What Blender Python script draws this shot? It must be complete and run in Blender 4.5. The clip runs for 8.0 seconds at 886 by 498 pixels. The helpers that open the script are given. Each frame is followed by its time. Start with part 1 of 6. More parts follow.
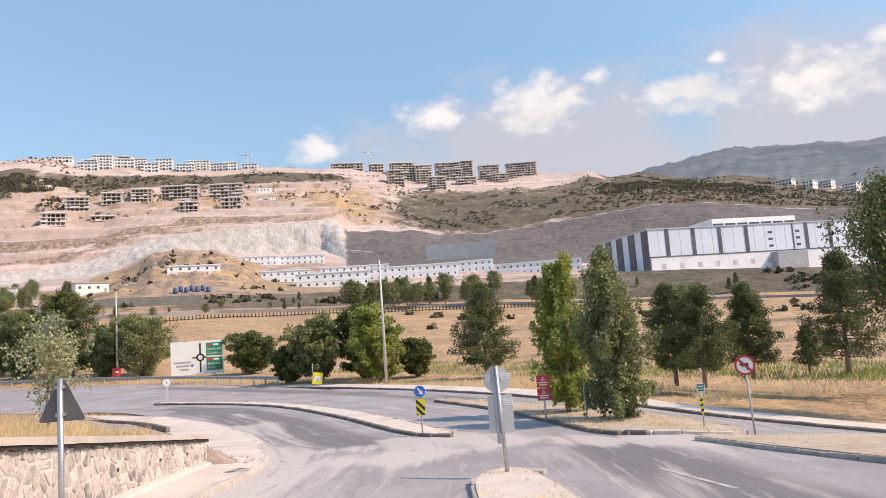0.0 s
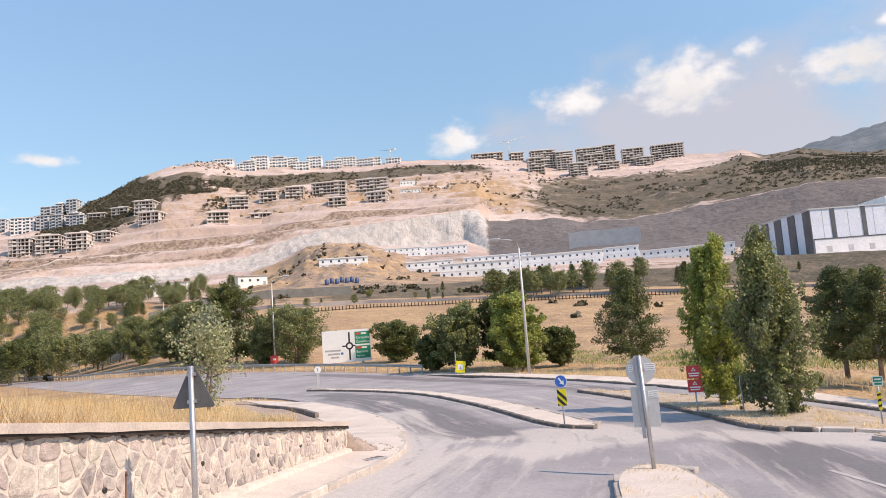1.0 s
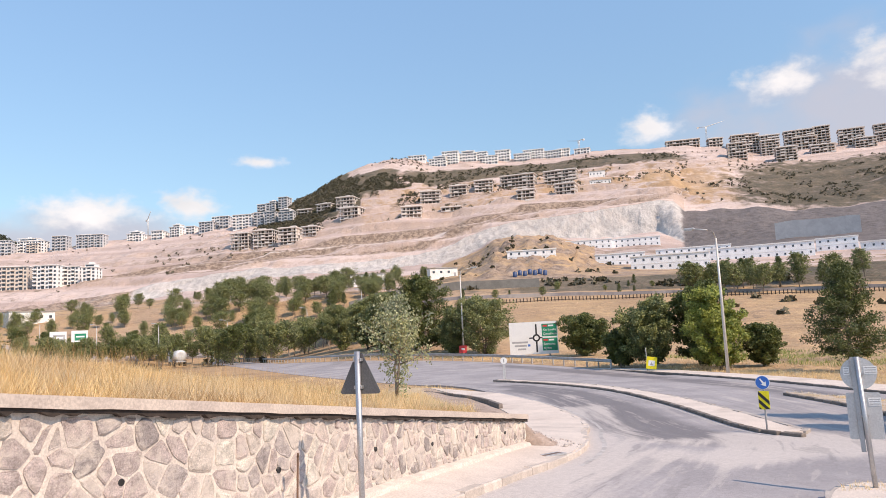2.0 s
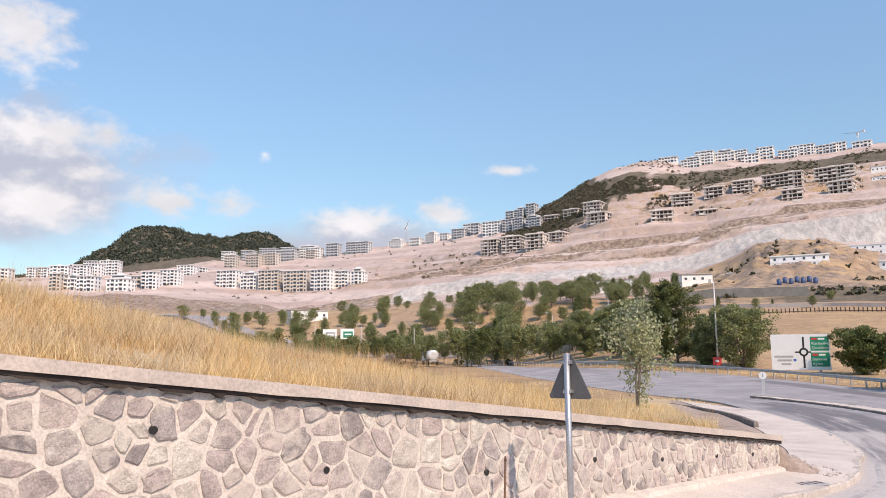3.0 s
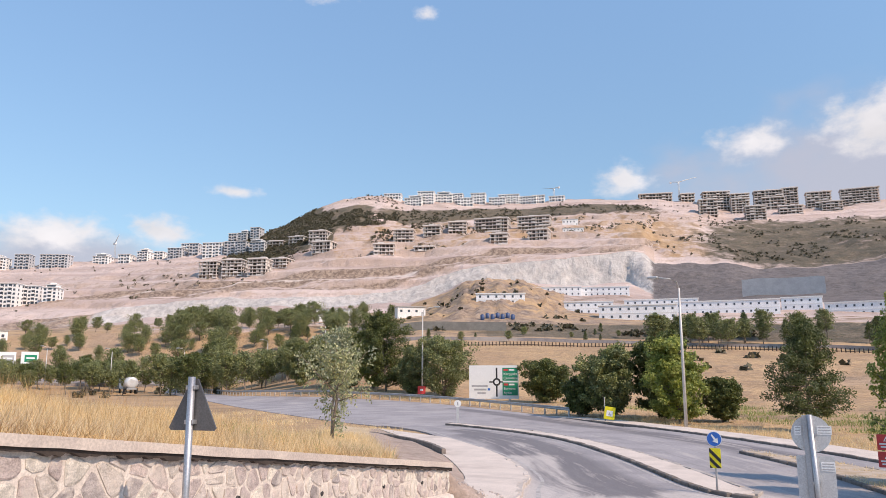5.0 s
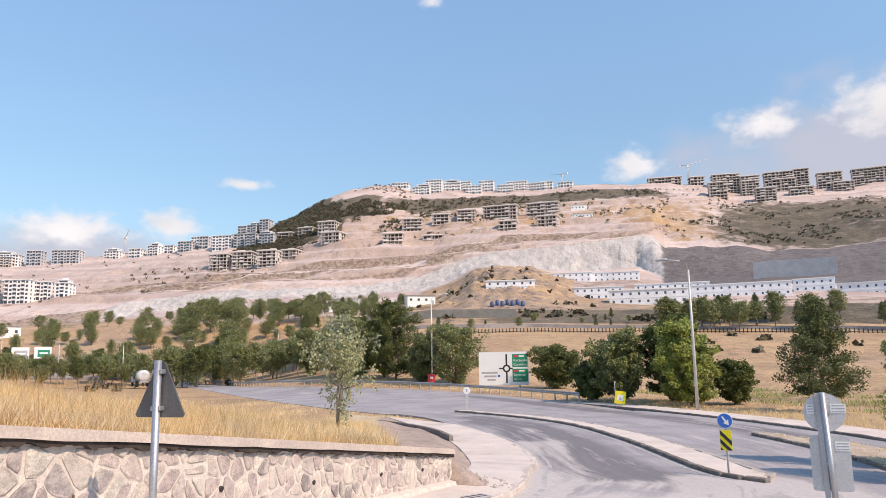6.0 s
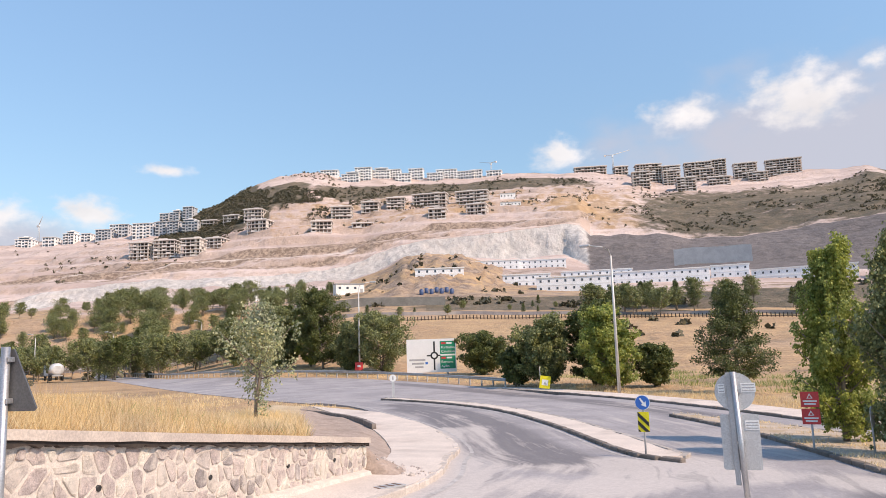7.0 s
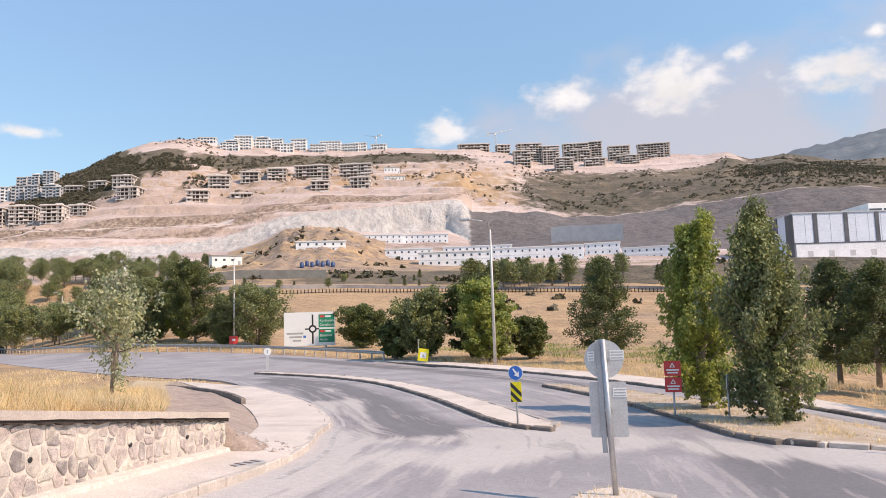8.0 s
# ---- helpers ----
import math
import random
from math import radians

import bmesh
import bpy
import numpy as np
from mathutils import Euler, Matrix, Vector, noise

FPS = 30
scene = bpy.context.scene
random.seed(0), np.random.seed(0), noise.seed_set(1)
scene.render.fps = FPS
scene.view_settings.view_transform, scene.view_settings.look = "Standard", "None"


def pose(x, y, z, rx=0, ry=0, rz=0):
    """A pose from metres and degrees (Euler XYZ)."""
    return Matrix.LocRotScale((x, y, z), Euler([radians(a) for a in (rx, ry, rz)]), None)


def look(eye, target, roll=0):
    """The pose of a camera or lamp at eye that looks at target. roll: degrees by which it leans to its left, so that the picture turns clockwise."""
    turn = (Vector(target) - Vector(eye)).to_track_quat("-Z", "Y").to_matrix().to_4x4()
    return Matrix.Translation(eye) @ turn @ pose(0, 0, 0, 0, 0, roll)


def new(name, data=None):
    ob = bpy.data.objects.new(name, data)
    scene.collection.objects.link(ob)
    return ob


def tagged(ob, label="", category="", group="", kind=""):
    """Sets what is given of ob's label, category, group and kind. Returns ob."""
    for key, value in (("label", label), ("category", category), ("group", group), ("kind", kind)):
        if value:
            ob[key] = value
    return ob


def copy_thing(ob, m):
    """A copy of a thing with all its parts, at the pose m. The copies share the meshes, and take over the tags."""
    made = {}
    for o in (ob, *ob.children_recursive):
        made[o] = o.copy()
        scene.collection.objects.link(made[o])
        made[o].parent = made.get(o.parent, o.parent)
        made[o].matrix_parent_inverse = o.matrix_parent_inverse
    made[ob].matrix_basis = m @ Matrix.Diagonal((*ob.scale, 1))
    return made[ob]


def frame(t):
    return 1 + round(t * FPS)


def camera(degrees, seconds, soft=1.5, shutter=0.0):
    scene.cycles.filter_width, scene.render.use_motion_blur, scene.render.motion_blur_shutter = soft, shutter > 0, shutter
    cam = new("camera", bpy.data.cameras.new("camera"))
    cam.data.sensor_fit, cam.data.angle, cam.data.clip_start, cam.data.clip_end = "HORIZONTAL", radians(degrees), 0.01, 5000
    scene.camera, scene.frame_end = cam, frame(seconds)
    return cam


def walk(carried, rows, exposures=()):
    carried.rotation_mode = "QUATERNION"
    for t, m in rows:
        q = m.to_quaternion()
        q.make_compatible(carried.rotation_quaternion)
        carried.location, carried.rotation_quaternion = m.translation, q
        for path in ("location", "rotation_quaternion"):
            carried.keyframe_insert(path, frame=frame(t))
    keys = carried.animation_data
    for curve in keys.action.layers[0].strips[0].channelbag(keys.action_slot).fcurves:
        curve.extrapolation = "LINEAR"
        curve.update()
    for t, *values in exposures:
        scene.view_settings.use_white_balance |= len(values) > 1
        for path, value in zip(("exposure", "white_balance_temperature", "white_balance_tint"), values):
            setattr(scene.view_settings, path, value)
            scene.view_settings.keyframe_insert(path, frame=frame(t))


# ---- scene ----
cam = camera(61.4, 8.0, soft=0.6)
PATH = [
    (0, (-0.9, 0.32, 3.619), (-1.045, 2.301, 3.848), -4.2),
    (0.5, (-0.852, 0.615, 3.61), (-1.185, 2.575, 3.825), -4.7),
    (1, (-0.799, 0.979, 3.583), (-1.319, 2.896, 3.811), -4.3),
    (1.5, (-0.808, 1.298, 3.553), (-1.495, 3.162, 3.782), -4.4),
    (2, (-0.781, 1.597, 3.539), (-1.765, 3.322, 3.778), -2.8),
    (2.2, (-0.767, 1.718, 3.523), (-1.881, 3.359, 3.782), -2.3),
    (3.3, (-0.757, 2.468, 3.459), (-2.281, 3.732, 3.734), -0.2),
    (3.5, (-0.747, 2.583, 3.462), (-2.239, 3.882, 3.757), 0.2),
    (4, (-0.74, 2.874, 3.444), (-1.941, 4.437, 3.786), 0.5),
    (4.5, (-0.697, 3.237, 3.428), (-1.648, 4.958, 3.791), 0.7),
    (4.7, (-0.705, 3.35, 3.434), (-1.623, 5.091, 3.791), 0.3),
    (5.8, (-0.706, 4.044, 3.331), (-1.616, 5.798, 3.643), -0.4),
    (6, (-0.72, 4.122, 3.332), (-1.655, 5.862, 3.646), -1.0),
    (6.5, (-0.726, 4.475, 3.312), (-1.627, 6.234, 3.618), -1.7),
    (7, (-0.681, 4.743, 3.274), (-1.45, 6.568, 3.552), -1.9),
    (7.5, (-0.738, 5.216, 3.186), (-1.395, 7.092, 3.412), -2.0),
    (8, (-0.718, 5.512, 3.163), (-1.196, 7.443, 3.363), -1.9),
]
walk(cam, [(t, look(eye, target, roll)) for t, eye, target, roll in PATH], [(0, 0.43, 7480, 13), (2, 0.4, 7280, 13), (3.6, 0.25, 7020, 13), (4.5, 0.25, 7020, 13), (6.2, 0.37, 7170, 13), (8, 0.42, 7330, 13)])

# ---- world and sun ----
SUN_EL, SUN_AZ = radians(45), radians(101)   # azimuth clockwise from +y
world = bpy.data.worlds.new("world")
scene.world = world
world.use_nodes = True


def build_sky(nt):
    n, lk = nt.nodes, nt.links
    n.clear()
    out = n.new("ShaderNodeOutputWorld")
    bg = n.new("ShaderNodeBackground")
    bg.inputs[1].default_value = 0.184
    lk.new(bg.outputs[0], out.inputs[0])
    sky = n.new("ShaderNodeTexSky")
    sky.sky_type = "NISHITA"
    sky.sun_disc = False
    sky.sun_elevation, sky.sun_rotation = SUN_EL, SUN_AZ
    sky.air_density, sky.dust_density, sky.ozone_density = 1.0, 0.15, 0.8
    co = n.new("ShaderNodeTexCoord")
    sep = n.new("ShaderNodeSeparateXYZ")
    lk.new(co.outputs["Generated"], sep.inputs[0])

    def m(op, a, b=None, c=None):
        q = n.new("ShaderNodeMath")
        q.operation = op
        for slot, v in enumerate((a, b, c)):
            if v is None:
                continue
            if isinstance(v, (int, float)):
                q.inputs[slot].default_value = v
            else:
                lk.new(v, q.inputs[slot])
        return q.outputs[0]

    az = m("MULTIPLY", m("ARCTAN2", sep.outputs[0], sep.outputs[1]), 57.29578)
    el = m("MULTIPLY", m("ARCSINE", sep.outputs[2]), 57.29578)
    # cumulus puffs: azimuth, elevation, half width, half height, weight
    puffs = [(-79.3, 21.4, 4.2, 3.2, .95), (-77.0, 15.0, 6.0, 1.9, .9), (-74.1, 12.6, 2.6, .8, .8), (-77.8, 10.2, 5.2, 2.1, 1.0), (-69.4, 11.0, 3.0, 1.5, .95),
             (-64.6, 11.0, 2.2, 1.1, .7), (-55.7, 9.9, 4.1, 1.5, 1.0), (-48.5, 10.5, 2.5, 1.4, 1.0), (-43.5, 13.8, 2.0, .5, .6), (-62.4, 14.7, .5, .6, .6),
             (-13.5, 14.7, 2.3, 1.4, 1.0), (-4.3, 16.7, 2.9, 1.3, .9), (3.9, 16.8, 4.0, 2.5, 1.0), (15.4, 16.0, 4.2, 1.8, .85), (24.0, 15.6, 5.0, 2.2, .8), (8.8, 18.3, 1.2, .7, .8),
             (17.4, 18.2, .7, .6, .6), (28.0, 17.4, 1.5, .7, .8), (-38.2, 28.4, 2.9, .6, .55), (-28.9, 27.4, 1.1, .6, .7)]
    best = None
    for a, e, w, h, k in puffs:
        dx = m("MULTIPLY", m("SUBTRACT", az, a), 1 / w)
        dy = m("MULTIPLY", m("SUBTRACT", el, e), 1 / h)
        d = m("MULTIPLY", m("SUBTRACT", 1.0, m("SQRT", m("ADD", m("MULTIPLY", dx, dx), m("MULTIPLY", dy, dy)))), k)
        best = d if best is None else m("MAXIMUM", best, d)
    comb = n.new("ShaderNodeCombineXYZ")
    lk.new(az, comb.inputs[0])
    lk.new(m("MULTIPLY", el, 1.5), comb.inputs[1])
    nz = n.new("ShaderNodeTexNoise")
    nz.inputs["Scale"].default_value = 0.5
    nz.inputs["Detail"].default_value = 9
    nz.inputs["Roughness"].default_value = 0.56
    lk.new(comb.outputs[0], nz.inputs["Vector"])
    dens = m("ADD", best, m("MULTIPLY", m("SUBTRACT", nz.outputs[0], 0.5), 1.9))
    cover = n.new("ShaderNodeMapRange")
    cover.interpolation_type = "SMOOTHSTEP"
    cover.inputs[1].default_value, cover.inputs[2].default_value = -0.12, 0.8
    lk.new(dens, cover.inputs[0])
    lit = n.new("ShaderNodeMapRange")
    lit.inputs[1].default_value, lit.inputs[2].default_value = 0.3, 0.7
    lit.inputs[3].default_value, lit.inputs[4].default_value = 3.2, 4.4
    nz2 = n.new("ShaderNodeTexNoise")
    nz2.inputs["Scale"].default_value = 0.16
    nz2.inputs["Detail"].default_value = 4
    lk.new(comb.outputs[0], nz2.inputs["Vector"])
    lk.new(nz2.outputs[0], lit.inputs[0])
    cc = n.new("ShaderNodeMixRGB")
    cc.blend_type = "MULTIPLY"
    cc.inputs[0].default_value = 1
    lk.new(lit.outputs[0], cc.inputs[1])
    cc.inputs[2].default_value = (1.0, 1.02, 1.1, 1)
    # a broad grey bank of cloud behind the puffs
    bank = None
    for a, e, w, h in ((5.0, 12.0, 21.0, 9.0), (25.0, 12.0, 20.0, 10.0), (-80.0, 12.0, 14.0, 6.0), (-56.0, 7.6, 12.0, 3.4)):
        dx = m("MULTIPLY", m("SUBTRACT", az, a), 1 / w)
        dy = m("MULTIPLY", m("SUBTRACT", el, e), 1 / h)
        d = m("SUBTRACT", 1.0, m("SQRT", m("ADD", m("MULTIPLY", dx, dx), m("MULTIPLY", dy, dy))))
        bank = d if bank is None else m("MAXIMUM", bank, d)
    soft = n.new("ShaderNodeMapRange")
    soft.interpolation_type = "SMOOTHSTEP"
    soft.inputs[1].default_value, soft.inputs[2].default_value = 0.0, 0.7
    soft.inputs[4].default_value = 0.9
    lk.new(m("ADD", bank, m("MULTIPLY", m("SUBTRACT", nz2.outputs[0], 0.5), 1.2)), soft.inputs[0])
    fall = n.new("ShaderNodeMapRange")
    fall.inputs[1].default_value, fall.inputs[2].default_value = 0.0, 38.0
    fall.inputs[3].default_value, fall.inputs[4].default_value = 0.45, 1.3
    lk.new(el, fall.inputs[0])
    tint = n.new("ShaderNodeMixRGB")
    tint.blend_type = "MULTIPLY"
    tint.inputs[0].default_value = 1
    lk.new(sky.outputs[0], tint.inputs[1])
    tint.inputs[2].default_value = (0.83, 0.96, 1.0, 1)
    clear = n.new("ShaderNodeMixRGB")
    clear.blend_type = "MULTIPLY"
    clear.inputs[0].default_value = 1
    lk.new(tint.outputs[0], clear.inputs[1])
    lk.new(fall.outputs[0], clear.inputs[2])
    mix0 = n.new("ShaderNodeMixRGB")
    lk.new(soft.outputs[0], mix0.inputs[0])
    lk.new(clear.outputs[0], mix0.inputs[1])
    mix0.inputs[2].default_value = (2.3, 2.48, 3.1, 1)
    mix = n.new("ShaderNodeMixRGB")
    lk.new(m("MULTIPLY", cover.outputs[0], 0.9), mix.inputs[0])
    lk.new(mix0.outputs[0], mix.inputs[1])
    lk.new(cc.outputs[0], mix.inputs[2])
    lk.new(mix.outputs[0], bg.inputs[0])


build_sky(world.node_tree)
sun_data = bpy.data.lights.new("sun", "SUN")
sun_data.energy, sun_data.angle, sun_data.color = 3.6, radians(0.53), (1.0, 0.83, 0.69)
sun_ob = new("sun", sun_data)
sun_ob.matrix_world = look((200 * math.sin(SUN_AZ) * math.cos(SUN_EL), 200 * math.cos(SUN_AZ) * math.cos(SUN_EL), 200 * math.sin(SUN_EL)), (0, 0, 0))

# ---- materials ----


def nodes_of(name):
    mt = bpy.data.materials.new(name)
    mt.use_nodes = True
    nt = mt.node_tree
    return mt, nt, nt.nodes["Principled BSDF"]


def noise_at(nt, vec, scale, detail=5, rough=0.6):
    q = nt.nodes.new("ShaderNodeTexNoise")
    q.inputs["Scale"].default_value, q.inputs["Detail"].default_value, q.inputs["Roughness"].default_value = scale, detail, rough
    nt.links.new(vec, q.inputs["Vector"])
    return q.outputs[0]


def ramp(nt, val, lo, hi, a=0.0, b=1.0, smooth=True):
    q = nt.nodes.new("ShaderNodeMapRange")
    q.interpolation_type = "SMOOTHSTEP" if smooth else "LINEAR"
    for slot, v in zip((1, 2, 3, 4), (lo, hi, a, b)):
        q.inputs[slot].default_value = v
    nt.links.new(val, q.inputs[0])
    return q.outputs[0]


def blend(nt, fac, a, b, mode="MIX"):
    q = nt.nodes.new("ShaderNodeMixRGB")
    q.blend_type = mode
    for slot, v in enumerate((fac, a, b)):
        if isinstance(v, (int, float)):
            q.inputs[slot].default_value = v
        elif isinstance(v, tuple):
            q.inputs[slot].default_value = (*v, 1)
        else:
            nt.links.new(v, q.inputs[slot])
    return q.outputs[0]


def position(nt):
    return nt.nodes.new("ShaderNodeNewGeometry").outputs["Position"]


def bump(nt, bs, val, strength, dist):
    q = nt.nodes.new("ShaderNodeBump")
    q.inputs["Strength"].default_value, q.inputs["Distance"].default_value = strength, dist
    nt.links.new(val, q.inputs["Height"])
    nt.links.new(q.outputs[0], bs.inputs["Normal"])


def surface(name, a, b, scale=4.0, rough=0.8, metal=0.0, fine=40.0, bumpiness=0.3, depth=0.01, vary=0.0, dirt=None):
    """Two colours by a coarse noise, a fine grain in value, relief; vary: per-object change in value."""
    mt, nt, bs = nodes_of(name)
    pos = position(nt)
    col = blend(nt, ramp(nt, noise_at(nt, pos, scale), .35, .65), a, b)
    grain = noise_at(nt, pos, fine, 3)
    col = blend(nt, 0.35, col, ramp(nt, grain, .3, .7, .55, 1.35), "MULTIPLY")
    if dirt:
        col = blend(nt, ramp(nt, noise_at(nt, pos, scale * .3, 6, .7), .5, .72, 0, .8), col, dirt)
    if vary:
        info = nt.nodes.new("ShaderNodeObjectInfo")
        col = blend(nt, 1.0, col, ramp(nt, info.outputs["Random"], 0, 1, 1 - vary, 1 + vary, False), "MULTIPLY")
    nt.links.new(col, bs.inputs["Base Color"])
    bs.inputs["Roughness"].default_value, bs.inputs["Metallic"].default_value = rough, metal
    if bumpiness:
        bump(nt, bs, grain, bumpiness, depth)
    return mt


def plain(name, c, rough=0.5, metal=0.0):
    return surface(name, c, tuple(v * .86 for v in c), 3.0, rough, metal, 60, 0.1, .002)


def leaf_material(name, a, b, trans=0.25):
    mt, nt, bs = nodes_of(name)
    g = nt.nodes.new("ShaderNodeNewGeometry")
    col = blend(nt, g.outputs["Random Per Island"], a, b)
    col = blend(nt, ramp(nt, noise_at(nt, g.outputs["Position"], .9, 3), .35, .7), col, blend(nt, 1.0, col, (1.35, 1.25, .9), "MULTIPLY"))
    nt.links.new(col, bs.inputs["Base Color"])
    bs.inputs["Roughness"].default_value = 0.55
    tr = nt.nodes.new("ShaderNodeBsdfTranslucent")
    nt.links.new(col, tr.inputs[0])
    mx = nt.nodes.new("ShaderNodeMixShader")
    mx.inputs[0].default_value = trans
    out = nt.nodes["Material Output"]
    nt.links.new(bs.outputs[0], mx.inputs[1])
    nt.links.new(tr.outputs[0], mx.inputs[2])
    nt.links.new(mx.outputs[0], out.inputs[0])
    return mt


def terrain_material():
    mt, nt, bs = nodes_of("hillside_earth")
    pos = position(nt)
    at = nt.nodes.new("ShaderNodeAttribute")
    at.attribute_name = "cover"
    sp = nt.nodes.new("ShaderNodeSeparateColor")
    nt.links.new(at.outputs["Color"], sp.inputs[0])
    big = noise_at(nt, pos, .012, 6, .62)
    mid = noise_at(nt, pos, .09, 6, .65)
    small = noise_at(nt, pos, 1.1, 5, .65)
    # layers of spoil follow the contour lines
    mp = nt.nodes.new("ShaderNodeMapping")
    mp.inputs["Scale"].default_value = (.0035, .0035, .13)
    nt.links.new(pos, mp.inputs["Vector"])
    layers = noise_at(nt, mp.outputs[0], 1.0, 5, .6)
    dirt = blend(nt, ramp(nt, layers, .38, .62), (.47, .355, .305), (.6, .48, .425))
    dirt = blend(nt, ramp(nt, mid, .52, .68, 0, .5), dirt, (.43, .32, .24))
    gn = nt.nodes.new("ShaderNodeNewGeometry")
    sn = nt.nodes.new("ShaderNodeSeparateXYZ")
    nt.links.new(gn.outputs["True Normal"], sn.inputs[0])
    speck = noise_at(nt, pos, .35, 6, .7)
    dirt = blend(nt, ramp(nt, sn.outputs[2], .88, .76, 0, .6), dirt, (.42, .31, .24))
    dirt = blend(nt, ramp(nt, speck, .56, .68, 0, .55), dirt, (.31, .225, .17))
    dirt = blend(nt, ramp(nt, speck, .42, .3, 0, .5), dirt, (.64, .54, .475))
    mp2 = nt.nodes.new("ShaderNodeMapping")
    mp2.inputs["Scale"].default_value = (.22, .22, .018)
    nt.links.new(pos, mp2.inputs["Vector"])
    streak = noise_at(nt, mp2.outputs[0], 1.0, 6, .65)
    rock = blend(nt, ramp(nt, streak, .35, .65), (.4, .37, .345), (.57, .53, .49))
    rock = blend(nt, ramp(nt, mid, .45, .7, 0, .6), rock, (.56, .49, .44))
    rock = blend(nt, ramp(nt, speck, .55, .7, 0, .5), rock, (.26, .24, .22))
    grass = blend(nt, ramp(nt, mid, .35, .65), (.52, .345, .185), (.41, .265, .15))
    grass = blend(nt, ramp(nt, small, .45, .7, 0, .5), grass, (.36, .25, .15))
    grass = blend(nt, ramp(nt, speck, .53, .66, 0, .6), grass, (.3, .2, .125))
    grass = blend(nt, ramp(nt, big, .54, .6, 0, .5), grass, (.36, .26, .19))
    scrub = blend(nt, ramp(nt, mid, .35, .62), (.185, .14, .095), (.11, .09, .06))
    scrub = blend(nt, ramp(nt, small, .48, .62, 0, .7), scrub, (.055, .058, .034))

    scrub = blend(nt, ramp(nt, speck, .46, .36, 0, .5), scrub, (.26, .2, .14))
    scrub = blend(nt, ramp(nt, big, .52, .62, 0, .3), scrub, (.22, .165, .11))

    def edge(w, k=.9, soft=.1):
        s = nt.nodes.new("ShaderNodeMath")
        s.operation = "MULTIPLY_ADD"
        nt.links.new(mid, s.inputs[0])
        s.inputs[1].default_value = k
        nt.links.new(w, s.inputs[2])
        return ramp(nt, s.outputs[0], .5 + k * .5 - soft, .5 + k * .5 + soft)

    tk = nt.nodes.new("ShaderNodeAttribute")
    tk.attribute_name = "track"
    st = nt.nodes.new("ShaderNodeSeparateColor")
    nt.links.new(tk.outputs["Color"], st.inputs[0])
    broken = blend(nt, ramp(nt, speck, .4, .6), (.4, .3, .225), (.2, .14, .105))
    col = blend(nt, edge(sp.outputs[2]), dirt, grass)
    col = blend(nt, edge(sp.outputs[1], 1.3, .2), col, scrub)
    col = blend(nt, edge(sp.outputs[0], .5), col, rock)
    scree = blend(nt, ramp(nt, streak, .35, .65), (.115, .1, .094), (.18, .155, .146))
    scree = blend(nt, ramp(nt, speck, .52, .68, 0, .5), scree, (.14, .12, .11))
    col = blend(nt, edge(at.outputs["Alpha"], .35), col, scree)
    col = blend(nt, edge(st.outputs[1], .9, .14), col, broken)
    col = blend(nt, edge(st.outputs[0], .3, .2), col, blend(nt, ramp(nt, mid, .4, .6), (.62, .525, .46), (.54, .445, .385)))
    col = blend(nt, .5, col, ramp(nt, big, .3, .7, .8, 1.2), "MULTIPLY")
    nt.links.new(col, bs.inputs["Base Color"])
    bs.inputs["Roughness"].default_value = .95
    ad = nt.nodes.new("ShaderNodeMath")
    ad.operation = "MULTIPLY_ADD"
    nt.links.new(streak, ad.inputs[0])
    ad.inputs[1].default_value = 2.0
    nt.links.new(mid, ad.inputs[2])
    ad2 = nt.nodes.new("ShaderNodeMath")
    ad2.operation = "MULTIPLY_ADD"
    nt.links.new(speck, ad2.inputs[0])
    ad2.inputs[1].default_value = .8
    nt.links.new(ad.outputs[0], ad2.inputs[2])
    bump(nt, bs, ad2.outputs[0], .6, 1.8)
    return mt


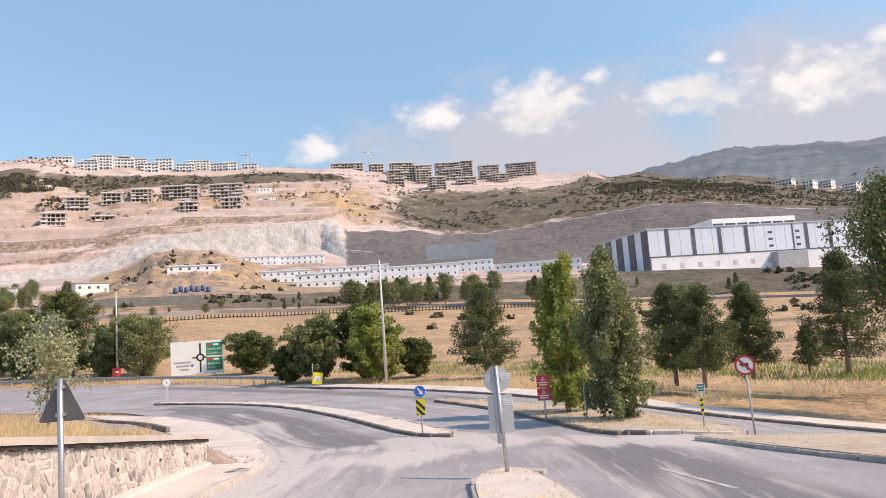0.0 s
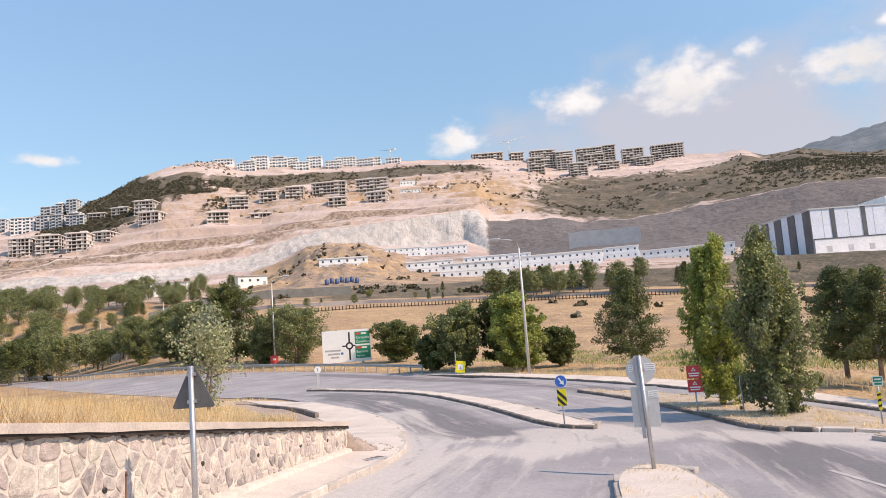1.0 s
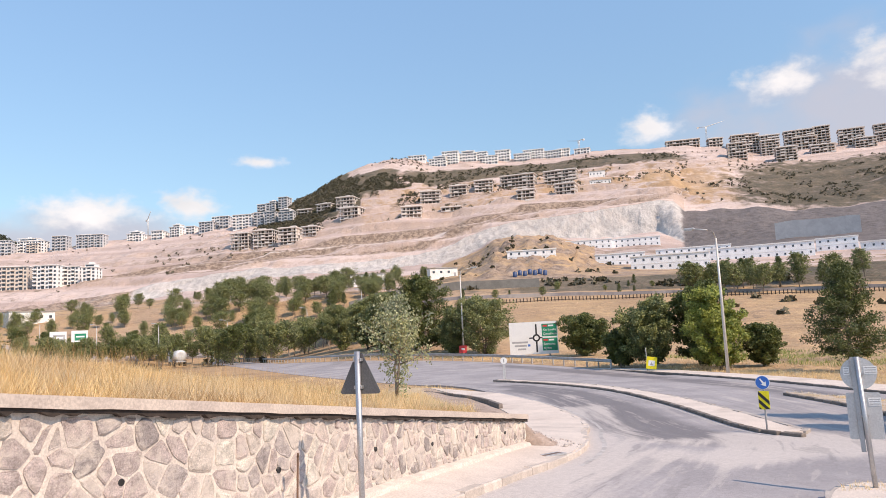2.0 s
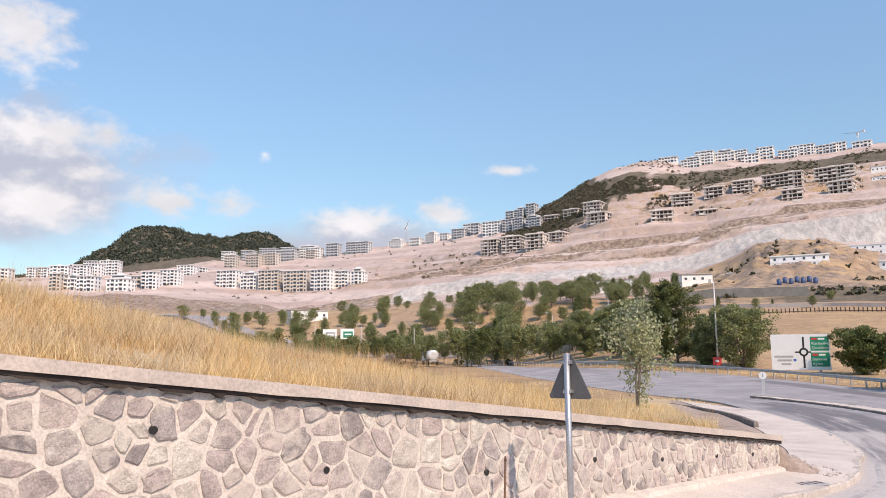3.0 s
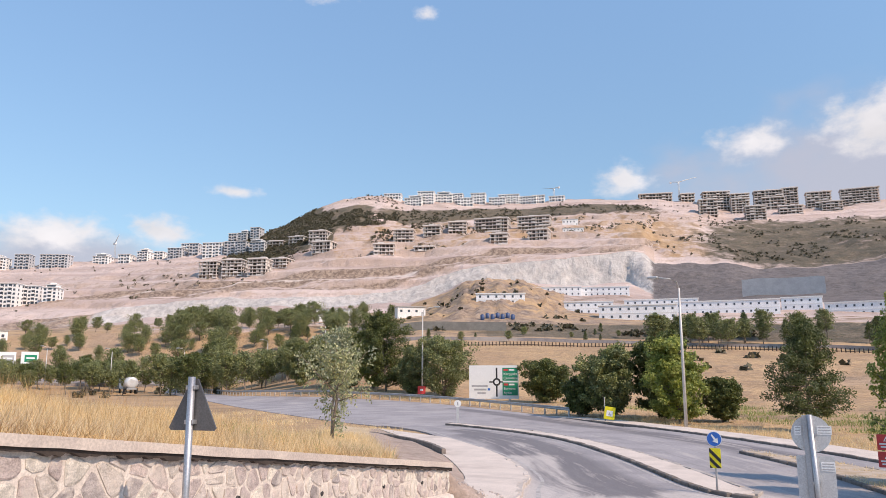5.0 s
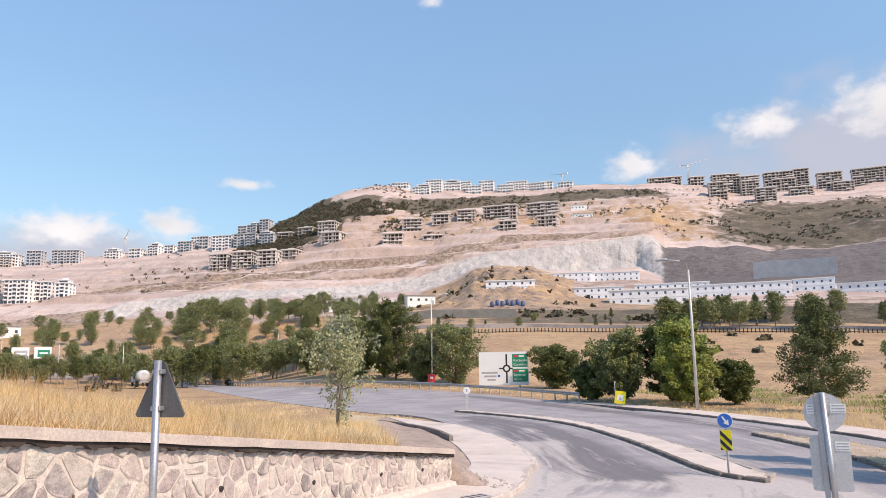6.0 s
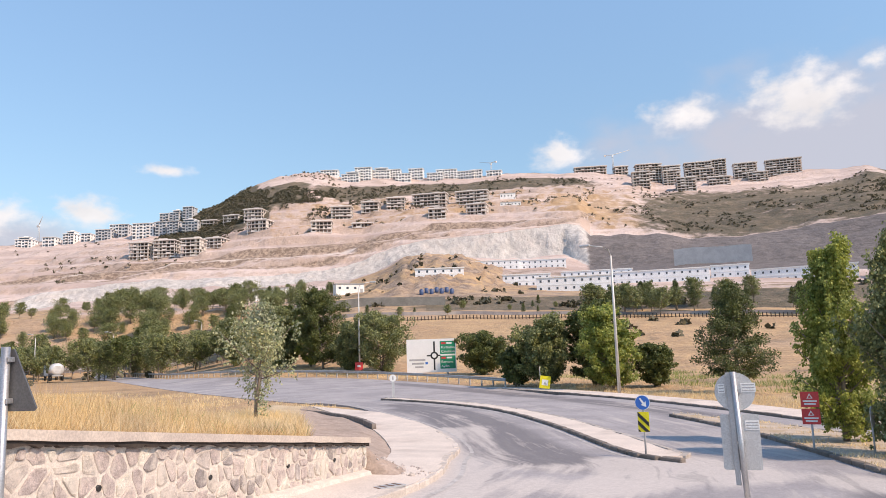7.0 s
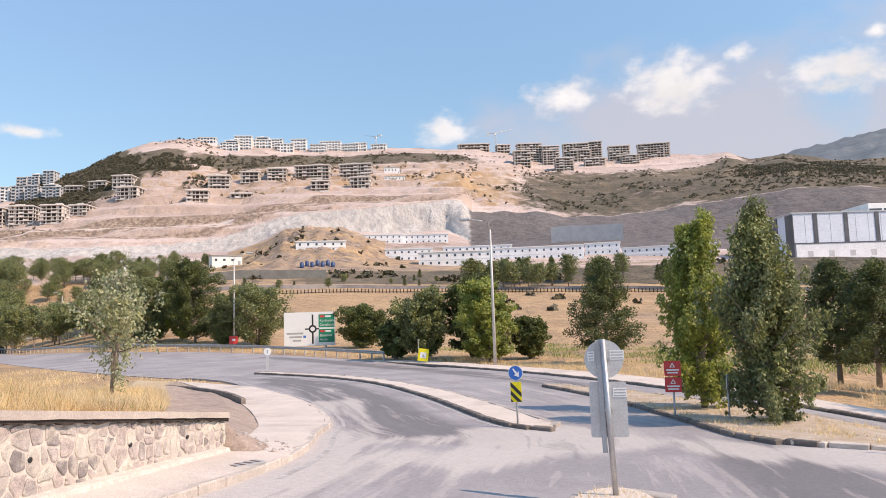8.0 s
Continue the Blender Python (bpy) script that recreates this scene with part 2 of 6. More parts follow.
def asphalt_material(name="asphalt"):
    mt, nt, bs = nodes_of(name)
    pos = position(nt)
    at = nt.nodes.new("ShaderNodeAttribute")
    at.attribute_name = "wear"
    sp = nt.nodes.new("ShaderNodeSeparateColor")
    nt.links.new(at.outputs["Color"], sp.inputs[0])
    # the dust lies in streaks that follow the lanes: across is the distance from the dividing line
    px = nt.nodes.new("ShaderNodeSeparateXYZ")
    nt.links.new(pos, px.inputs[0])
    lane = nt.nodes.new("ShaderNodeCombineXYZ")
    nt.links.new(sp.outputs[2], lane.inputs[0])
    nt.links.new(px.outputs[0], lane.inputs[1])
    nt.links.new(px.outputs[1], lane.inputs[2])
    mp = nt.nodes.new("ShaderNodeMapping")
    mp.inputs["Scale"].default_value = (11, .045, .045)
    nt.links.new(lane.outputs[0], mp.inputs["Vector"])
    dust = noise_at(nt, mp.outputs[0], 1.0, 7, .6)
    patch = noise_at(nt, pos, .33, 4, .55)
    grain = noise_at(nt, pos, 55, 3)
    fleck = noise_at(nt, pos, 9, 5, .7)
    col = blend(nt, ramp(nt, patch, .4, .6), (.33, .305, .305), (.275, .254, .256))

    def lifted(w, v, k):
        q = nt.nodes.new("ShaderNodeMath")
        q.operation = "MULTIPLY_ADD"
        nt.links.new(w, q.inputs[0])
        q.inputs[1].default_value = k
        nt.links.new(v, q.inputs[2])
        return q.outputs[0]

    col = blend(nt, ramp(nt, lifted(sp.outputs[0], dust, .55), .58, .86, 0, .85), col, (.145, .133, .138))
    col = blend(nt, ramp(nt, lifted(sp.outputs[1], dust, .26), .56, .7, 0, .85), col, (.5, .45, .415))
    fine = noise_at(nt, mp.outputs[0], 4.0, 6, .65)
    col = blend(nt, ramp(nt, fine, .54, .6, 0, .35), col, (.48, .43, .395))
    col = blend(nt, ramp(nt, fine, .42, .37, 0, .35), col, (.2, .185, .18))
    col = blend(nt, .4, col, ramp(nt, fleck, .3, .7, .75, 1.25), "MULTIPLY")
    col = blend(nt, .4, col, ramp(nt, grain, .3, .7, .6, 1.4), "MULTIPLY")
    nt.links.new(col, bs.inputs["Base Color"])
    bs.inputs["Roughness"].default_value = .85
    bump(nt, bs, grain, .3, .01)
    return mt


def stone_material():
    mt, nt, bs = nodes_of("wall_stone")
    pos = position(nt)
    info = nt.nodes.new("ShaderNodeObjectInfo")
    cr = nt.nodes.new("ShaderNodeValToRGB")
    cr.color_ramp.interpolation = "CONSTANT"
    tones = [(0, (.5, .415, .38)), (.16, (.43, .375, .35)), (.28, (.57, .5, .435)), (.42, (.56, .465, .42)), (.56, (.47, .39, .36)), (.7, (.66, .6, .515)), (.82, (.53, .46, .415)), (.93, (.31, .27, .255))]
    for k, (p, c) in enumerate(tones):
        e = cr.color_ramp.elements[k] if k < 2 else cr.color_ramp.elements.new(p)
        e.position, e.color = p, (*c, 1)
    nt.links.new(info.outputs["Random"], cr.inputs[0])
    col = blend(nt, .6, cr.outputs[0], ramp(nt, noise_at(nt, pos, 9, 5, .65), .3, .7, .6, 1.35), "MULTIPLY")
    grain = noise_at(nt, pos, 60, 4)
    col = blend(nt, .5, col, ramp(nt, grain, .3, .7, .6, 1.4), "MULTIPLY")
    col = blend(nt, ramp(nt, noise_at(nt, pos, 3.2, 7, .72), .47, .62, 0, .75), col, (.66, .58, .505))
    nt.links.new(col, bs.inputs["Base Color"])
    bs.inputs["Roughness"].default_value = .88
    bump(nt, bs, noise_at(nt, pos, 17, 7, .75), .95, .035)
    return mt


M = dict(
    terrain=terrain_material(), asphalt=asphalt_material(), 
    footway=surface("dusty_footway", (.66, .565, .49), (.58, .5, .435), .8, .9, 0, 30, .4, .01, 0, (.42, .35, .3)),
    kerb=surface("kerb_concrete", (.44, .39, .35), (.36, .32, .29), 3, .85, 0, 35, .4, .008, .18, (.25, .21, .18)),
    kerb_dusty=surface("dusty_kerb", (.6, .52, .455), (.5, .435, .38), 3, .88, 0, 35, .4, .008, .12, (.4, .34, .29)),
    # dark kerb stone; the shade of its near faces is in the colour
    kerb_dark=surface("dark_kerb_with_shade", (.15, .125, .105), (.22, .185, .16), 3, .85, 0, 35, .4, .008, .2),
    earth=surface("island_earth", (.42, .33, .24), (.5, .41, .33), 2, .95, 0, 25, .5, .02, 0, (.36, .26, .15)),
    rubble=surface("rubble_earth", (.44, .34, .28), (.34, .26, .21), 2.5, .95, 0, 14, .8, .06, 0, (.24, .18, .14)),
    bank=surface("bank_earth", (.54, .42, .27), (.46, .34, .21), 1.2, .95, 0, 12, .6, .05),
    mortar=surface("pale_mortar", (.66, .585, .51), (.56, .49, .43), 5, .9, 0, 45, .5, .01),
    stone=stone_material(),
    coping=surface("coping_concrete", (.55, .47, .4), (.46, .39, .34), 2, .9, 0, 35, .4, .01),
    # near-black for the fence posts, and for the shadow painted under the coping
    shade_and_dark_wood=surface("coping_shade_and_posts", (.03, .022, .018), (.06, .045, .036), 3, .9),
    steel=surface("galvanised_steel", (.5, .5, .5), (.42, .42, .43), 5, .42, .75, 60, .1, .002),
    rail=surface("dusty_guard_rail", (.5, .49, .48), (.4, .38, .36), 2, .55, .5, 40, .1, .002),
    plate=surface("sign_back_aluminium", (.56, .565, .56), (.5, .5, .5), 3, .5, .35, 60, .1, .002),
    dark_plate=surface("dark_sign_back", (.10, .10, .105), (.13, .13, .13), 3, .5, .3, 60, .1, .002),
    white=surface("white_paint", (.8, .8, .78), (.77, .77, .75), 2.0, .5, 0, 60, .05, .002), blue=plain("sign_blue", (.03, .16, .55)), yellow=plain("sign_yellow", (.85, .72, .02)),
    black=plain("sign_black", (.02, .02, .02)), green=plain("sign_green", (.0, .25, .13)), red=plain("sign_red", (.62, .05, .05)),
    grey=plain("sign_grey", (.42, .42, .42)),
    pole=surface("lamp_post_paint", (.62, .6, .56), (.54, .52, .49), 2, .5, .2, 50, .1, .002),
    concrete=surface("raw_concrete", (.74, .68, .63), (.64, .58, .535), .6, .9, 0, 6, .2, .02),
    # shade inside the open storeys is painted into this near-black core colour
    shell=surface("interior_shade", (.07, .06, .055), (.11, .095, .085), .8, .9, 0, 6, .2, .02),
    white_wall=surface("white_render", (.88, .86, .83), (.8, .78, .75), .3, .8, 0, 5, .1, .01),
    cream_wall=surface("cream_render", (.68, .6, .52), (.6, .54, .47), .3, .8, 0, 5, .1, .01),
    pale_wall=surface("pale_grey_render", (.6, .6, .6), (.5, .5, .51), .3, .8, 0, 5, .1, .01),
    grey_wall=surface("grey_render", (.4, .41, .43), (.34, .35, .37), .3, .8, 0, 5, .1, .01),
    cabin=surface("cabin_panel", (.84, .85, .86), (.76, .77, .79), .2, .6, 0, 4, .1, .01),
    shed_white=surface("warehouse_panel", (.76, .8, .88), (.68, .72, .8), .05, .55, 0, 3, .1, .01),
    shed_dark=surface("warehouse_dark_panel", (.09, .09, .1), (.13, .13, .14), .2, .5, 0, 4, .1, .01),
    tank=surface("tanker_barrel", (.72, .71, .69), (.62, .6, .58), 1, .35, .3, 20, .1, .005),
    valley_concrete=surface("dark_stained_concrete", (.17, .165, .15), (.23, .22, .2), .3, .9, 0, 5, .2, .02),
    blue_tank=surface("blue_plastic", (.05, .09, .2), (.04, .07, .16), 2, .5), rust=surface("rusty_iron", (.12, .07, .045), (.18, .1, .06), 8, .85),
    worn_paint=surface("worn_road_paint", (.5, .47, .45), (.35, .32, .3), 3, .8, 0, 18, .1, .002, 0, (.3, .28, .26)),
    # distance haze over the far ridge is put into this blue-grey base colour
    far_ridge=surface("far_ridge_haze_blue", (.095, .118, .135), (.155, .172, .182), .004, .95, 0, .03, .5, 8.0),
    rubber=plain("rubber", (.03, .03, .03), .8), roof=surface("flat_roof", (.5, .47, .43), (.42, .39, .36), .2, .9, 0, 4, .1, .01),
    bark=surface("bark", (.2, .16, .125), (.31, .26, .21), 3, .9, 0, 20, .6, .02),
    euc=leaf_material("eucalyptus_leaf", (.15, .2, .05), (.43, .47, .15), .45),
    silver=leaf_material("silver_leaf", (.2, .24, .13), (.46, .47, .33), .3),
    broad=leaf_material("broad_leaf", (.05, .074, .026), (.165, .19, .063), .28),
    olive=leaf_material("grey_olive_leaf", (.09, .118, .05), (.31, .335, .16), .3),
    pine=leaf_material("pine_needle", (.055, .08, .032), (.155, .18, .07), .22),
    straw=leaf_material("straw", (.8, .67, .46), (.58, .44, .27), .3),
    thatch=leaf_material("brown_thatch", (.36, .225, .11), (.6, .42, .235), .2),
    weed=leaf_material("green_weed", (.17, .23, .06), (.28, .33, .11)),
    maquis=leaf_material("dark_evergreen_leaf", (.028, .036, .026), (.075, .085, .055), .12),
    bush=leaf_material("scrub_leaf", (.055, .055, .036), (.12, .105, .065), .15),
)
nt_glass, nt_g, bs_g = nodes_of("window_glass")
bs_g.inputs["Base Color"].default_value = (.07, .08, .1, 1)
bs_g.inputs["Roughness"].default_value = .12
M["glass"] = nt_glass

# ---- mesh helpers ----


def mesh_from(name, bm, material):
    me = bpy.data.meshes.new(name)
    bm.to_mesh(me)
    bm.free()
    for q in material if isinstance(material, (list, tuple)) else (material,):
        me.materials.append(q)
    return me


def part(name, bm, material, parent=None, label=""):
    ob = new(name, mesh_from(name, bm, material) if isinstance(bm, bmesh.types.BMesh) else bm)
    if parent is not None:
        ob.parent = parent
    if label:
        ob["label"] = label
    return ob


def thing(name, at, label, category, group="", kind="", turn=0.0):
    ob = new(name)
    ob.matrix_world = pose(*at, 0, 0, turn)
    return tagged(ob, label, category, group, kind)


def add_box(bm, lo, hi, bevel=0.0, m=None):
    r = bmesh.ops.create_cube(bm, size=1.0)
    sx, sy, sz = (hi[k] - lo[k] for k in range(3))
    mt = Matrix.Translation([(hi[k] + lo[k]) / 2 for k in range(3)]) @ Matrix.Diagonal((sx, sy, sz, 1))
    bmesh.ops.transform(bm, matrix=(m @ mt) if m else mt, verts=r["verts"])
    if bevel:
        bmesh.ops.bevel(bm, geom=list({e for v in r["verts"] for e in v.link_edges}), offset=bevel, segments=1, affect="EDGES")
    return bm


def box(lo, hi, bevel=0.0):
    return add_box(bmesh.new(), lo, hi, bevel)


def add_tube(bm, pts, radii, sides=8):
    """A tapered tube through points."""
    rings = []
    pts = [Vector(p) for p in pts]
    for k, p in enumerate(pts):
        d = (pts[min(k + 1, len(pts) - 1)] - pts[max(k - 1, 0)]).normalized()
        u = d.orthogonal().normalized() if abs(d.z) < .99 else Vector((1, 0, 0))
        v = d.cross(u).normalized()
        u = v.cross(d)
        rings.append([bm.verts.new(p + radii[k] * (math.cos(a) * u + math.sin(a) * v)) for a in (2 * math.pi * q / sides for q in range(sides))])
    for a, b in zip(rings, rings[1:]):
        for q in range(sides):
            f = bm.faces.new((a[q], a[(q + 1) % sides], b[(q + 1) % sides], b[q]))
            f.smooth = True
    bm.faces.new(rings[0][::-1])
    bm.faces.new(rings[-1])
    return bm


def tube(pts, radii, sides=8):
    return add_tube(bmesh.new(), pts, radii if isinstance(radii, (list, tuple)) else [radii] * len(pts), sides)


def slab(outline, z0, z1):
    """A prism over an outline in (x, y)."""
    bm = bmesh.new()
    lo = [bm.verts.new((x, y, z0)) for x, y in outline]
    hi = [bm.verts.new((x, y, z1)) for x, y in outline]
    n = len(outline)
    bm.faces.new(lo[::-1])
    bm.faces.new(hi)
    for k in range(n):
        bm.faces.new((lo[k], lo[(k + 1) % n], hi[(k + 1) % n], hi[k]))
    bmesh.ops.recalc_face_normals(bm, faces=bm.faces)
    return bm


def plate(outline, y0, y1):
    """A flat plate in the xz plane, from y0 to y1 in depth."""
    bm = slab(outline, y0, y1)
    bmesh.ops.transform(bm, matrix=Matrix(((1, 0, 0, 0), (0, 0, 1, 0), (0, 1, 0, 0), (0, 0, 0, 1))), verts=bm.verts)
    bmesh.ops.recalc_face_normals(bm, faces=bm.faces)
    return bm


def disc(cx, cz, r, n=32):
    return [(cx + r * math.cos(2 * math.pi * k / n), cz + r * math.sin(2 * math.pi * k / n)) for k in range(n)]


def rect(x0, z0, x1, z1, r=0.0):
    if not r:
        return [(x0, z0), (x1, z0), (x1, z1), (x0, z1)]
    out = []
    for cx, cz, a in ((x1 - r, z0 + r, -90), (x1 - r, z1 - r, 0), (x0 + r, z1 - r, 90), (x0 + r, z0 + r, 180)):
        out += [(cx + r * math.cos(radians(a + b)), cz + r * math.sin(radians(a + b))) for b in (0, 45, 90)]
    return out


def rounded(pts, steps=4):
    """A smooth line through points (Catmull-Rom)."""
    out = []
    p = [Vector((*q, 0)) if len(q) == 2 else Vector(q) for q in pts]
    for k in range(len(p) - 1):
        a, b, c, d = p[max(k - 1, 0)], p[k], p[k + 1], p[min(k + 2, len(p) - 1)]
        for s in range(steps):
            t = s / steps
            out.append(.5 * ((2 * b) + (c - a) * t + (2 * a - 5 * b + 4 * c - d) * t * t + (3 * b - a - 3 * c + d) * t ** 3))
    out.append(p[-1])
    return [(q.x, q.y) for q in out]


def evenly(line, step):
    """Points every step metres along a line of (x, y), with headings."""
    out, left = [], 0.0
    for (x0, y0), (x1, y1) in zip(line, line[1:]):
        d = math.hypot(x1 - x0, y1 - y0)
        while left <= d:
            out.append((x0 + (x1 - x0) * left / d, y0 + (y1 - y0) * left / d, math.degrees(math.atan2(y1 - y0, x1 - x0))))
            left += step
        left -= d
    return out


def cut_half(poly, px, py, nx, ny):
    """The part of a polygon behind the line through (px, py) with the normal (nx, ny)."""
    out = []
    for k in range(len(poly)):
        a, b = poly[k - 1], poly[k]
        da, db = (a[0] - px) * nx + (a[1] - py) * ny, (b[0] - px) * nx + (b[1] - py) * ny
        if (da <= 0) != (db <= 0):
            t = da / (da - db)
            out.append((a[0] + (b[0] - a[0]) * t, a[1] + (b[1] - a[1]) * t))
        if db <= 0:
            out.append(b)
    return out


def sm(a, b, v):
    t = min(1.0, max(0.0, (v - a) / (b - a)))
    return t * t * (3 - 2 * t)


def road_z(x, y):
    """The lane falls to the junction, which lies level; the slip road drops to one side."""
    z = .04 * (28 - y) if y < 24 else .04 * max(0, (32 - y)) ** 2 / 16
    if x < -2.5:
        z += .06 * min(-x - 2.5, 6.5) * (1 + .1 * min(20, max(0, 19 - y))) * (1 - sm(19, 30, y))
    if x > 4:
        z -= .1 * min(x - 4, 12) * sm(17, 24, y)
    return z


def near(v, table):
    """Smooth interpolation in a table of (key, value)."""
    ks = [k for k, _ in table]
    return float(np.interp(v, ks, [w for _, w in table]))


# ---- the lie of the land: break lines as (azimuth, distance, elevation angle) seen from the lane ----
EYE = 3.5
FIELD_EDGE = [(-180, 150, 1.5), (-95, 150, 1.2), (-82, 175, 0.2), (-70, 178, -0.4), (-60, 180, -0.9), (-50, 180, -1.05), (-42, 182, -0.8), (-34, 188, 1.3), (-28, 190, 2.4), (-21, 190, 2.4),
    (-13, 190, 2.15), (0, 190, 1.7), (9, 190, 1.2), (24, 190, 0.4), (40, 190, 0), (180, 150, 1.5)]
SHELF_FOOT = [(-180, 200, 1.8), (-95, 200, 1.5), (-82, 235, 1.2), (-70, 240, 0.6), (-60, 240, 0.2), (-50, 236, 0.2), (-43, 230, 0.6), (-35, 218, 2.6), (-29, 215, 3.3), (-21, 215, 3.1),
    (-13, 215, 2.85), (0, 215, 2.35), (9, 215, 1.8), (24, 215, 1), (40, 215, 0.6), (180, 200, 1.8)]
SHELF_TOP = [(-180, 260, 2), (-95, 260, 1.9), (-82, 300, 2.5), (-70, 320, 2.3), (-60, 320, 2.6), (-54, 300, 2.9), (-45, 260, 3.4), (-29, 240, 4), (-21, 240, 4.1), (-13, 240, 3.85),
    (0, 240, 3.7), (8.9, 240, 3.72), (14.9, 240, 3.27), (20.4, 240, 2.82), (24, 240, 2.55), (40, 240, 2.3), (180, 260, 2)]
YARD_TOP = [(-180, 400, 2.5), (-82, 450, 3.2), (-70, 470, 3), (-60, 470, 2.9), (-52, 460, 3.4), (-45, 420, 4.2), (-36, 400, 4.7), (-30, 380, 5), (-27.9, 360, 5.52), (-26.6, 360, 6.34),
    (-25.8, 360, 7.13), (-24.8, 360, 7.33), (-22.9, 360, 7.39), (-21.2, 360, 7.1), (-19.9, 360, 6.3), (-18.4, 345, 5.2), (-17, 330, 4.7), (-13, 330, 4.4), (0, 330, 4.2), (8, 330, 3.75),
    (11, 325, 3.62), (17, 345, 3.2), (24.5, 385, 2.65), (40, 400, 2.4), (180, 400, 2.5)]
QUARRY_FOOT = [(-180, 560, 3), (-82, 560, 3.9), (-70, 570, 3.7), (-61, 560, 3.1), (-58.3, 560, 3.15), (-48.1, 540, 4.13), (-43.8, 529, 4.94), (-39.5, 520, 5.33), (-31.3, 520, 5.8), (-29.9, 520, 5.77),
    (-27.9, 522, 6.3), (-25.9, 524, 7.12), (-23.8, 526, 7.31), (-21.7, 528, 7.07), (-19.6, 531, 6.99), (-13.5, 540, 6.95), (-11.6, 499, 6.03), (-4.6, 472, 5.93), (2.2, 460, 5.55), (9, 450, 4.7),
    (17, 450, 4.2), (27, 450, 3.8), (40, 450, 3.5), (180, 560, 3)]
QUARRY_RIM = [(-180, 600, 3), (-82, 590, 4.1), (-70, 600, 3.9), (-61, 585, 3.3), (-58.4, 580, 3.45), (-45.9, 551, 5.6), (-41.6, 540, 5.79), (-32, 536, 6.49), (-30, 536, 6.82), (-28.8, 537, 7.15),
    (-28, 538, 7.57), (-25.9, 541, 8.19), (-21.7, 546, 8.75), (-17.4, 551, 9.1), (-13.2, 555, 9.28), (-12.2, 556, 9.16), (-11.5, 557, 8.32), (-6.6, 562, 8.06), (-4.5, 565, 7.64), (-1.1, 569, 7.53),
    (2.9, 570, 7.67), (5.7, 570, 7.98), (11.6, 570, 8.39), (15.5, 570, 8.11), (22.8, 570, 6.65), (24.5, 570, 6.41), (40, 570, 6.2), (180, 600, 3)]
RIDGE = [(-180, 900, 3), (-95, 900, 4.4), (-80, 900, 4.9), (-72, 900, 5.7), (-66, 900, 6.6), (-57.5, 900, 7.2), (-49.9, 866, 8.5), (-46, 850, 9.36), (-43.8, 843, 9.99), (-41.6, 835, 10.39),
    (-39.6, 829, 11.26), (-37.8, 823, 12.41), (-35.9, 820, 13.38), (-34, 821, 13.8), (-32.2, 821, 13.92), (-30.4, 822, 13.43), (-28, 826, 13.34), (-15.5, 847, 13.32), (-10.7, 853, 13.16), (-8.5, 854, 12.8),
    (-6.4, 856, 11.96), (3.6, 864, 11.47), (5.6, 865, 11.26), (7.3, 866, 11.41), (8.9, 868, 10.88), (11, 869, 10.92), (13.4, 871, 10.24), (17.7, 874, 9.73), (21.3, 877, 8.87), (24, 879, 7.79),
    (26.9, 880, 7.15), (40, 880, 7.5), (180, 900, 3)]
DARK_HILL = [(-180, 1300, 2), (-95, 1300, 4.6), (-82, 1300, 5), (-78, 1300, 4.9), (-75.5, 1300, 5.6), (-73.6, 1300, 6.9), (-72.4, 1300, 7.75), (-71.5, 1300, 8.67), (-70.6, 1300, 9.01), (-69.3, 1300, 8.98),
    (-67.7, 1300, 8.7), (-65.3, 1300, 8.41), (-63.2, 1300, 8.7), (-62, 1300, 8.54), (-60.7, 1300, 8.04), (-58, 1300, 6.6), (-42, 1300, 8), (-30, 1300, 10), (0, 1300, 9), (12, 1300, 8.6),
    (25, 1300, 7.4), (40, 1300, 7), (180, 1300, 2)]
FAR_RIDGE = [(-180, 2600, 2), (-82, 2600, 3.5), (-40, 2600, 4), (6, 2600, 7.5), (10, 2600, 10.6), (11.9, 2600, 11.11), (14, 2600, 11.37), (17.2, 2600, 11.75), (21.6, 2600, 11.38), (27.4, 2600, 10.81),
    (40, 2600, 9), (180, 2600, 2)]
HORIZON = [(-180, 4200, 0), (180, 4200, 0)]
LINES = [FIELD_EDGE, SHELF_FOOT, SHELF_TOP, YARD_TOP, QUARRY_FOOT, QUARRY_RIM, RIDGE, DARK_HILL, FAR_RIDGE, HORIZON]


def line_at(line, az):
    ks = [q[0] for q in line]
    r = float(np.interp(az, ks, [q[1] for q in line]))
    return r, EYE + r * math.tan(radians(float(np.interp(az, ks, [q[2] for q in line]))))


def profile(az):
    """Distances and heights of the ground along one bearing, nearest first."""
    rs, zs = [0.0, 62.0, 105.0], [-.25, -.2, .15 + .85 * sm(-42, -30, az)]
    for q in LINES:
        r, z = line_at(q, az)
        rs.append(r), zs.append(z)
    return rs, zs


def land_z(x, y):
    r, az = math.hypot(x, y), math.degrees(math.atan2(x, y))
    if r < 62:
        return min(-.25, road_z(x, y) - .25) if y < 34 else -.1
    rs, zs = profile(az)
    z = float(np.interp(r, rs, zs)) + rough_z(x, y, r)
    if az > -60 and rs[8] < r < rs[9]:
        z = bench(x, y, z, (r - rs[8]) / (rs[9] - rs[8]), az, rs, zs)
    return z


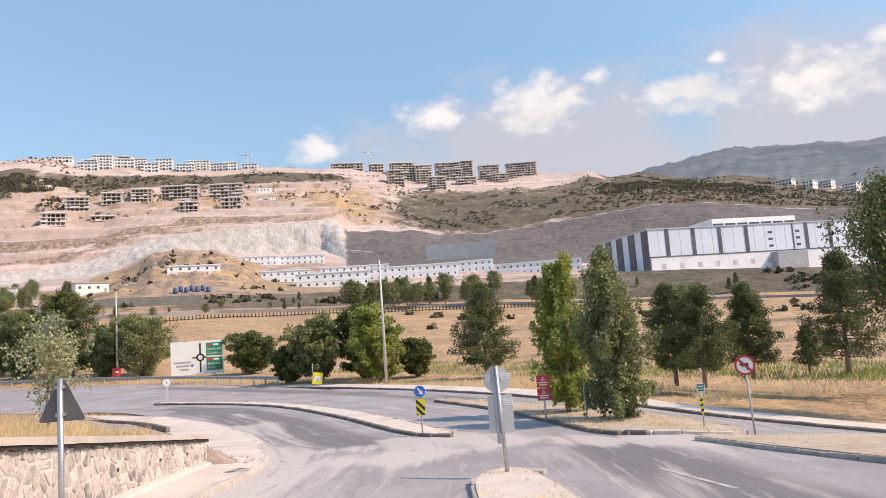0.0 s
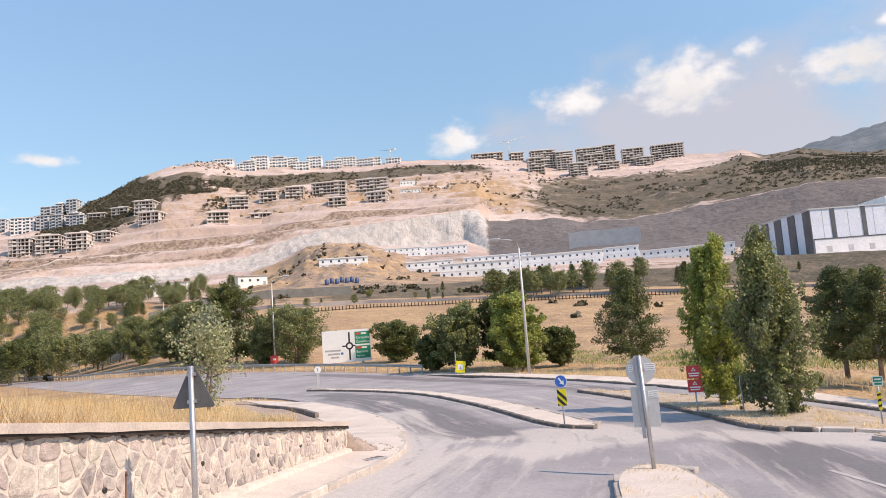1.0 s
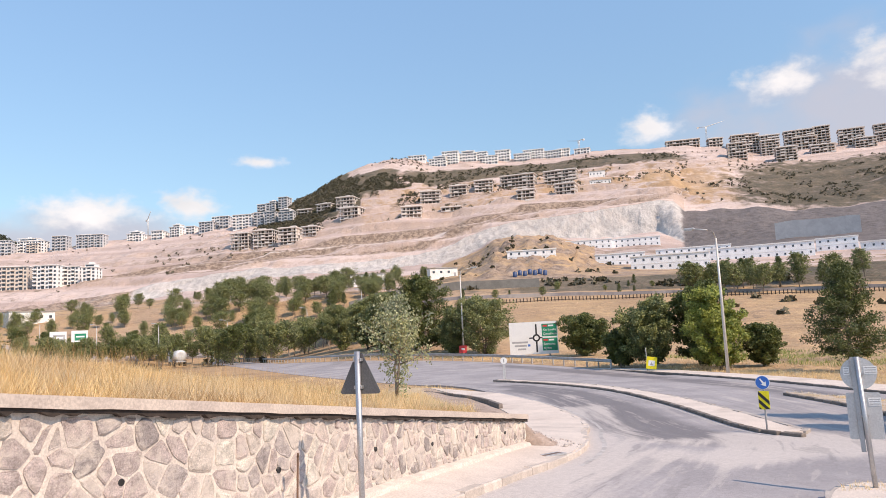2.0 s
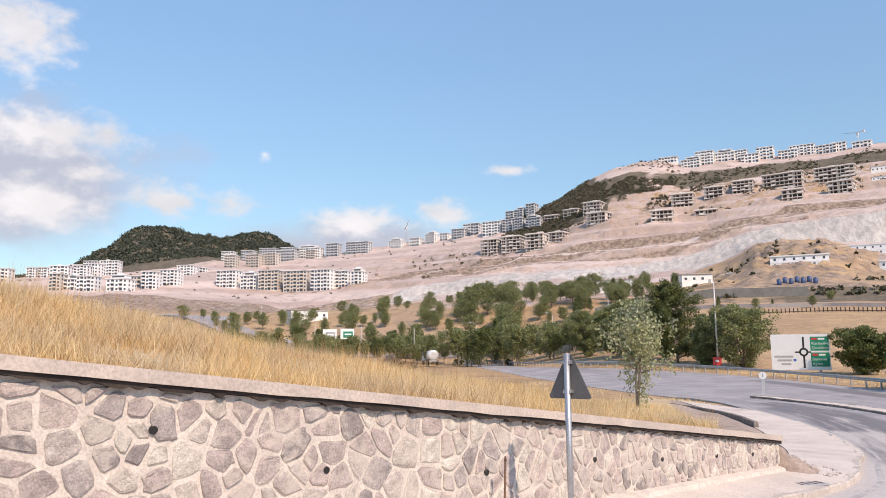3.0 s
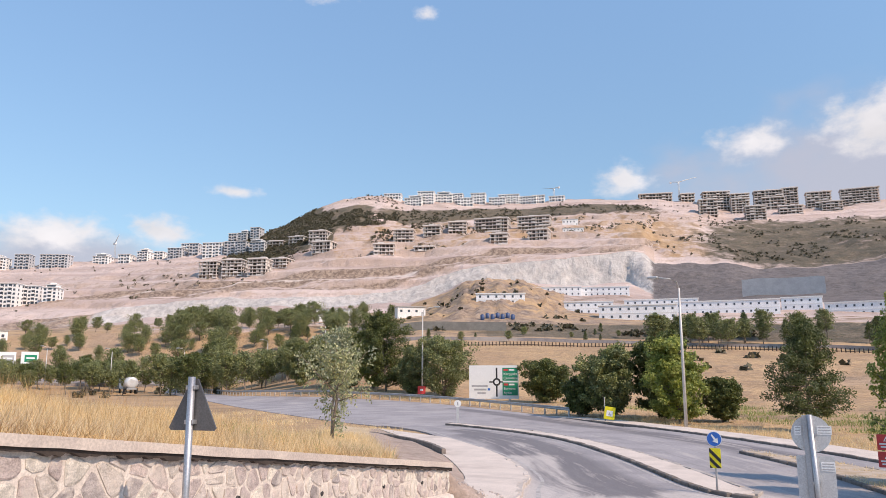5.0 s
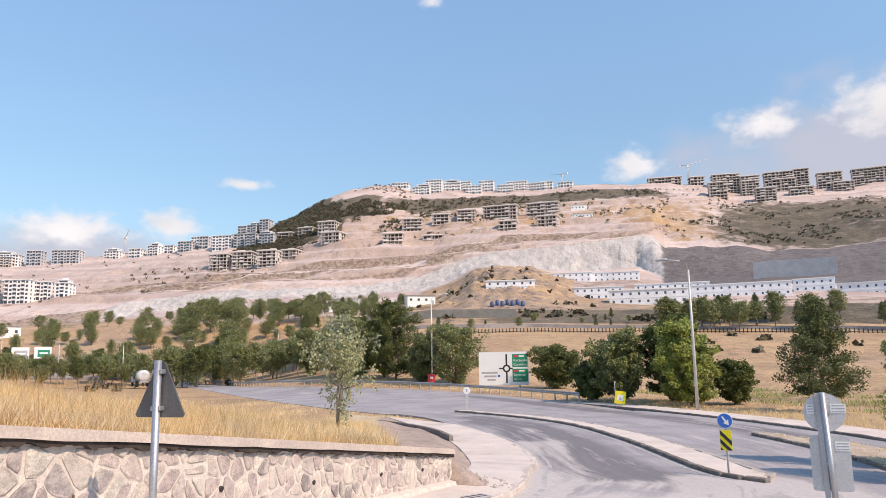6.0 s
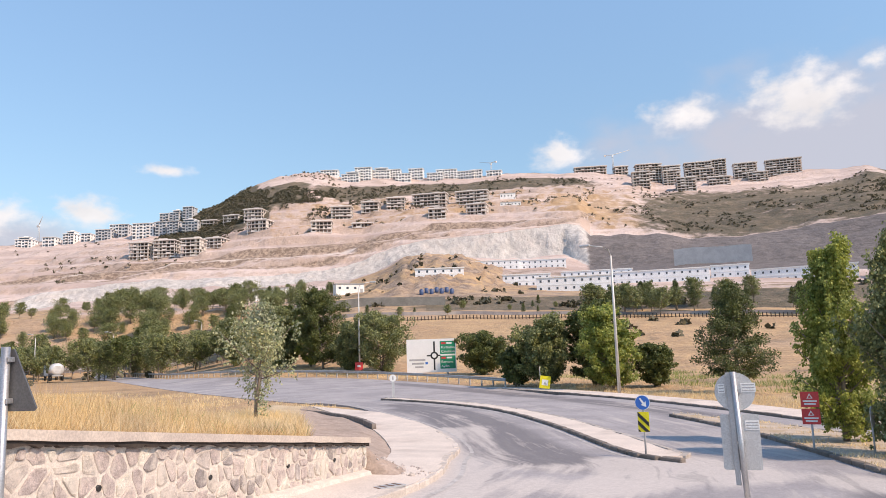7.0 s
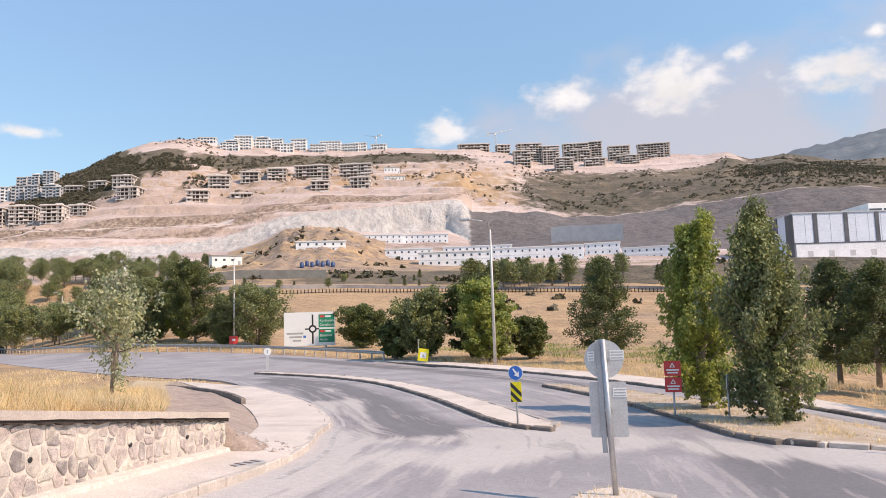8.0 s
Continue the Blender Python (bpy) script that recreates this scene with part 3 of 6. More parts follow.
def rough_z(x, y, r):
    a = sm(60, 700, r)
    v = noise.fractal(Vector((x * .012, y * .012, 3.3)), 1.0, 2.1, 5)
    w = noise.fractal(Vector((x * .06, y * .06, 8.1)), 1.0, 2.1, 4)
    u = noise.fractal(Vector((x * .022, y * .022, 5.5)), 1.0, 2.2, 4)
    if 245 < r < 420:
        # the rugged spur with the site yard
        az = math.degrees(math.atan2(x, y))
        k = sm(-30, -27.5, az) * (1 - sm(-19.5, -17, az)) * sm(245, 275, r)
        w += k * 4.0 * (abs(noise.fractal(Vector((x * .09, y * .09, 1.2)), 1.0, 2.1, 4)) - .3) / max(a, .1)
    return a * (3.0 * v + 1.3 * w + 2.2 * abs(u)) * (1 if r < 1000 else 3.0)


def place(az, r):
    return r * math.sin(radians(az)), r * math.cos(radians(az))

# ---- ground sheet ----


def cover_at(az, seg, f, x, y):
    """Weights of bare rock, scrub and dry grass by the zone between two break lines."""
    rock = scrub = grass = 0.0
    n1 = noise.noise(Vector((x * .01, y * .01, 0)))
    if seg <= 2:
        grass, scrub = 1.0, (.3 if seg == 1 else .2 if seg == 2 and f < .35 else .1)
    elif seg == 3:
        grass = .75
        scrub = .1
    elif seg == 4:
        scrub, grass = (.8 if az > -24 else .25 if az < -35 else .45), .7
    elif seg == 5:
        grass, scrub = (.9 if -33 < az < -11 else .5), .25 if az < -33 else .4
        if az > 8:
            grass, scrub = .3, (.95 if f < .75 else .3)
        if az < -50:
            grass, scrub = .7, .25
    elif seg == 6:
        grass = .65 if -30 < az < -18 and f < .6 else .05
        rock = .35
        if az < -58:
            rock, grass, scrub = 0, .4, .36
    elif seg == 7:
        rock = 1.0 if az > -57 else 0.0
        if az > -11.5:
            rock = .95
    elif seg == 8:
        if az > -36:
            k = sm(-12, -4, az)
            band = sm(.0, .08, f) * (1 - sm(.45, .75, f))
            bare = sm(.68, .84, f + .12 * n1) * (1 - sm(3, 9, az + 5 * n1))
            grass1 = (.5 * band * (1 - .6 * k) + .14) * (1 - bare)
            scrub1 = (k * (.46 * band + .4) + .3 * sm(3, 9, az)) * (1 - bare)
            scrub = .8 * sm(.62, .68, f) * (1 - sm(.8, .87, f)) * sm(-33.5, -31, az) + .16 * sm(.25, .4, f) * (1 - sm(.84, .92, f))
            grass = .34 * sm(.15, .3, f) * (1 - sm(.78, .88, f)) + .12
            if az < -31.5:
                scrub = max(scrub, 1.1 * sm(.5, .62, f) * (1 - sm(.84, .92, f)) * (1 - sm(-34.5, -31.5, az + 1.5 * n1)))
            side = sm(-15, -9, az + 4 * n1)
            grass, scrub = grass + (grass1 - grass) * side, scrub + (scrub1 - scrub) * side
            if az > 8:
                knoll = math.exp(-((az - 14) / 3.5) ** 2 - ((f - .6) / .16) ** 2)
                scrub = max(scrub, knoll)
        elif az > -43.5:
            scrub = 1.15 * sm(.42, .56, f) * (1 - sm(-37.4, -36, az) * sm(.88, .94, f))
            grass = .2
        elif az > -57:
            grass, scrub = .22, .2
        else:
            grass, scrub = .3, .25
    elif seg == 9:
        scrub = 1.3 if az < -55 else .6
    elif seg >= 10:
        scrub, grass = .8, .4
    scrub += .25 * n1 if scrub > .05 else 0
    return rock, scrub, grass


# haul roads cut across the worked slope: (azimuth, elevation angle), half width, how pale, how brown
TRACKS = [
    ([(-58, 5.2), (-44.5, 7.28), (-40.8, 7.78), (-38.7, 8.35), (-35.8, 8.75), (-32, 9.32), (-29.2, 9.61), (-25.9, 10.18), (-19.5, 10.82), (-15.1, 11.11), (-10.8, 11.47), (-6.8, 11.7), (2, 11.3)], 5.5, 1.0, .25),
    ([(-56, 4.9), (-44.5, 6.79), (-41.2, 7.04), (-37.6, 7.39), (-33.9, 7.58), (-31.2, 7.73), (-28.8, 8.16), (-26.7, 8.66), (-23.4, 9.24), (-19.5, 9.49), (-15.2, 9.69), (-11, 9.6)], 6.5, 1.0, .9),
    ([(-50, 5.6), (-44.4, 6.31), (-41.1, 6.69), (-37.6, 6.96), (-33.9, 7.17), (-30.8, 7.36), (-29.2, 7.82), (-27.9, 8.25), (-25.9, 8.75), (-22, 9.0)], 4.0, .3, 1.0),
    ([(-34, 9.9), (-30, 10.35), (-26, 10.75), (-22, 11.05), (-16, 11.5), (-10, 12.0)], 4.0, .7, .5),
]


def track_gap(az, f, rs, zs, line):
    """Metres up the slope from the middle of a haul road."""
    el = float(np.interp(az, [q[0] for q in line], [q[1] for q in line]))
    k = math.tan(radians(el))
    ft = (k * rs[8] - (zs[8] - EYE)) / ((zs[9] - zs[8]) - k * (rs[9] - rs[8]))
    return (f - ft) * (rs[9] - rs[8])


def track_tone(x, y, az, f, rs, zs):
    """Weights of pale driven dust and of brown broken rock beside the haul roads."""
    pale = brown = 0.0
    for line, half, p, b in TRACKS:
        if not line[0][0] < az < line[-1][0]:
            continue
        d = track_gap(az, f, rs, zs, line) + 2.5 * noise.noise(Vector((x * .03, y * .03, 6)))
        pale = max(pale, p * (1 - sm(half * .7, half * 1.3, abs(d))))
        brown = max(brown, b * (sm(half * .9, half * 1.4, d) * (1 - sm(half + 9, half + 15, d)) + .6 * sm(half, half * 1.5, -d) * (1 - sm(half + 5, half + 12, -d))))
    return pale, brown


def bench(x, y, z, f, az, rs, zs):
    """Cut and filled terraces and haul roads on the worked part of the slope."""
    slope = (zs[9] - zs[8]) / (rs[9] - rs[8])
    for line, half, p, b in TRACKS:
        if line[0][0] < az < line[-1][0]:
            d = track_gap(az, f, rs, zs, line)
            if abs(d) < half + 12:
                z -= slope * (d if abs(d) < half else math.copysign(half * (1 - (abs(d) - half) / 12), d))
    step = 11.0
    k = .5 * sm(-60, -52, az) * (1 - sm(-14, -4, az)) * (1 - sm(.55, .75, f)) * sm(0, .03, f)
    q = (z + .035 * x + 2.5 * noise.noise(Vector((x * .006, y * .006, 2)))) / step
    g = q - math.floor(q)
    return z + k * step * (sm(.5, .92, g) - g) * .8


def build_ground():
    azs = [float(v) for v in np.r_[np.arange(-180, -95, 5), np.arange(-95, -62, .4), np.arange(-62, 28, .25), np.arange(28, 40, .5), np.arange(40, 180.1, 5)]]
    cuts = [10, 6, 10, 8, 8, 12, 16, 22, 110, 30, 14, 6]
    verts, cols, tones, faces = [], [], [], []
    rows = 0
    for az in azs:
        rs, zs = profile(az)
        first = len(verts)
        sa, ca = math.sin(radians(az)), math.cos(radians(az))
        for seg, cnt in enumerate(cuts[:len(rs) - 1]):
            for k in range(cnt):
                f = k / cnt
                r = max(.5, rs[seg] + (rs[seg + 1] - rs[seg]) * f)
                z = zs[seg] + (zs[seg + 1] - zs[seg]) * f
                x, y = r * sa, r * ca
                z = road_z(x, y) - .06 - .04 * sm(30, 62, r) - .5 * (1 - sm(12, 24, r)) if r < 62 else z + rough_z(x, y, r)
                if seg == 7 and az > -58:
                    k = math.sin(math.pi * min(1, f + .08)) * (3.4 if az < -11.5 else .9)
                    g = k * (noise.fractal(Vector((x * .055, y * .055, 1.7)), 1.0, 2.1, 4) + .6 * abs(noise.noise(Vector((x * .16, y * .16, z * .05)))))
                    x, y = x + sa * g, y + ca * g
                if seg == 8 and az > -60:
                    z = bench(x, y, z, f, az, rs, zs)
                verts.append((x, y, z))
                cols.append((*cover_at(az, seg, f, x, y), sm(-13, -10.5, az) if seg in (6, 7) and (seg == 7 or f > .5) else 0.0))
                tones.append((*(track_tone(x, y, az, f, rs, zs) if seg == 8 and -60 < az < 4 else (0.0, .48 * sm(-29.5, -27.5, az) * (1 - sm(-14, -11, az))) if seg in (5, 6) and seg + f < 6.5 and az > -30 else (0.0, .62 * (1 - sm(-54, -50, az + 3 * noise.noise(Vector((x * .012, y * .012, 2))))) if seg in (6, 7) else 0.0)), 0.0, 1.0))
        rows = len(verts) - first
    for a in range(len(azs) - 1):
        for k in range(rows - 1):
            p, q = a * rows + k, (a + 1) * rows + k
            faces.append((p, q, q + 1, p + 1))
    me = bpy.data.meshes.new("ground")
    me.from_pydata(verts, [], faces)
    at = me.color_attributes.new("cover", "FLOAT_COLOR", "POINT")
    at.data.foreach_set("color", np.array(cols, dtype=np.float32).ravel())
    at = me.color_attributes.new("track", "FLOAT_COLOR", "POINT")
    at.data.foreach_set("color", np.array(tones, dtype=np.float32).ravel())
    me.polygons.foreach_set("use_smooth", [True] * len(faces))
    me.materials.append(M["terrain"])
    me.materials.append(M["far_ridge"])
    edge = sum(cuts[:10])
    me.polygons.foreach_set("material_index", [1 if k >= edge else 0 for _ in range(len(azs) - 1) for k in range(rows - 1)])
    return tagged(new("ground", me), "dry grass valley rising to a quarried, dusty scrub hillside", "ground", kind="structure")


build_ground()


# ---- junction: asphalt, islands, footways, kerbs ----


def sheet(name, outline, lift, material, label, category, step=1.0, skirt=0.0, height=road_z, paint=None):
    """A surface that follows the road's fall inside an outline."""
    from mathutils import geometry
    pts = [Vector(p) for p in outline]
    xs, ys = [p.x for p in pts], [p.y for p in pts]
    edge = []
    for k, p in enumerate(pts):
        q = pts[(k + 1) % len(pts)]
        m = max(1, int((q - p).length / step))
        edge += [p.lerp(q, j / m) for j in range(m)]

    def inside(x, y):
        hit = False
        for k in range(len(pts)):
            a, b = pts[k], pts[k - 1]
            if (a.y > y) != (b.y > y) and x < (b.x - a.x) * (y - a.y) / (b.y - a.y) + a.x:
                hit = not hit
        return hit

    n = len(edge)
    cloud = list(edge)
    x = min(xs) + step / 2
    while x < max(xs):
        y = min(ys) + step / 2
        while y < max(ys):
            if inside(x, y):
                cloud.append(Vector((x, y)))
            y += step
        x += step
    vs, _, fs, *_ = geometry.delaunay_2d_cdt(cloud, [(k, (k + 1) % n) for k in range(n)], [list(range(n))], 1, 1e-5)
    verts = [(v.x, v.y, height(v.x, v.y) + lift) for v in vs]
    faces = [tuple(f) for f in fs]
    if skirt:
        base = len(verts)
        verts += [(v.x, v.y, height(v.x, v.y) + lift - skirt) for v in edge]
        top = len(verts)
        verts += [(v.x, v.y, height(v.x, v.y) + lift) for v in edge]
        faces += [(base + k, base + (k + 1) % n, top + (k + 1) % n, top + k) for k in range(n)]
    me = bpy.data.meshes.new(name)
    me.from_pydata(verts, [], faces)
    me.materials.append(material)
    if paint:
        at = me.color_attributes.new("wear", "FLOAT_COLOR", "POINT")
        at.data.foreach_set("color", np.array([(*paint(v[0], v[1]), 1) if v[1] < 75 and v[0] > -60 else (0, 0, 0, 1) for v in verts], dtype=np.float32).ravel())
    me.update()
    return tagged(new(name, me), label, category, kind="structure")


def offset_line(line, d):
    out = []
    for k, (x, y) in enumerate(line):
        x0, y0 = line[max(k - 1, 0)]
        x1, y1 = line[min(k + 1, len(line) - 1)]
        l = math.hypot(x1 - x0, y1 - y0)
        out.append((x - (y1 - y0) / l * d, y + (x1 - x0) / l * d))
    return out


LEFT_EDGE = rounded([(-5.2, -14), (-5.5, 0), (-6.2, 8), (-6.75, 13.5), (-7.0, 17), (-7.6, 20.4), (-8.9, 24), (-10.9, 29.5), (-15.0, 36.0), (-21, 43), (-30, 52), (-52, 64.5), (-135, 124)])
FAR_EDGE = rounded([(-145, 138), (-85, 98), (-60, 88), (-41, 80.5), (-21.4, 67), (-9.6, 54.7), (-3.3, 46.5), (1.2, 39.3), (5.2, 33), (9.5, 28.5), (15, 24.5), (26, 20), (46, 14)])
ISL_NEAR = rounded([(-27.5, 55.5), (-20.5, 50.8), (-14.7, 45.2), (-9.4, 37.1), (-5.4, 29.7), (-4.3, 27.9), (-3.6, 27.3)])
WORN = [offset_line(ISL_NEAR, -2.3)[3:], offset_line(ISL_NEAR, -3.9)[5:], offset_line(FAR_EDGE, -2.6)[10:34], [(1.6, 24), (2.4, 17), (3.2, 13), (5, 6)]]
DUST = [rounded([(-6.3, 8), (-6.6, 16), (-7.4, 21), (-9.8, 28), (-13.6, 35)]), [(-5.0, 20.5), (-3.0, 23.5), (-1.2, 25.5)], [(-5.8, 24), (-4.2, 26.5)], [(-3.2, 26.6), (2.0, 23.2), (4.0, 22.2)]]


def gap_to(x, y, line):
    best = 1e9
    for (ax, ay), (bx, by) in zip(line, line[1:]):
        dx, dy = bx - ax, by - ay
        t = min(1, max(0, ((x - ax) * dx + (y - ay) * dy) / (dx * dx + dy * dy + 1e-9)))
        best = min(best, math.hypot(x - ax - t * dx, y - ay - t * dy))
    return best


DRIVE = ISL_NEAR + rounded([(-2.9, 25.6), (-2.4, 22), (-2.1, 18), (-1.8, 12), (-1.4, 2), (-1, -14)])


def wear(x, y):
    dark = max(math.exp(-(gap_to(x, y, q) / 1.15) ** 2) for q in WORN)
    dust = max(math.exp(-(gap_to(x, y, q) / 1.5) ** 2) for q in DUST)
    return dark, dust, gap_to(x, y, DRIVE) * .05


def bed_z(x, y):
    """The road's bed, which follows the land once it leaves the junction."""
    k = sm(56, 66, math.hypot(x, y))
    return road_z(x, y) * (1 - k) + k * (land_z(x, y) + .04) if k else road_z(x, y)


sheet("road", LEFT_EDGE + FAR_EDGE + [(60, -14)], 0.0, M["asphalt"], "worn dusty grey asphalt road at a junction", "road", .8, .35, bed_z, wear)

KERB_MESH = {}


def kerb_line(name, line, label, stone="kerb", width=.2, height=.115, length=.8, sink=.2, lift=0.0):
    """A row of kerb stones along a line."""
    top = thing(name, (0, 0, 0), label, "kerb", kind="structure")
    key = (stone, width, height, length)
    for k, (x, y, a) in enumerate(evenly(line, length)):
        shape = key + (k % 3,)
        if shape not in KERB_MESH:
            bm = box((0.008, -width / 2, -sink), (length - .012, width / 2, height), .02)
            for v in bm.verts:
                v.co += Vector((0, random.uniform(-.012, .012), random.uniform(-.012, .012)))
            KERB_MESH[shape] = mesh_from("kerb_stone", bm, M[stone])
        e = (x + length * math.cos(radians(a)), y + length * math.sin(radians(a)))
        z0, z1 = road_z(x, y), road_z(*e)
        ob = new("kerb_stone", KERB_MESH[shape])
        ob.parent = top
        ob.matrix_world = pose(x, y, z0 + lift + random.uniform(-.012, .012), 0, -math.degrees(math.atan2(z1 - z0, length)), a + random.uniform(-.8, .8))
    return top


def island(name, near_side, far_side, material, label, stone="kerb"):
    outline = near_side + far_side
    ob = sheet(name, outline, .1, M[material], label, "traffic island", .9, .2)
    return ob


ISL_FAR = rounded([(-3.1, 27.7), (-3.4, 28.8), (-6.3, 34.5), (-10.9, 42), (-18, 50.3), (-27.4, 56.6)])
island("splitter_island", ISL_NEAR, ISL_FAR, "footway", "long curved concrete traffic island dividing the lanes")
# near side takes the stone with shade coloured in, far side the paler one
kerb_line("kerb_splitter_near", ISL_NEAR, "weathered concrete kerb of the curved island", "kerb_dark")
kerb_line("kerb_splitter_far", ISL_FAR, "weathered concrete kerb of the curved island")
ISR_NEAR = rounded([(-5.0, 42.0), (-2.0, 36.4), (.4, 30.2), (1.8, 25.6), (3.0, 24.2), (4.3, 23.8), (5.6, 24.0)])
ISR_FAR = rounded([(6.3, 24.6), (6.4, 26.0), (5.2, 29.2), (2.6, 33.2), (-.3, 37.6), (-4.6, 42.6)])
island("tree_island", ISR_NEAR, ISR_FAR, "earth", "raised earth traffic island with two trees")
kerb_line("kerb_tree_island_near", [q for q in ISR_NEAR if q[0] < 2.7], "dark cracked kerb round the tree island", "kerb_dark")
kerb_line("kerb_tree_island_tip", [q for q in ISR_NEAR if q[0] > 2.5], "pale dusty kerb at the tip of the tree island", "kerb_dusty")
kerb_line("kerb_tree_island_far", ISR_FAR, "cracked concrete kerb round the tree island")
POLE_SIDE = rounded([(-1.3, 7), (-1.52, 13), (-1.72, 15.8), (-1.58, 17.2), (-1.1, 17.75), (-.65, 17.3), (-.28, 15.8), (.1, 13.6), (.6, 7)])
sheet("median_island", POLE_SIDE, .13, M["footway"], "narrow concrete median with dry weeds", "traffic island", .5, .2)
kerb_line("kerb_median", POLE_SIDE, "chipped concrete kerb of the median", "kerb")
RIGHT_NEAR = rounded([(4.15, 21.9), (4.8, 20.5), (5.5, 18.4), (6.5, 16.0), (9.6, 9.6), (16.5, -4)])
RIGHT_FAR = rounded([(34, 2), (25, 14), (17, 21.5), (11.2, 24.6), (8.6, 24.2), (6.1, 22.6), (4.7, 22.5)])
sheet("right_verge", RIGHT_NEAR + RIGHT_FAR, .13, M["earth"], "raised verge of dry earth and stubble between two lanes", "verge", 1.0, .2)
kerb_line("kerb_right_near", RIGHT_NEAR, "pale concrete kerb beside the lane", "kerb")
kerb_line("kerb_right_far", RIGHT_FAR, "pale concrete kerb of the slip lane", "kerb")
kerb_line("kerb_far", FAR_EDGE[8:], "kerb with shade in its dark colour along the outer edge of the road", "kerb_dark")


FAR_OUT = offset_line(FAR_EDGE[12:], 2.2)
sheet("far_footway", FAR_EDGE[12:] + FAR_OUT[::-1], .12, M["footway"], "pale dusty footway along the outer kerb", "footway", 1.2, .2)

WALL = [(-6.75, -6), (-6.95, 3), (-7.25, 9), (-7.85, 13.5), (-8.6, 19.0)]
WALL_LINE = rounded(WALL, 6)
FOOT_IN = WALL_LINE + rounded([(-8.7, 19.2), (-10.0, 22.5), (-12.4, 27.5), (-16.2, 33.5), (-21.5, 40), (-29, 48)])
sheet("footway", LEFT_EDGE[:37] + FOOT_IN[::-1], .12, M["footway"], "wide dusty concrete footway beside the stone wall", "footway", .8, .2)
kerb_line("kerb_footway", LEFT_EDGE[4:34], "low dusty kerb of the footway", "kerb_dusty", height=.125)


def wall_top(y):
    return 3.85 - .1225 * y


def wall_base(x, y):
    return road_z(x, y) + .12


# ---- stone retaining wall ----


def build_wall():
    top = thing("retaining_wall", (0, 0, 0), "rubble stone retaining wall with pale mortar and concrete coping", "wall", kind="structure")
    ss, acc = [0.0], 0.0
    for (x0, y0), (x1, y1) in zip(WALL_LINE, WALL_LINE[1:]):
        acc += math.hypot(x1 - x0, y1 - y0)
        ss.append(acc)
    xs, ys = [p[0] for p in WALL_LINE], [p[1] for p in WALL_LINE]

    def along(s, out=0.0):
        x, y = float(np.interp(s, ss, xs)), float(np.interp(s, ss, ys))
        x2, y2 = float(np.interp(s + .05, ss, xs)), float(np.interp(s + .05, ss, ys))
        if s + .05 > acc:
            x2, y2 = x + (xs[-1] - xs[-2]), y + (ys[-1] - ys[-2])
        l = math.hypot(x2 - x, y2 - y)
        n = ((y2 - y) / l, -(x2 - x) / l)
        return x + n[0] * out, y + n[1] * out, n

    bm = bmesh.new()
    prev = None
    steps = 60
    for k in range(steps + 1):
        s = acc * k / steps
        x, y, n = along(s)
        z0, z1 = wall_base(x, y) - .3, wall_top(y) - .1
        ring = [bm.verts.new((x - n[0] * o, y - n[1] * o, z)) for o, z in ((0, z0), (0, z1), (.45, z1), (.45, z0))]
        if prev:
            for q in range(4):
                bm.faces.new((prev[q], ring[q], ring[(q + 1) % 4], prev[(q + 1) % 4]))
        else:
            bm.faces.new(ring)
        prev = ring
    bm.faces.new(prev[::-1])
    bmesh.ops.recalc_face_normals(bm, faces=bm.faces)
    part("mortar_body", bm, M["mortar"], top)

    def ribbon(name, o0, o1, dz0, dz1, material, label, ragged=.008):
        b2, last = bmesh.new(), None
        count = steps * (6 if ragged > .01 else 1)
        for k in range(count + 1):
            s = acc * k / count
            x, y, n = along(s)
            ring = [b2.verts.new((x + n[0] * o, y + n[1] * o, wall_top(y) + z)) for o, z in ((o0, dz0), (o1, dz0 + random.uniform(-ragged, ragged)), (o1, dz1), (o0, dz1))]
            if last:
                for q in range(4):
                    b2.faces.new((last[q], ring[q], ring[(q + 1) % 4], last[(q + 1) % 4]))
            else:
                b2.faces.new(ring)
            last = ring
        b2.faces.new(last[::-1])
        bmesh.ops.recalc_face_normals(b2, faces=b2.faces)
        part(name, b2, M[material], top, label)

    b4, last = bmesh.new(), None
    for k in range(steps + 1):
        x, y, n = along(acc * k / steps)
        zb = wall_base(x, y)
        ring = [b4.verts.new((x + n[0] * o, y + n[1] * o, zb + z)) for o, z in ((-.05, -.1), (.22 + random.uniform(-.03, .03), -.1), (.16 + random.uniform(-.03, .03), .05), (-.05, .09))]
        if last:
            for q in range(4):
                b4.faces.new((last[q], ring[q], ring[(q + 1) % 4], last[(q + 1) % 4]))
        last = ring
    bmesh.ops.recalc_face_normals(b4, faces=b4.faces)
    part("plinth", b4, M["mortar"], top, "pale mortar footing along the wall")
    ribbon("coping", -.5, .1, -.06, .05, "coping", "pale concrete coping")
    # the coping's shadow line is built here as a ragged dark strip
    ribbon("coping_underside", -.45, .07, -.11, -.063, "shade_and_dark_wood", "ragged dark strip painting the shadow under the coping", .026)
    # stones: cells round jittered seeds
    rng = random.Random(5)
    ou, ov = .245, .2
    seeds = {}
    s_lo, s_hi = 9.4, acc
    cols = int((s_hi - s_lo) / ou) + 1
    for i in range(-1, cols + 1):
        for j in range(-1, 11):
            if rng.random() < .13:
                continue
            seeds[i, j] = (s_lo + (i + .5 + (.25 if j % 2 else -.25)) * ou + rng.uniform(-.13, .13), (j + .5) * ov + rng.uniform(-.1, .1))

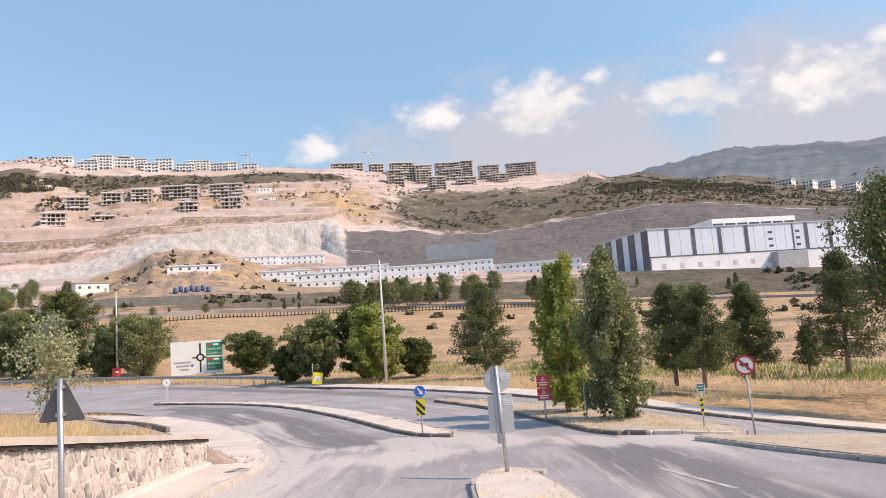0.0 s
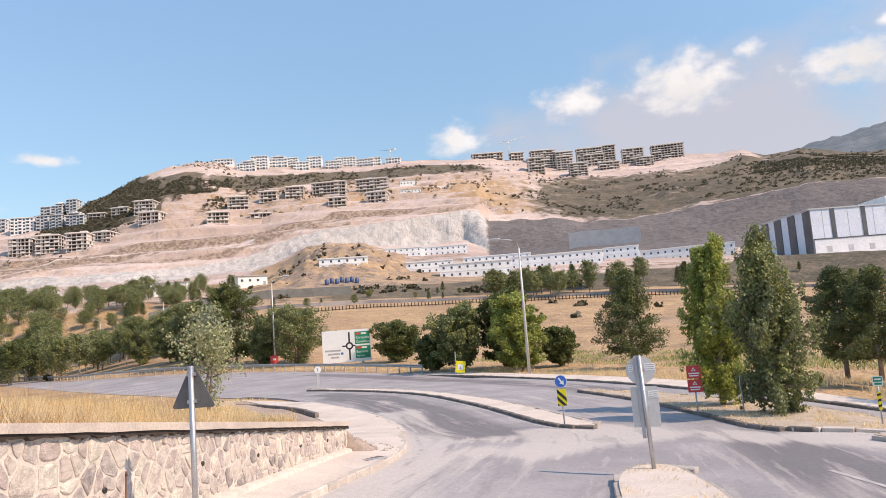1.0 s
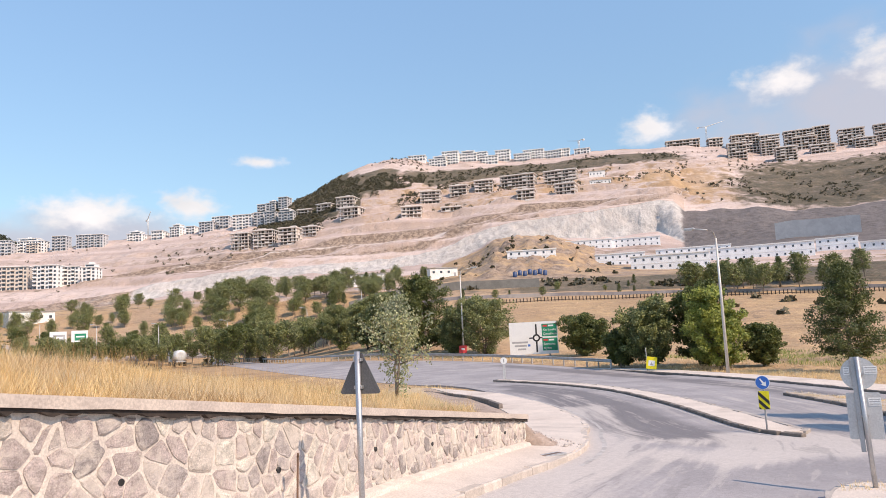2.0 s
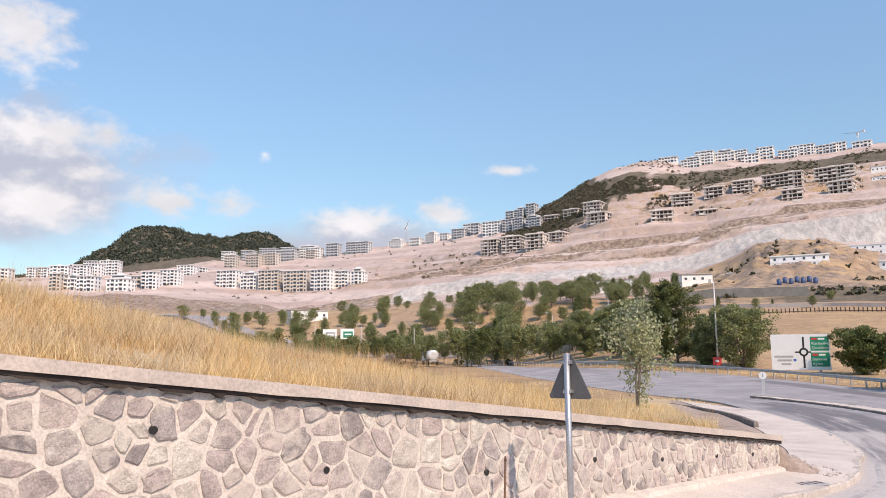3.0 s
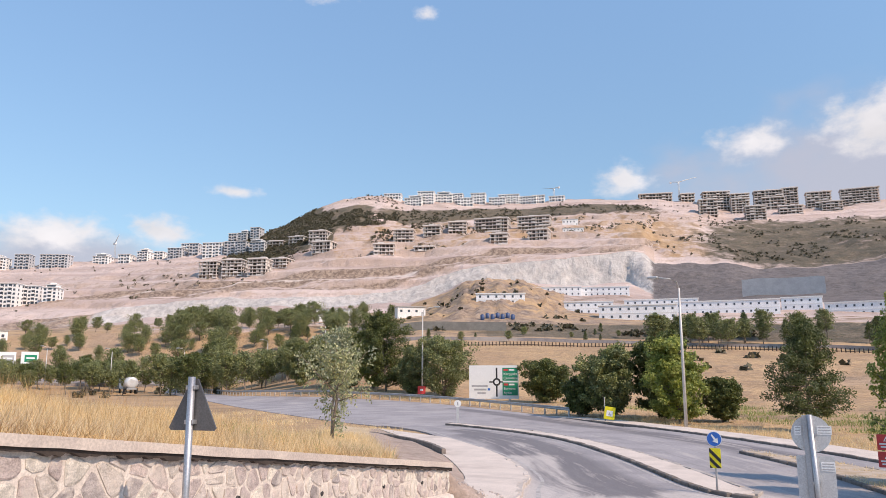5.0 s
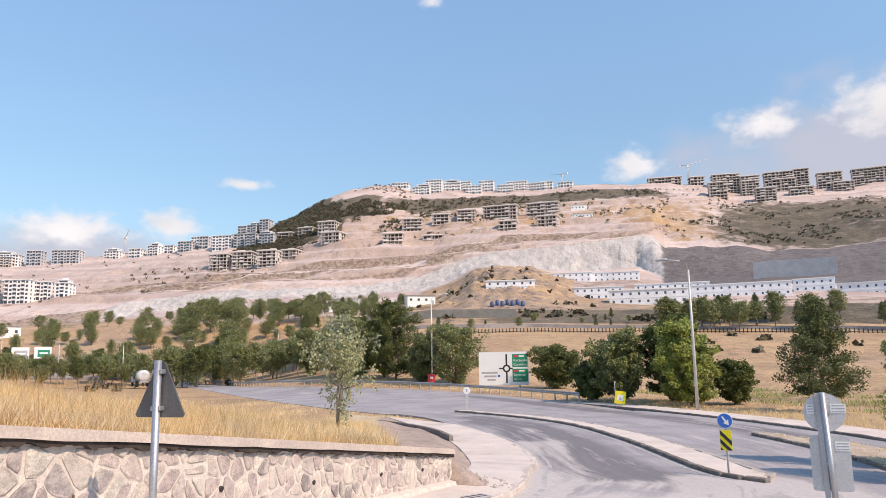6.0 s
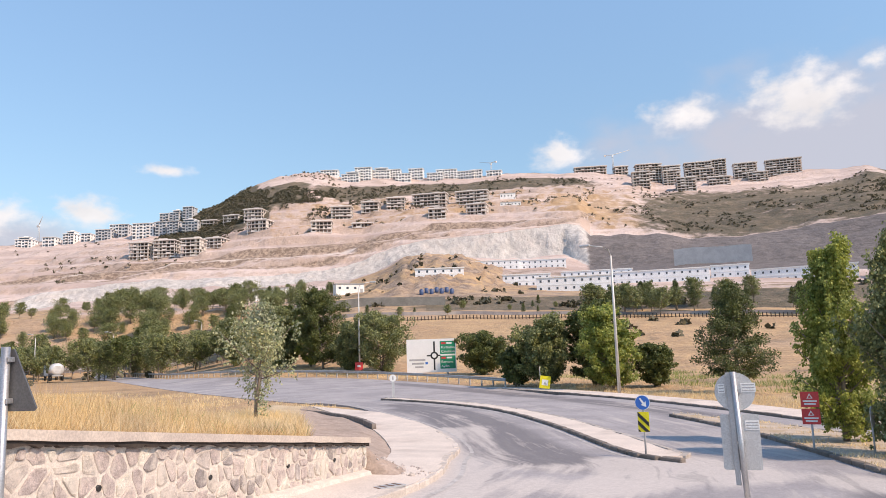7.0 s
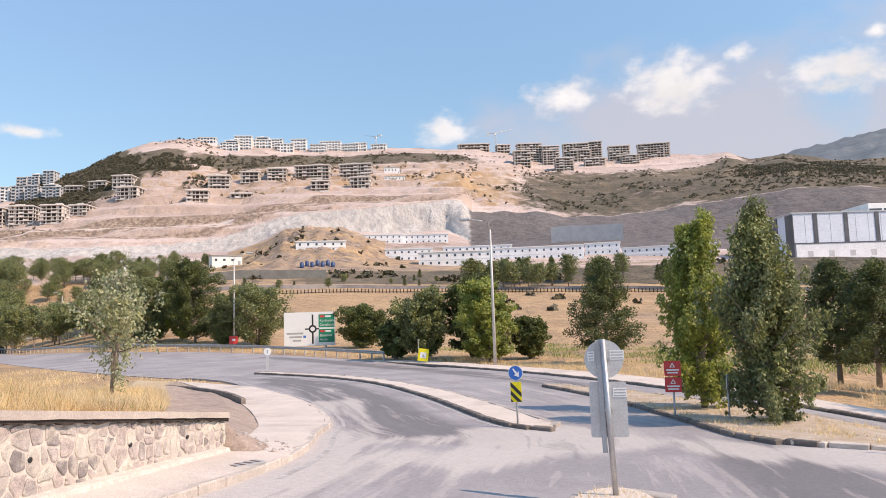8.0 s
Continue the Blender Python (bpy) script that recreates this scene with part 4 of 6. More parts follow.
    def clip(poly, px, py, nx, ny):
        out = []
        for k in range(len(poly)):
            a, b = poly[k - 1], poly[k]
            da, db = (a[0] - px) * nx + (a[1] - py) * ny, (b[0] - px) * nx + (b[1] - py) * ny
            if (da <= 0) != (db <= 0):
                t = da / (da - db)
                out.append((a[0] + (b[0] - a[0]) * t, a[1] + (b[1] - a[1]) * t))
            if db <= 0:
                out.append(b)
        return out

    made = 0
    for (i, j), (u, v) in seeds.items():
        if not s_lo - .2 < u < s_hi - .02:
            continue
        x, y, n = along(u)
        base, lid = wall_base(x, y), wall_top(y) - .115
        hgt = lid - base
        v0 = 0.0
        poly = [(u - .5, v - .5), (u + .5, v - .5), (u + .5, v + .5), (u - .5, v + .5)]
        for di in (-2, -1, 0, 1, 2):
            for dj in (-2, -1, 0, 1, 2):
                q = seeds.get((i + di, j + dj))
                if q is None or (di == 0 and dj == 0):
                    continue
                dx, dy = q[0] - u, q[1] - v
                l = math.hypot(dx, dy)
                g = rng.uniform(.008, .027)
                poly = clip(poly, u + dx / 2 - dx / l * g, v + dy / 2 - dy / l * g, dx / l, dy / l) if len(poly) > 2 else []
        for px, py, nx, ny in ((0, hgt - .015, 0, 1), (0, .02, 0, -1), (s_hi - .03, 0, 1, 0)):
            poly = clip(poly, px, py, nx, ny) if len(poly) > 2 else []
        if len(poly) < 3:
            continue
        keep = [p for k, p in enumerate(poly) if math.hypot(p[0] - poly[k - 1][0], p[1] - poly[k - 1][1]) > .03]
        keep = [q for k in range(len(keep)) for q in ((keep[k - 1][0] * .17 + keep[k][0] * .83, keep[k - 1][1] * .17 + keep[k][1] * .83), (keep[k][0] * .83 + keep[(k + 1) % len(keep)][0] * .17, keep[k][1] * .83 + keep[(k + 1) % len(keep)][1] * .17))]
        keep = [(px + rng.uniform(-.013, .013), py + rng.uniform(-.013, .013)) for px, py in keep]
        if len(keep) < 3 or max(p[0] for p in keep) - min(p[0] for p in keep) < .07 or max(p[1] for p in keep) - min(p[1] for p in keep) < .06:
            continue
        cu, cv = sum(p[0] for p in keep) / len(keep), sum(p[1] for p in keep) / len(keep)
        out = rng.uniform(.006, .026)
        b3 = bmesh.new()
        rings = []
        for scale, o in ((1.0, -.03), (1.0, out * .55), (.84, out)):
            ring = []
            for p in keep:
                pu, pv = cu + (p[0] - cu) * scale, cv + (p[1] - cv) * scale
                wx, wy, _ = along(pu, o + (rng.uniform(-.006, .006) if o > 0 else 0))
                bx, by, _ = along(pu)
                ring.append(b3.verts.new((wx, wy, wall_base(bx, by) + pv)))
            rings.append(ring)
        for a, b in zip(rings, rings[1:]):
            for k in range(len(a)):
                b3.faces.new((a[k - 1], a[k], b[k], b[k - 1]))
        b3.faces.new(rings[-1])
        bmesh.ops.recalc_face_normals(b3, faces=b3.faces)
        part("stone", b3, M["stone"], top)
        made += 1
    for u, v in ((10.6, 1.15), (12.3, .75), (14.6, .6), (17.0, .62), (19.2, .5), (21.5, .45), (23.4, .4)):
        x, y, n = along(u, .016)
        part("weep_pipe", tube([(x - n[0] * .1, y - n[1] * .1, wall_base(x, y) + v), (x + n[0] * .012, y + n[1] * .012, wall_base(x, y) + v - .01)], .035, 10), M["black"], top, "dark drain hole")
    return top


# ---- grass bank behind the wall ----
BANK = [(-6.75, -8, 4.7, 15, 2.3), (-6.95, 3, 3.42, 14, 1.35), (-7.25, 9, 2.7, 14, .75), (-7.85, 13.5, 2.15, 14, .6), (-8.6, 19.0, 1.45, 14, .55),
        (-8.95, 19.8, 1.22, 13.6, .55), (-10.0, 21.8, .95, 13, .55), (-12.6, 27.0, .5, 11, .5), (-16.2, 33.0, .3, 9, .35), (-21.3, 39.8, .2, 7, .25), (-29, 48, .1, 4, .1)]


def bank_point(u, f):
    """u: along the front, in rows of BANK; f: 0 at the front, 1 at the back foot."""
    k = min(int(u), len(BANK) - 2)
    t = u - k
    x, y, z, w, rise = (BANK[k][q] * (1 - t) + BANK[k + 1][q] * t for q in range(5))
    d = w * f
    px, py = x - .45 - d, y + .12 * d
    zz = z + rise * sm(0, .62, f) + .1 * noise.noise(Vector((px * .5, py * .5, 0)))
    back = land_z(px, py) - .1
    return Vector((px, py, zz + (back - zz) * sm(.64, 1.0, f)))


def worn_corner(p):
    """Bare trodden earth at the end of the bank."""
    return p.y > 17.5 and p.x + .85 > -.665 * (p.y - 5) + .35 * noise.noise(p * .8)


def build_bank():
    nu, nf = 120, 40
    verts = []
    for a in range(nu + 1):
        u = (len(BANK) - 1.001) * a / nu
        q = bank_point(u, 0)
        foot = road_z(q.x + .5, q.y) + .04
        k = max(0, q.z - foot) * 1.1
        verts.append((q.x + (.9 * k + .75) * sm(4.1, 4.8, u), q.y, foot - .3 * (1 - sm(4.1, 4.8, u))))
        verts += [tuple(bank_point(u, b / nf)) for b in range(nf)]
    faces = [(a * (nf + 1) + b, (a + 1) * (nf + 1) + b, (a + 1) * (nf + 1) + b + 1, a * (nf + 1) + b + 1) for a in range(nu) for b in range(nf)]
    me = bpy.data.meshes.new("grass_bank")
    me.from_pydata(verts, [], faces)
    me.polygons.foreach_set("use_smooth", [True] * len(faces))
    me.materials.append(M["bank"])
    me.materials.append(M["rubble"])
    me.polygons.foreach_set("material_index", [1 if worn_corner(Vector(verts[a * (nf + 1) + b])) else 0 for a in range(nu) for b in range(nf)])
    tagged(new("grass_bank", me), "earth bank of straw-coloured dry grass above the wall", "bank", kind="structure")


build_bank()


def rubble_slope():
    """Loose earth and stones that spill past the end of the wall."""
    cx, cy, top_z = -9.0, 19.15, 1.43
    rings, sides = 16, 48
    verts, faces = [(cx, cy, top_z)], []

    def heap(x, y):
        d = math.hypot(x - cx, (y - cy) * (.8 if y > cy else 2.2))
        return top_z - .03 - .6 * d * sm(-.1, .5, d) + .1 * noise.noise(Vector((x * 1.7, y * 1.7, 5))) + .06 * noise.noise(Vector((x * 6, y * 6, 5)))

    for k in range(1, rings + 1):
        r = 1.75 * k / rings
        for q in range(sides + 1):
            a = radians(-90 + 360 * q / sides)
            x, y = cx + r * math.cos(a), cy + r * math.sin(a)
            low = road_z(x, y) + .09
            verts.append((x, y, max(low, heap(x, y)) if k < rings else low - .12))
    for k in range(rings):
        for q in range(sides):
            a, b = 1 + (k - 1) * (sides + 1) + q, 1 + k * (sides + 1) + q
            faces.append((0, b, b + 1) if k == 0 else (a, b, b + 1, a + 1))
    me = bpy.data.meshes.new("rubble_slope")
    me.from_pydata(verts, [], faces)
    me.polygons.foreach_set("use_smooth", [True] * len(faces))
    me.materials.append(M["rubble"])
    tagged(new("rubble_slope", me), "slope of loose brown earth at the end of the wall", "earth", kind="structure")
    bm = bmesh.new()
    pr = random.Random(15)
    for _ in range(130):
        a, r = radians(pr.uniform(0, 170)), pr.uniform(.3, 1.7)
        x, y = cx + r * math.cos(a), cy + r * math.sin(a)
        sz = pr.uniform(.015, .055) * (1 if pr.random() < .9 else 2)
        m = pose(x, y, max(road_z(x, y) + .12, heap(x, y)), pr.uniform(0, 360), pr.uniform(0, 360), pr.uniform(0, 360)) @ Matrix.Diagonal((sz, sz * pr.uniform(.6, 1), sz * .6, 1))
        bmesh.ops.create_icosphere(bm, subdivisions=1, radius=1, matrix=m)
    tagged(part("loose_stones", bm, M["stone"]), "loose stones and rubble beside the wall end", "rubble", kind="stuff")


rubble_slope()


def blades(name, spots, h_lo, h_hi, width, material, label, category, seed, lean=1.0):
    """Upright tapered blades at the given spots, one mesh."""
    rng = np.random.default_rng(seed)
    p = np.array(spots, dtype=float)
    n = len(p)
    a = rng.uniform(0, 2 * np.pi, n)
    h = rng.uniform(h_lo, h_hi, n)
    side = np.stack([np.cos(a), np.sin(a), np.zeros(n)], 1) * (width * rng.uniform(.6, 1.4, n))[:, None]
    b = rng.uniform(0, 2 * np.pi, n)
    tip = np.stack([np.cos(b) * h * lean * rng.uniform(.1, 1, n), np.sin(b) * h * lean * rng.uniform(.1, 1, n), h], 1)
    v = np.stack([p - side, p + side, p + tip], 1).reshape(-1, 3)
    me = bpy.data.meshes.new(name)
    me.from_pydata(v.tolist(), [], np.arange(3 * n).reshape(-1, 3).tolist())
    me.materials.append(M[material])
    return tagged(new(name, me), label, category, kind="stuff")


def bank_spots(n, lo, hi, f_hi, seed, clump=.0):
    rng = random.Random(seed)
    out = []
    while len(out) < n:
        u, f = rng.uniform(lo, hi), rng.uniform(.03, f_hi)
        q = bank_point(u, f)
        if noise.noise(Vector((q.x * .35, q.y * .35, 4))) < clump - .35 + rng.uniform(-.2, .2):
            continue
        if worn_corner(q):
            continue
        q.z -= .02
        out.append(tuple(q))
    return out


blades("dry_grass", bank_spots(95000, .6, 4.0, .78, 1, .1), .08, .44, .0045, "straw", "tall straw-yellow dry grass on the bank", "grass", 1)
blades("dry_grass", bank_spots(34000, 4.15, 8.2, .9, 2, .2), .15, .5, .008, "straw", "tall straw-yellow dry grass on the bank", "grass", 2)
blades("thatch", bank_spots(100000, .6, 4.1, .78, 8), .05, .26, .007, "thatch", "short brown thatch between dry grass stems", "grass", 8, 1.6)
blades("dry_stalks", bank_spots(5000, .6, 4.1, .7, 9, .15), .35, .8, .004, "thatch", "sparse tall brown stalks above the dry grass", "grass", 9, .5)
blades("green_weeds", bank_spots(500, 3.3, 4.6, .5, 3, .25), .15, .4, .02, "weed", "sparse green weeds in dry grass", "weeds", 3)


def verge_spots(n, d0, d1, lo, hi, seed, thin=.0):
    """Spots on the strip of land beyond the outer footway."""
    rng = random.Random(seed)
    line = evenly(FAR_EDGE, .5)
    line = line[int(len(line) * lo):int(len(line) * hi)]
    out = []
    while len(out) < n:
        x, y, a = rng.choice(line)
        d = rng.uniform(d0, d1)
        px, py = x - math.sin(radians(a)) * d, y + math.cos(radians(a)) * d
        if noise.noise(Vector((px * .25, py * .25, 7))) < thin + rng.uniform(-.25, .25):
            continue
        out.append((px, py, land_z(px, py) - .02))
    return out


blades("verge_grass", verge_spots(26000, 2.4, 7.5, .36, .9, 5, -.15), .12, .42, .012, "straw", "dry straw grass on the verge beyond the footway", "grass", 5)
blades("verge_grass", verge_spots(9000, 7.5, 18, .5, .95, 6, .05), .1, .35, .016, "straw", "patchy dry grass under the pines", "grass", 6)
blades("green_weeds", verge_spots(15000, 12, 24, .58, .93, 7, -.1), .15, .5, .024, "weed", "green weeds behind the pines", "weeds", 7)

def on_road(x, y):
    ring = LEFT_EDGE + FAR_EDGE
    hit = False
    for k in range(len(ring)):
        (ax, ay), (bx, by) = ring[k], ring[k - 1]
        if (ay > y) != (by > y) and x < (bx - ax) * (y - ay) / (by - ay) + ax:
            hit = not hit
    return hit


def field_spots(n, x0, x1, y0, y1, seed, thin):
    rng = random.Random(seed)
    out = []
    while len(out) < n:
        px, py = rng.uniform(x0, x1), rng.uniform(y0, y1)
        if noise.noise(Vector((px * .15, py * .15, 3))) < thin + rng.uniform(-.3, .3) or gap_to(px, py, LEFT_EDGE) < 1.0 or on_road(px, py):
            continue
        out.append((px, py, land_z(px, py) - .02))
    return out


blades("dry_grass", field_spots(16000, -75, -24, 38, 66, 12, .05), .15, .5, .018, "straw", "patchy dry grass on the open ground behind the bank", "grass", 12)

def tuft_spots(n, outline, seed, thin, lift):
    rng = random.Random(seed)
    xs, ys = [p[0] for p in outline], [p[1] for p in outline]
    out = []
    for _ in range(n * 60):
        px, py = rng.uniform(min(xs), max(xs)), rng.uniform(min(ys), max(ys))
        hit = False
        for k in range(len(outline)):
            (ax, ay), (bx, by) = outline[k], outline[k - 1]
            if (ay > py) != (by > py) and px < (bx - ax) * (py - ay) / (by - ay) + ax:
                hit = not hit
        if hit and noise.noise(Vector((px * .9, py * .9, seed))) > thin + rng.uniform(-.15, .15):
            out.append((px, py, road_z(px, py) + lift))
        if len(out) >= n:
            break
    return out


blades("dry_tufts", tuft_spots(1500, POLE_SIDE, 31, .12, .12), .03, .11, .006, "straw", "sparse dry tufts on the median", "grass", 31, 1.5)
blades("dry_tufts", tuft_spots(3500, ISR_NEAR + ISR_FAR, 32, .1, .09), .04, .16, .01, "straw", "sparse dry tufts on the tree island", "grass", 32, 1.4)
blades("dry_tufts", tuft_spots(5000, RIGHT_NEAR + RIGHT_FAR, 33, .05, .12), .03, .12, .009, "straw", "dry stubble on the raised verge", "grass", 33, 1.4)

# ---- trees ----


def leaves(centres, sizes, per, leaf, droop, rng, slim=.42):
    """Leaf blades round clump centres, as arrays of vertices: a folded diamond each."""
    c = np.repeat(np.array(centres), per, 0)
    s = np.repeat(np.array(sizes), per)
    n = len(c)
    off = rng.normal(0, 1, (n, 3))
    off /= np.linalg.norm(off, axis=1)[:, None]
    off *= (rng.uniform(.15, 1, n) ** .5 * s)[:, None]
    off[:, 2] *= .8
    p = c + off
    d = rng.normal(0, 1, (n, 3))
    d[:, 2] = d[:, 2] * (1 - droop) - droop * 1.5
    d /= np.linalg.norm(d, axis=1)[:, None]
    w = np.cross(d, rng.normal(0, 1, (n, 3)))
    w /= np.linalg.norm(w, axis=1)[:, None]
    ln = leaf * rng.uniform(.6, 1.4, n)
    d, w = d * ln[:, None], w * (ln * slim)[:, None]
    v = np.stack([p, p + d * .45 + w, p + d, p + d * .45 - w], 1).reshape(-1, 3)
    return v


def make_tree(name, kind, height, width, count, leaf, seed, label, category="tree", base_clear=.2, material="euc"):
    rng = np.random.default_rng(seed)
    pr = random.Random(seed)
    top = thing(name, (0, 0, 0), label, category)
    bm = bmesh.new()
    r0 = height * .018 + .03
    stems = 1 if kind == "pine" else 2 if kind == "broad" else pr.choice((2, 3))
    if kind == "bush":
        stems = 4
    cent, size = [], []
    for sidx in range(stems):
        ang = pr.uniform(0, 6.28)
        spread = {"euc": .15, "broad": .16, "pine": .01, "bush": .3, "sapling": .3}[kind] * width
        hh = height * ({"bush": .6}.get(kind, .93)) * (1 if sidx == 0 else pr.uniform(.75, .95))
        trunk = []
        for k in range(7):
            f = k / 6
            trunk.append(Vector((math.cos(ang) * spread * f + pr.uniform(-.04, .04) * width * f, math.sin(ang) * spread * f + pr.uniform(-.04, .04) * width * f, hh * f - .1 * (k == 0))))
        add_tube(bm, trunk, [r0 * (1 - .88 * k / 6) / (stems ** .4) for k in range(7)], 7)
        nb = {"euc": 46, "broad": 46, "pine": 64, "bush": 9, "sapling": 13}[kind]
        for b in range(nb):
            f = base_clear + (1 - base_clear) * min(1, (b + pr.random() * 3) / nb)
            p = trunk[0].lerp(trunk[-1], f)
            g = min(f * 6, 5.999)
            p = trunk[int(g)].lerp(trunk[int(g) + 1], g - int(g))
            a = b * 2.4 + pr.uniform(-.6, .6)
            t = (f - base_clear) / (1 - base_clear)
            if kind == "pine":
                reach = width * .5 * (1.0 - t) ** .7 * pr.uniform(.6, 1.15) * (.7 + .3 * sm(0, .2, t)) + .1
                rise = .12
            elif kind in ("euc", "sapling"):
                reach = width * .5 * near(t, ((0, .6), (.1, .88), (.28, 1), (.45, .8), (.65, .56), (.85, .36), (1, .1))) * pr.uniform(.35, 1.2)
                rise = pr.uniform(.6, 1.2) if t > .2 else pr.uniform(.1, .6)
            elif kind == "broad":
                reach = width * .5 * math.sin(math.pi * min(1, .2 + .68 * t)) * pr.uniform(.45, 1.2)
                rise = .5
            else:
                reach = width * .42 * pr.uniform(.6, 1.1)
                rise = .6
            e = p + Vector((math.cos(a) * reach, math.sin(a) * reach, reach * rise))
            e.z = min(e.z, height * pr.uniform(.86, 1.0))
            mid = p.lerp(e, .5) + Vector((0, 0, -.06 * reach))
            add_tube(bm, [p, mid, e], [r0 * .3 * (1 - .6 * f), r0 * .2 * (1 - .6 * f), .008], 5)
            cs = {"euc": .088, "broad": .095, "pine": .085, "bush": .2, "sapling": .09}[kind] * width
            if kind in ("euc", "sapling"):
                # leaves hang in strands below the outer half of each branch
                for q in (.4, .6, .78, .92, 1.0):
                    cp = p.lerp(e, q) + Vector((pr.uniform(-.9, .9), pr.uniform(-.9, .9), pr.uniform(-.3, .8))) * cs
                    long = cs * pr.uniform(1.2, 3.6)
                    for j in range(4):
                        f2 = j / 3
                        cent.append((cp.x + pr.uniform(-.25, .25) * cs, cp.y + pr.uniform(-.25, .25) * cs, max(.12, cp.z + cs * .5 - long * f2)))
                        size.append(cs * (.8 - .35 * f2) * pr.uniform(.6, 1.4))
                continue
            for q in ((.55, .8, 1.0) if kind != "pine" else (.35, .6, .8, 1.0)):
                cp = p.lerp(e, q)
                cent.append((cp.x + pr.uniform(-.3, .3) * cs, cp.y + pr.uniform(-.3, .3) * cs, cp.z + pr.uniform(-.3, .3) * cs))
                size.append(cs * pr.uniform(.7, 1.25))
        cent.append(tuple(trunk[-1]))
        size.append(.1 * width)
    part("trunk", bm, M["bark"], top)
    per = max(2, count // len(cent))
    v = leaves(cent, size, per, leaf, {"euc": .75, "broad": .25, "pine": .1, "bush": .2, "sapling": .7}[kind], rng, .3 if kind in ("euc", "pine", "sapling") else .5)
    me = bpy.data.meshes.new("crown")
    me.from_pydata(v.tolist(), [], np.arange(len(v)).reshape(-1, 4).tolist())
    me.materials.append(M[material])
    cr = new("crown", me)
    cr.parent = top
    return top


def put(ob, x, y, turn=0.0, scale=1.0, z=None, copy=True):
    m = pose(x, y, (land_z(x, y) if z is None else z), 0, 0, turn)
    q = copy_thing(ob, m) if copy else ob
    q.matrix_world = m @ Matrix.Diagonal((scale, scale, scale, 1))
    return q


bright = make_tree("eucalyptus_tree", "euc", 6.9, 2.3, 56000, .095, 11, "slender bright green eucalyptus on the kerbed island", base_clear=.05)
put(bright, 1.5, 32.2, 20, 1.0, road_z(1.6, 32.2) + .08, False)
second = make_tree("eucalyptus_tree", "euc", 6.7, 2.65, 66000, .095, 12, "bushy grey-green eucalyptus reaching down to the kerbed island", base_clear=.03, material="olive")
put(second, 3.05, 28.75, 0, 1.0, road_z(3, 28.75) + .08, False)
edge_tree = make_tree("eucalyptus_tree", "euc", 10.8, 5.2, 40000, .13, 13, "tall spreading eucalyptus beyond the slip lane", base_clear=.48, material="broad")
put(edge_tree, 15.9, 31.9, 0, 1.0, None, False)
for k, (x, y, h, w, sd) in enumerate(((8.6, 44.2, 5.9, 3.6, 21), (9.6, 42.0, 5.6, 3.8, 22), (13.2, 45.2, 5.6, 3.4, 23), (17.2, 42.2, 7.0, 3.8, 24), (16.6, 45.8, 2.9, 1.5, 25))):
    put(make_tree("pine_tree", "pine", h, w * 1.2, 36000 if h > 3 else 8000, .095, sd, "dark green young pine with bare lower trunk" if h > 3 else "small dark cypress-like sapling", base_clear=.15, material="pine"), x, y, 0, 1, None, False)
put(make_tree("pine_tree", "pine", 8.2, 6.2, 30000, .14, 26, "dense dark pine beside the dry field", base_clear=.12, material="pine"), -2.6, 62.5, 0, 1, None, False)
for x, y, h, w, sd, lab, mt in ((-18.6, 69.5, 6.3, 5.2, 31, "leafy roadside tree with olive foliage", "olive"), (-14.5, 70.5, 7.6, 5.0, 32, "tall leafy roadside tree", "broad"), (-12.0, 66.0, 6.8, 4.6, 33, "bright leafy roadside tree by the lamp post", "euc"),
                          (-9.2, 69.0, 3.6, 3.3, 34, "low rounded green bush", "broad"), (-46.5, 92.0, 8.0, 8.0, 35, "rounded olive-green roadside tree", "olive"), (-31.5, 88.5, 5.0, 5.6, 36, "rounded dark roadside bush", "broad"),
                          (-58, 96, 11.5, 7.6, 37, "tall dense dark green roadside tree", "broad"), (-66, 97, 9.5, 6.6, 38, "wide grey-green roadside tree", "olive"), (-62, 99, 8.0, 4.5, 44, "dense bright roadside tree", "euc"), (-21.5, 70, 3.6, 2.8, 39, "low dark roadside bush", "broad"), (-76, 106, 9.0, 6.0, 45, "wide grey-green roadside tree", "olive"), (-52.5, 94, 6.5, 5.4, 46, "rounded olive-green roadside tree", "olive"), (-70, 104, 9.5, 5.5, 47, "tall dense dark green roadside tree", "broad"), (-86, 112, 8.5, 6.0, 48, "wide grey-green roadside tree", "olive")):
    put(make_tree("roadside_tree", "broad", h, w, (40000 if h > 8.5 else 30000) if h > 4 else 12000, .16, sd, lab, base_clear=.03, material=mt), x, y, 0, 1, None, False)
sapling = make_tree("eucalyptus_tree", "sapling", 5.1, 3.4, 5600, .12, 41, "thin grey-green young eucalyptus on the bank", base_clear=.3, material="silver")
put(sapling, -19.7, 29.9, 0, 1, .75, False)

MID = [make_tree("valley_tree", k, 9, w, 3800, .3, sd, lab, base_clear=.2, material=mt) for k, w, sd, lab, mt in
       (("broad", 6.5, 51, "rounded green tree in the valley", "olive"), ("euc", 6.5, 52, "grey-green eucalyptus in the valley", "olive"), ("pine", 5.0, 53, "dark pine in the valley", "pine"), ("broad", 8.5, 54, "olive-green tree in the valley", "olive"))]
MID += [make_tree("valley_tree", "broad", 9, w, 4400, .27, sd, lab, base_clear=.34, material=mt) for w, sd, lab, mt in ((6.0, 55, "leafy tree with a bare thin trunk beside the motorway", "broad"), (5.6, 56, "olive-leaved tree with a bare thin trunk beside the motorway", "olive"))]
rt = random.Random(9)
used = set()


